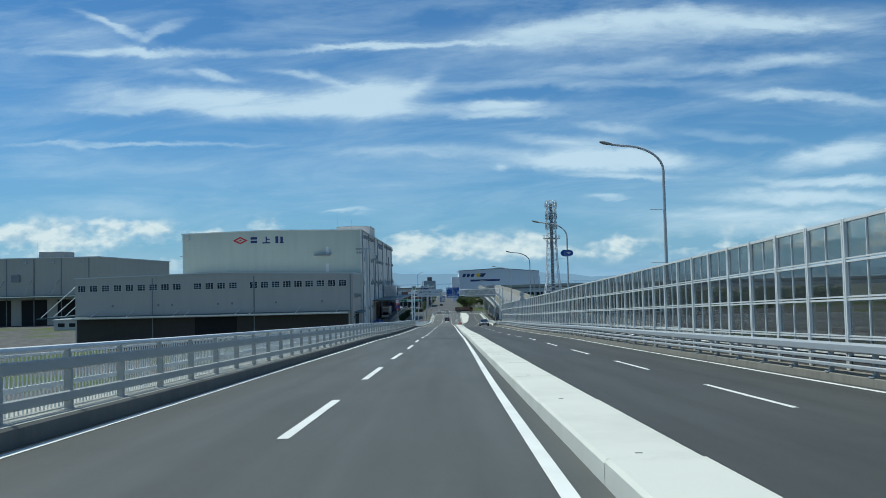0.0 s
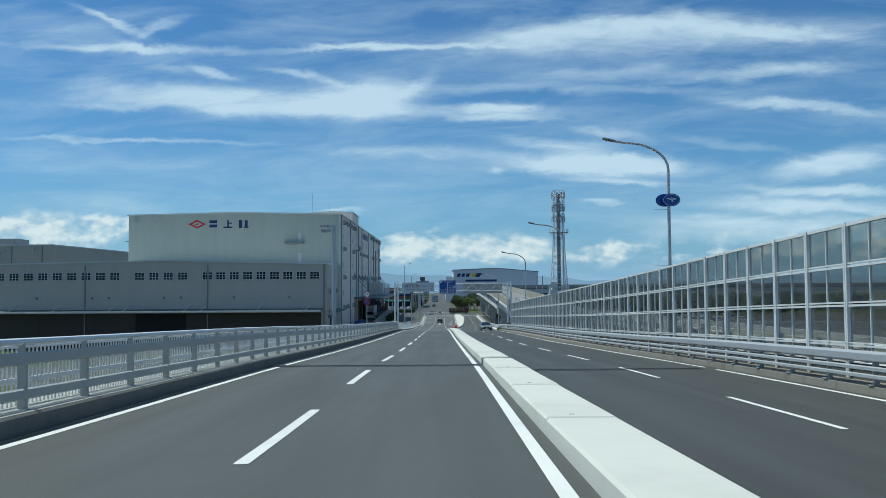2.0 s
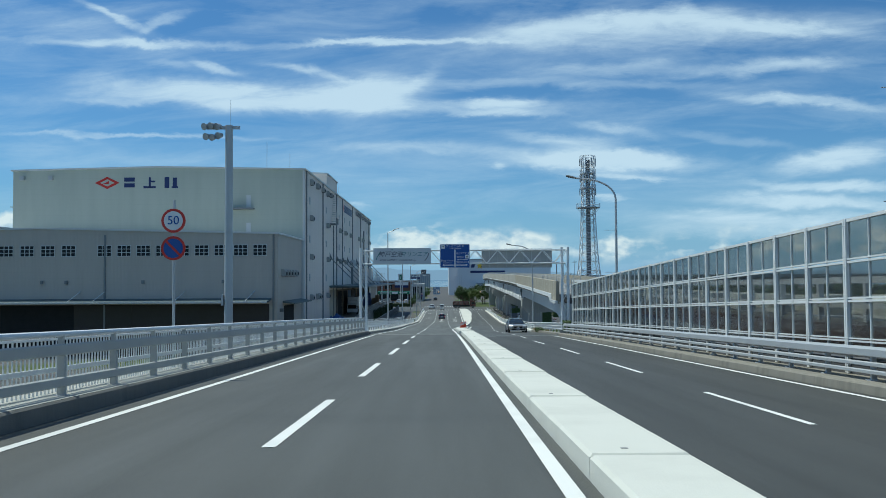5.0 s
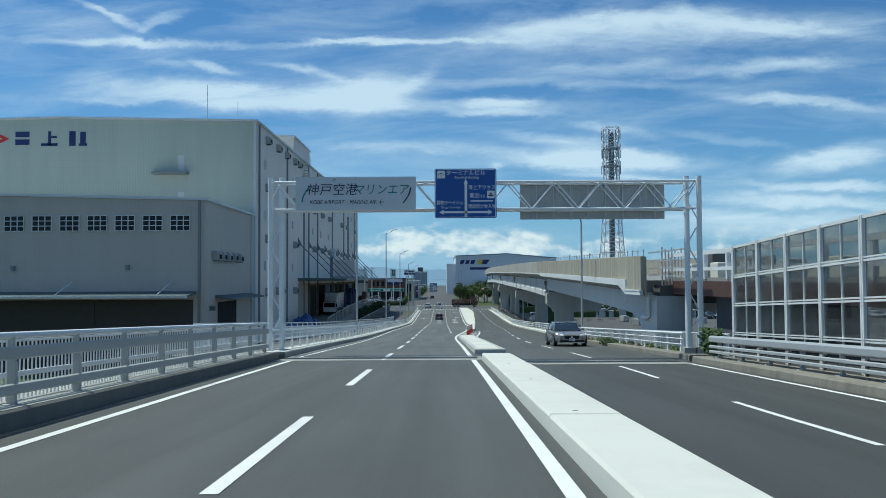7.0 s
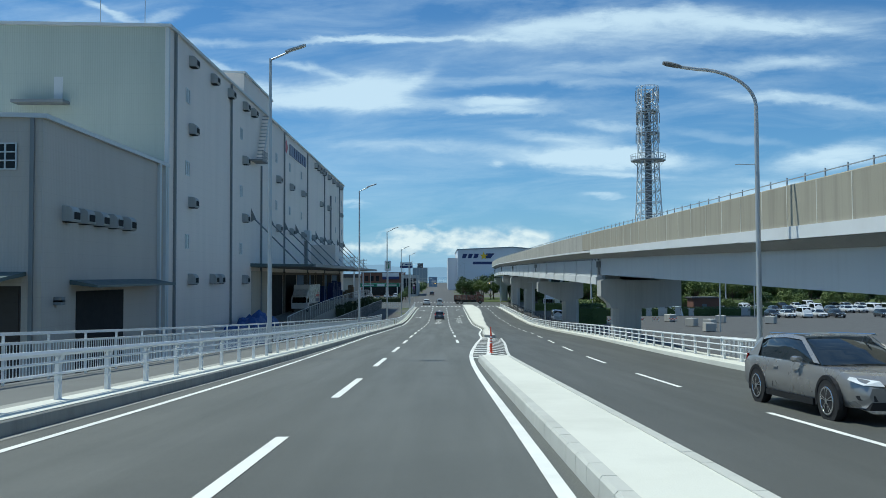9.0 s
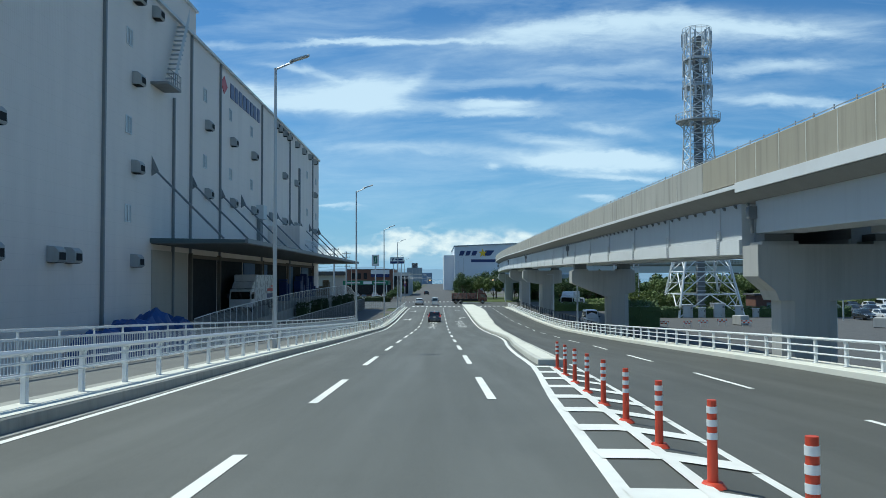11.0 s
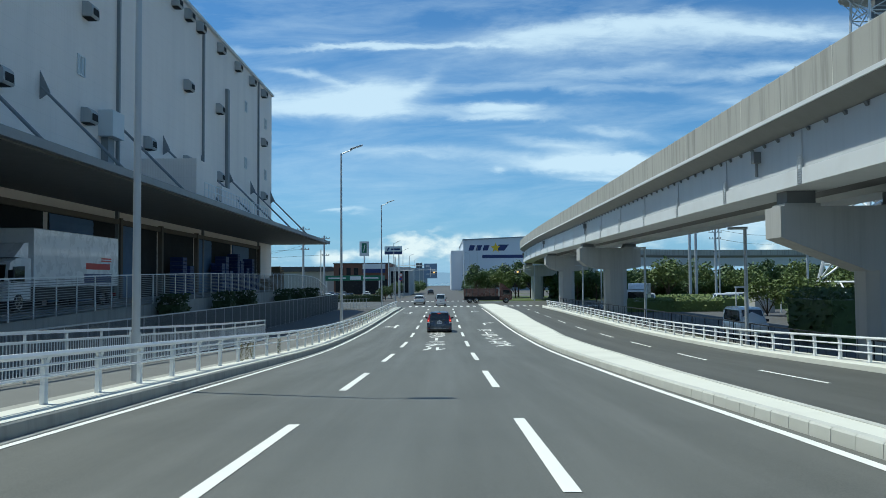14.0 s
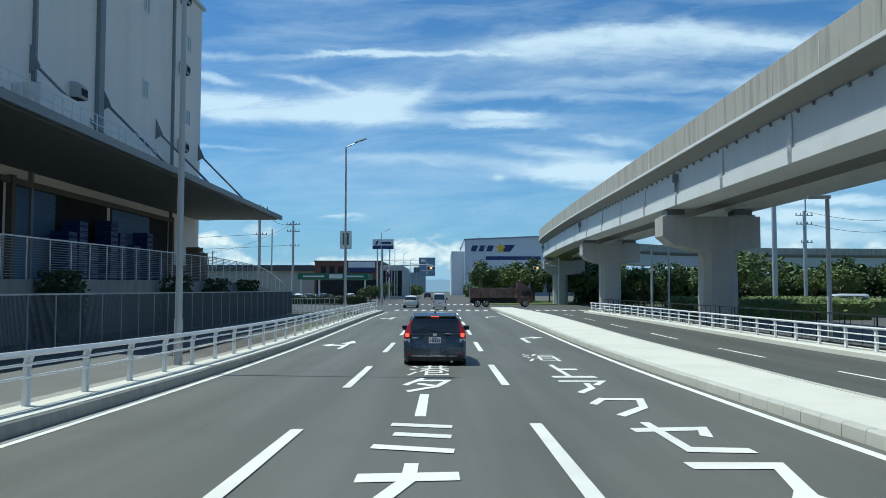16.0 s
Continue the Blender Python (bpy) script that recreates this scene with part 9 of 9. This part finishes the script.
bar_fence("railway_fence", 16.6, 252.0, 352.0, lambda y: GROUND, 1.35, "dark steel fence beside the railway piers", BLACK, 0.9, 2.5)


def plain_pole(name, label, x, y, h, arms=(), r=0.09, z=GROUND, lamp=False):
    root = thing(name, (x, y, z), label, "pole")
    part("shaft", Shape().tube((x, y, z), (x, y, z + h), r * 1.25, 10, r), GREY_STEEL, root, smooth=True)
    for zz, a, b in arms:
        part("crossarm", Shape().box(x - a, x + b, y - 0.05, y + 0.05, z + zz, z + zz + 0.1), GREY_STEEL, root)
        for q in (-a * 0.9, -a * 0.4, b * 0.4, b * 0.9):
            part("insulator", Shape().tube((x + q, y, z + zz + 0.1), (x + q, y, z + zz + 0.34), 0.06, 6), SIGN_BACK, root)
    if lamp:
        part("lamp_head", Shape().box(x - 0.9, x + 0.1, y - 0.14, y + 0.14, z + h - 0.02, z + h + 0.12), GREY_STEEL, root, "flat lamp head")
    return root


plain_pole("lamp_pole", "grey car park lamp pole with a flat head", 16.4, 279.4, 6.5, lamp=True)
plain_pole("tall_pole", "tall plain grey steel pole", 39.5, 364.0, 16.0, r=0.2)
plain_pole("tall_pole", "tall plain grey steel pole", 43.0, 372.0, 16.0, r=0.2)
plain_pole("lamp_pole", "grey lamp pole with a flat head beside the railway fence", 17.3, 304.7, 6.5, lamp=True)
plain_pole("lamp_pole", "grey lamp pole among the railway piers", 17.2, 334.8, 5.6, lamp=True)
plain_pole("lamp_pole", "grey lamp pole among the railway piers", 21.5, 345.0, 6.5, lamp=True)
plain_pole("lamp_pole", "grey car park lamp pole with a flat head", 38.0, 262.0, 7.5, lamp=True)
plain_pole("lamp_pole", "grey car park lamp pole with a flat head", 56.0, 296.0, 8.0, lamp=True)
plain_pole("thin_pole", "thin dark steel pole behind the apron fence", -17.5, 350.0, 8.5, r=0.06)
plain_pole("camera_pole", "pole with a crossarm of small devices", 47.0, 372.0, 17.0, ((16.2, 0.9, 0.9),))
for ux, uy, uh in ((45.0, 368.0, 12.2), (62.0, 372.0, 12.0), (80.0, 378.0, 12.0), (-24.0, 372.8, 13.4), (-23.6, 394.2, 13.1), (-58, 470, 12)):
    plain_pole("utility_pole", "concrete utility pole with crossarms and wires", ux, uy, uh, ((uh - 0.6, 1.1, 1.1), (uh - 1.7, 1.0, 1.0), (uh - 4.0, 0.4, 1.0)), 0.17)
for (ax, ay, az), (bx, by, bz) in (((45, 368, 11.9), (62, 372, 11.7)), ((62, 372, 11.7), (80, 378, 11.7)), ((80, 378, 11.7), (150, 392, 11.7)), ((45, 368, 10.4), (62, 372, 10.2)), ((62, 372, 10.2), (80, 378, 10.2)), ((80, 378, 10.2), (150, 392, 10.2)), ((-24.0, 372.8, 12.6), (-23.6, 394.2, 12.3)), ((-24.0, 372.8, 12.6), (-90, 376, 12.0)), ((-24.0, 372.8, 11.4), (-90, 376, 10.8)), ((-24.0, 372.8, 9.2), (-90, 376, 8.8)), ((-23.6, 394.2, 12.3), (-58, 470, 11.5)), ((-23.6, 394.2, 9.0), (-90, 398, 8.6))):
    s = Shape()
    pts = [(ax + (bx - ax) * t, ay + (by - ay) * t, az + (bz - az) * t - 0.9 * math.sin(math.pi * t)) for t in [q / 8 for q in range(9)]]
    s.path_tube(pts, 0.025, 5)
    solid("overhead_wire", s, BLACK, "black overhead power line sagging between poles", "wire", "overhead wires")


# ---------- junction: signals, signs ----------
def signal(x, y, arm, z=GROUND, lit=AMBER, label="traffic signal on a grey mast arm showing amber"):
    root = thing("traffic_signal", (x, y, z), label, "traffic signal")
    part("mast", Shape().tube((x, y, z), (x, y, z + 7.2), 0.12, 10, 0.09), GREY_STEEL, root, smooth=True)
    part("arm", Shape().tube((x, y, z + 5.9), (x + arm, y, z + 6.1), 0.05, 8), GREY_STEEL, root, smooth=True)
    part("arm", Shape().tube((x, y, z + 6.8), (x + arm * 0.7, y, z + 6.15), 0.03, 8), GREY_STEEL, root, smooth=True)
    cx = x + arm
    part("signal_head", Shape().block(cx - 0.62, cx + 0.62, y - 0.12, y + 0.1, z + 5.35, z + 5.80, 0.05), GREY_STEEL, root)
    for i, mt in enumerate((BLACK, lit, BLACK)):
        lx = cx - 0.40 + 0.40 * i
        part("lens", Shape().prism([(lx + 0.15 * math.cos(2 * math.pi * k / 16), z + 5.57 + 0.15 * math.sin(2 * math.pi * k / 16)) for k in range(16)], "y", y - 0.15, y - 0.121), mt, root)
    return root


signal(-9.2, 388.5, 7.4)
signal(17.4, 389.0, -3.2)
pole_s = thing("direction_sign", (-9.8, 398, GROUND), "pale blue direction sign on a mast beside the junction", "road sign")
part("mast", Shape().tube((-9.8, 398, GROUND), (-9.8, 398, 8.6), 0.11, 10), GREY_STEEL, pole_s, smooth=True)
part("arm", Shape().tube((-9.8, 398, 6.8), (-1.4, 398, 6.8), 0.06, 8), GREY_STEEL, pole_s, smooth=True)
part("arm", Shape().tube((-9.8, 398, 5.9), (-1.4, 398, 5.9), 0.06, 8), GREY_STEEL, pole_s, smooth=True)
part("board", panel(-3.9, -1.3, 4.2, 7.2, 397.9, 0.05, 0.05), material("pale_sign_blue", (0.20, 0.30, 0.42), 0.5, var=0.05), pole_s)
for a, b, c, d in ((-2.7, -2.5, 4.5, 6.4), (-3.5, -1.7, 5.0, 5.15), (-3.6, -2.8, 6.5, 6.9), (-2.4, -1.6, 5.7, 6.1)):
    part("mark", Shape().box(a, b, 397.86, 397.9, c, d), SIGN_WHITE, pole_s)
RY = 383.5
rs = thing("round_sign", (-7.9, RY, GROUND), "two round road signs on a post before the junction", "road sign")
part("pole", Shape().tube((-7.9, RY, GROUND), (-7.9, RY, 5.2), 0.045, 8), GREY_STEEL, rs, smooth=True)
for zz in (4.8, 4.05):
    part("disc", Shape().prism([(-7.9 + 0.33 * math.cos(2 * math.pi * k / 20), zz + 0.33 * math.sin(2 * math.pi * k / 20)) for k in range(20)], "y", RY - 0.08, RY - 0.06), RED, rs)
    part("disc_face", Shape().prism([(-7.9 + 0.25 * math.cos(2 * math.pi * k / 20), zz + 0.25 * math.sin(2 * math.pi * k / 20)) for k in range(20)], "y", RY - 0.09, RY - 0.08), SIGN_WHITE if zz > 4.5 else SIGN_BLUE, rs)

# ---------- showroom and shops beyond the junction ----------
shop = thing("car_showroom", (-20, 470, GROUND), "red-brown flat-roofed car showroom with a blue and white fascia", "showroom")
part("wall", Shape().box(-31.0, -15.2, 462, 490, GROUND, 8.8), BRICK_RED, shop)
part("roof_edge", Shape().box(-31.2, -15.0, 461.8, 490.2, 8.7, 9.0), ROOF_DARK, shop)
part("grey_wing", Shape().box(-15.2, -9.6, 462, 500, GROUND, 7.8), FAR_WALL, shop, "grey glazed wing")
for q in range(4):
    part("wing_window", Shape().box(-14.8 + q * 1.3, -13.8 + q * 1.3, 461.9, 462, 0.5, 6.6), WINDOW, shop)
part("fascia", Shape().box(-22.8, -16.4, 461.6, 462, 7.2, 8.7), SIGN_WHITE, shop)
part("fascia_band", Shape().box(-22.8, -16.4, 461.5, 461.6, 6.2, 7.3), NAVY, shop)
for q in range(3):
    part("window", Shape().box(-29.5 + q * 2.1, -28.3 + q * 2.1, 461.9, 462, 5.6, 7.6), WINDOW, shop)
part("shop_window", Shape().box(-30.5, -15.8, 461.9, 462, 0.2, 4.4), WINDOW, shop)
cano2 = thing("green_canopy", (-21, 424, GROUND), "green and white fascia canopy of a showroom forecourt", "canopy")
part("fascia", Shape().box(-27.5, -14.2, 420, 430, 3.9, 5.1), GREEN_SIGN, cano2)
part("fascia_stripe", Shape().box(-21.5, -19.0, 419.9, 420, 4.1, 4.9), SIGN_WHITE, cano2)
for a, b in ((-26.5, -22.5), (-18.5, -15.0)):
    part("unread_line", Shape().box(a, b, 419.93, 420, 4.35, 4.65), SIGN_WHITE, cano2)
for px in (-27, -23.5, -18.5, -14.8):
    part("column", Shape().box(px - 0.15, px + 0.15, 420.5, 420.8, GROUND, 3.9), WHITE_STEEL, cano2)
pyl = thing("pylon_sign", (-17.2, 410, GROUND), "white pylon sign with a green field on one pole", "sign")
part("pole", Shape().tube((-17.2, 410, GROUND), (-17.2, 410, 9.2), 0.17, 10), WHITE_STEEL, pyl, smooth=True)
part("board", panel(-18.25, -16.2, 9.2, 12.4, 409.9, 0.3, 0.05), SIGN_WHITE, pyl)
part("green_field", panel(-17.75, -16.7, 9.9, 12.0, 409.87, 0.03, 0.02), GREEN_SIGN, pyl)
part("white_stroke", Shape().prism([(-17.45, 10.2), (-17.25, 10.2), (-16.95, 11.7), (-17.15, 11.7)], "y", 409.85, 409.87), SIGN_WHITE, pyl)
pyl2 = thing("pylon_sign", (-12.2, 432, GROUND), "white and navy sign board on two poles", "sign")
for px in (-13.4, -10.9):
    part("pole", Shape().tube((px, 432, GROUND), (px, 432, 10.4), 0.14, 10), WHITE_STEEL, pyl2, smooth=True)
part("board", panel(-14.4, -10.1, 10.3, 12.3, 431.9, 0.3, 0.05), SIGN_WHITE, pyl2)
part("navy_band", Shape().box(-14.4, -10.1, 431.86, 431.9, 10.3, 11.0), NAVY, pyl2)
part("mark", Shape().prism([(-13.9, 11.2), (-13.5, 11.2), (-13.1, 12.0), (-13.5, 12.0)], "y", 431.86, 431.9), NAVY, pyl2)
part("unread_line", Shape().box(-12.8, -10.6, 431.86, 431.9, 11.35, 11.75), NAVY, pyl2)
lowb = thing("shop_row", (-60, 480, GROUND), "low dark-roofed shop buildings beyond the yard", "building")
part("wall", Shape().box(-75, -33, 480, 500, GROUND, 7.0), FAR_WALL, lowb)
part("roof", Shape().prism([(-76, 6.9), (-32, 6.9), (-34, 8.4), (-74, 8.4)], "y", 479, 501), ROOF_DARK, lowb)
flats = thing("apartment_block", (-150, 900, GROUND), "distant grey apartment block with dark balconies", "building")
part("wall", Shape().box(-112, -100, 560, 575, GROUND, 16.5), FAR_WALL, flats)
for q in range(6):
    part("balcony_row", Shape().box(-112.1, -99.9, 559.4, 560, 1.4 + q * 2.6, 2.6 + q * 2.6), ROOF_DARK, flats)
port = thing("port_shed", (-60, 780, GROUND), "low pale port shed far down the road", "building")
part("wall", Shape().box(-60, -22, 760, 800, GROUND, 8.0), FAR_WALL, port)
part("roof", Shape().box(-61, -21, 759, 801, 8.0, 8.6), ROOF_DARK, port)
tower = thing("port_tower", (-14, 880, GROUND), "hazy grey control building near the sea", "building")
part("wall", Shape().box(-26, -13, 880, 895, GROUND, 15.0), HANGAR_GREY, tower)
part("cab", Shape().box(-22, -17, 883, 890, 15.0, 19.0), ROOF_DARK, tower)

# ---------- hangar ----------
hg = thing("hangar", (36, 600, GROUND), "huge white aircraft hangar with a navy and yellow company mark", "hangar")
part("wall", Shape().prism([(8.7, GROUND), (66.5, GROUND), (66.5, 20.0), (38.0, 22.6), (8.7, 21.4)], "y", 580, 660), HANGAR, hg)
part("roof_edge", Shape().prism([(8.4, 21.3), (8.4, 21.8), (38.0, 23.0), (66.8, 20.4), (66.8, 19.9), (38.0, 22.5)], "y", 579.6, 660.4), HANGAR_GREY, hg)
part("annex", Shape().box(3.5, 8.7, 586, 650, GROUND, 17.2), HANGAR, hg)
part("low_wing", Shape().box(20, 78, 572, 580, GROUND, 7.4), HANGAR_GREY, hg)
for q in range(9):
    part("wing_window", Shape().box(21.5 + q * 6, 26 + q * 6, 571.9, 572, 1.0, 5.4), WINDOW, hg)
part("navy_band", Shape().box(16.8, 38.2, 579.9, 580, 13.6, 15.0), NAVY, hg)
for a, w in ((10.9, 2.5), (14.0, 2.4), (17.0, 2.6)):
    part("mark_bar", Shape().prism([(a, 16.9), (a + w * 0.82, 16.9), (a + w + 0.5, 19.2), (a + 0.7, 19.2)], "y", 579.88, 579.99), NAVY, hg, "navy slanted mark")
star = [(22.6 + (2.3 if k % 2 == 0 else 0.95) * math.sin(math.pi * k / 5), 18.05 + (2.3 if k % 2 == 0 else 0.95) * math.cos(math.pi * k / 5)) for k in range(10)]
part("tail_mark", Shape().prism([(22.5, 16.8), (26.3, 16.8), (28.4, 19.4), (24.0, 19.4)], "y", 579.90, 579.99), NAVY, hg, "navy tail shape")
part("star", Shape().prism(star, "y", 579.84, 579.91), YELLOW, hg, "yellow star")
# small service huts by the mast
hut = thing("service_hut", (52, 312, GROUND), "red-brown service hut with a flat roof", "hut")
part("wall", Shape().box(49.5, 54.5, 310, 314, GROUND, 2.9), BRICK_RED, hut)
part("roof", Shape().box(49.2, 54.8, 309.7, 314.3, 2.9, 3.15), ROOF_DARK, hut)
part("door", Shape().box(51.2, 52.1, 309.95, 310, GROUND, 1.8), SIGN_BACK, hut)
for bx, bw, ch in ((36.6, 1.5, 1.9), (38.9, 1.1, 1.5), (41.2, 1.7, 2.1), (44.4, 1.2, 1.7), (47.0, 1.0, 1.3), (57.0, 1.7, 1.6)):
    cab_b = thing("equipment_cabin", (bx, 306, GROUND), "pale grey equipment cabin at the foot of the mast", "cabin", "equipment cabins")
    part("wall", Shape().block(bx, bx + bw, 305, 306.6, GROUND, GROUND + ch, 0.04), FAR_WALL, cab_b)
    part("roof", Shape().block(bx - 0.08, bx + bw + 0.08, 304.92, 306.68, GROUND + ch + 0.004, GROUND + ch + 0.10, 0.03), TRIM, cab_b)
    part("door", Shape().box(bx + 0.15, bx + bw * 0.7, 304.96, 305, GROUND + 0.1, GROUND + ch - 0.25), GREY_STEEL, cab_b)
    part("louvre", Shape().box(bx + bw * 0.78, bx + bw * 0.95, 304.97, 305, GROUND + ch - 0.6, GROUND + ch - 0.3), SIGN_BACK, cab_b)
hedge("hedge", 30, 62, 305.0, 306.5, 1.6, "rough green bushes round the mast compound", 3500, LEAF, 0.2, seed=12)
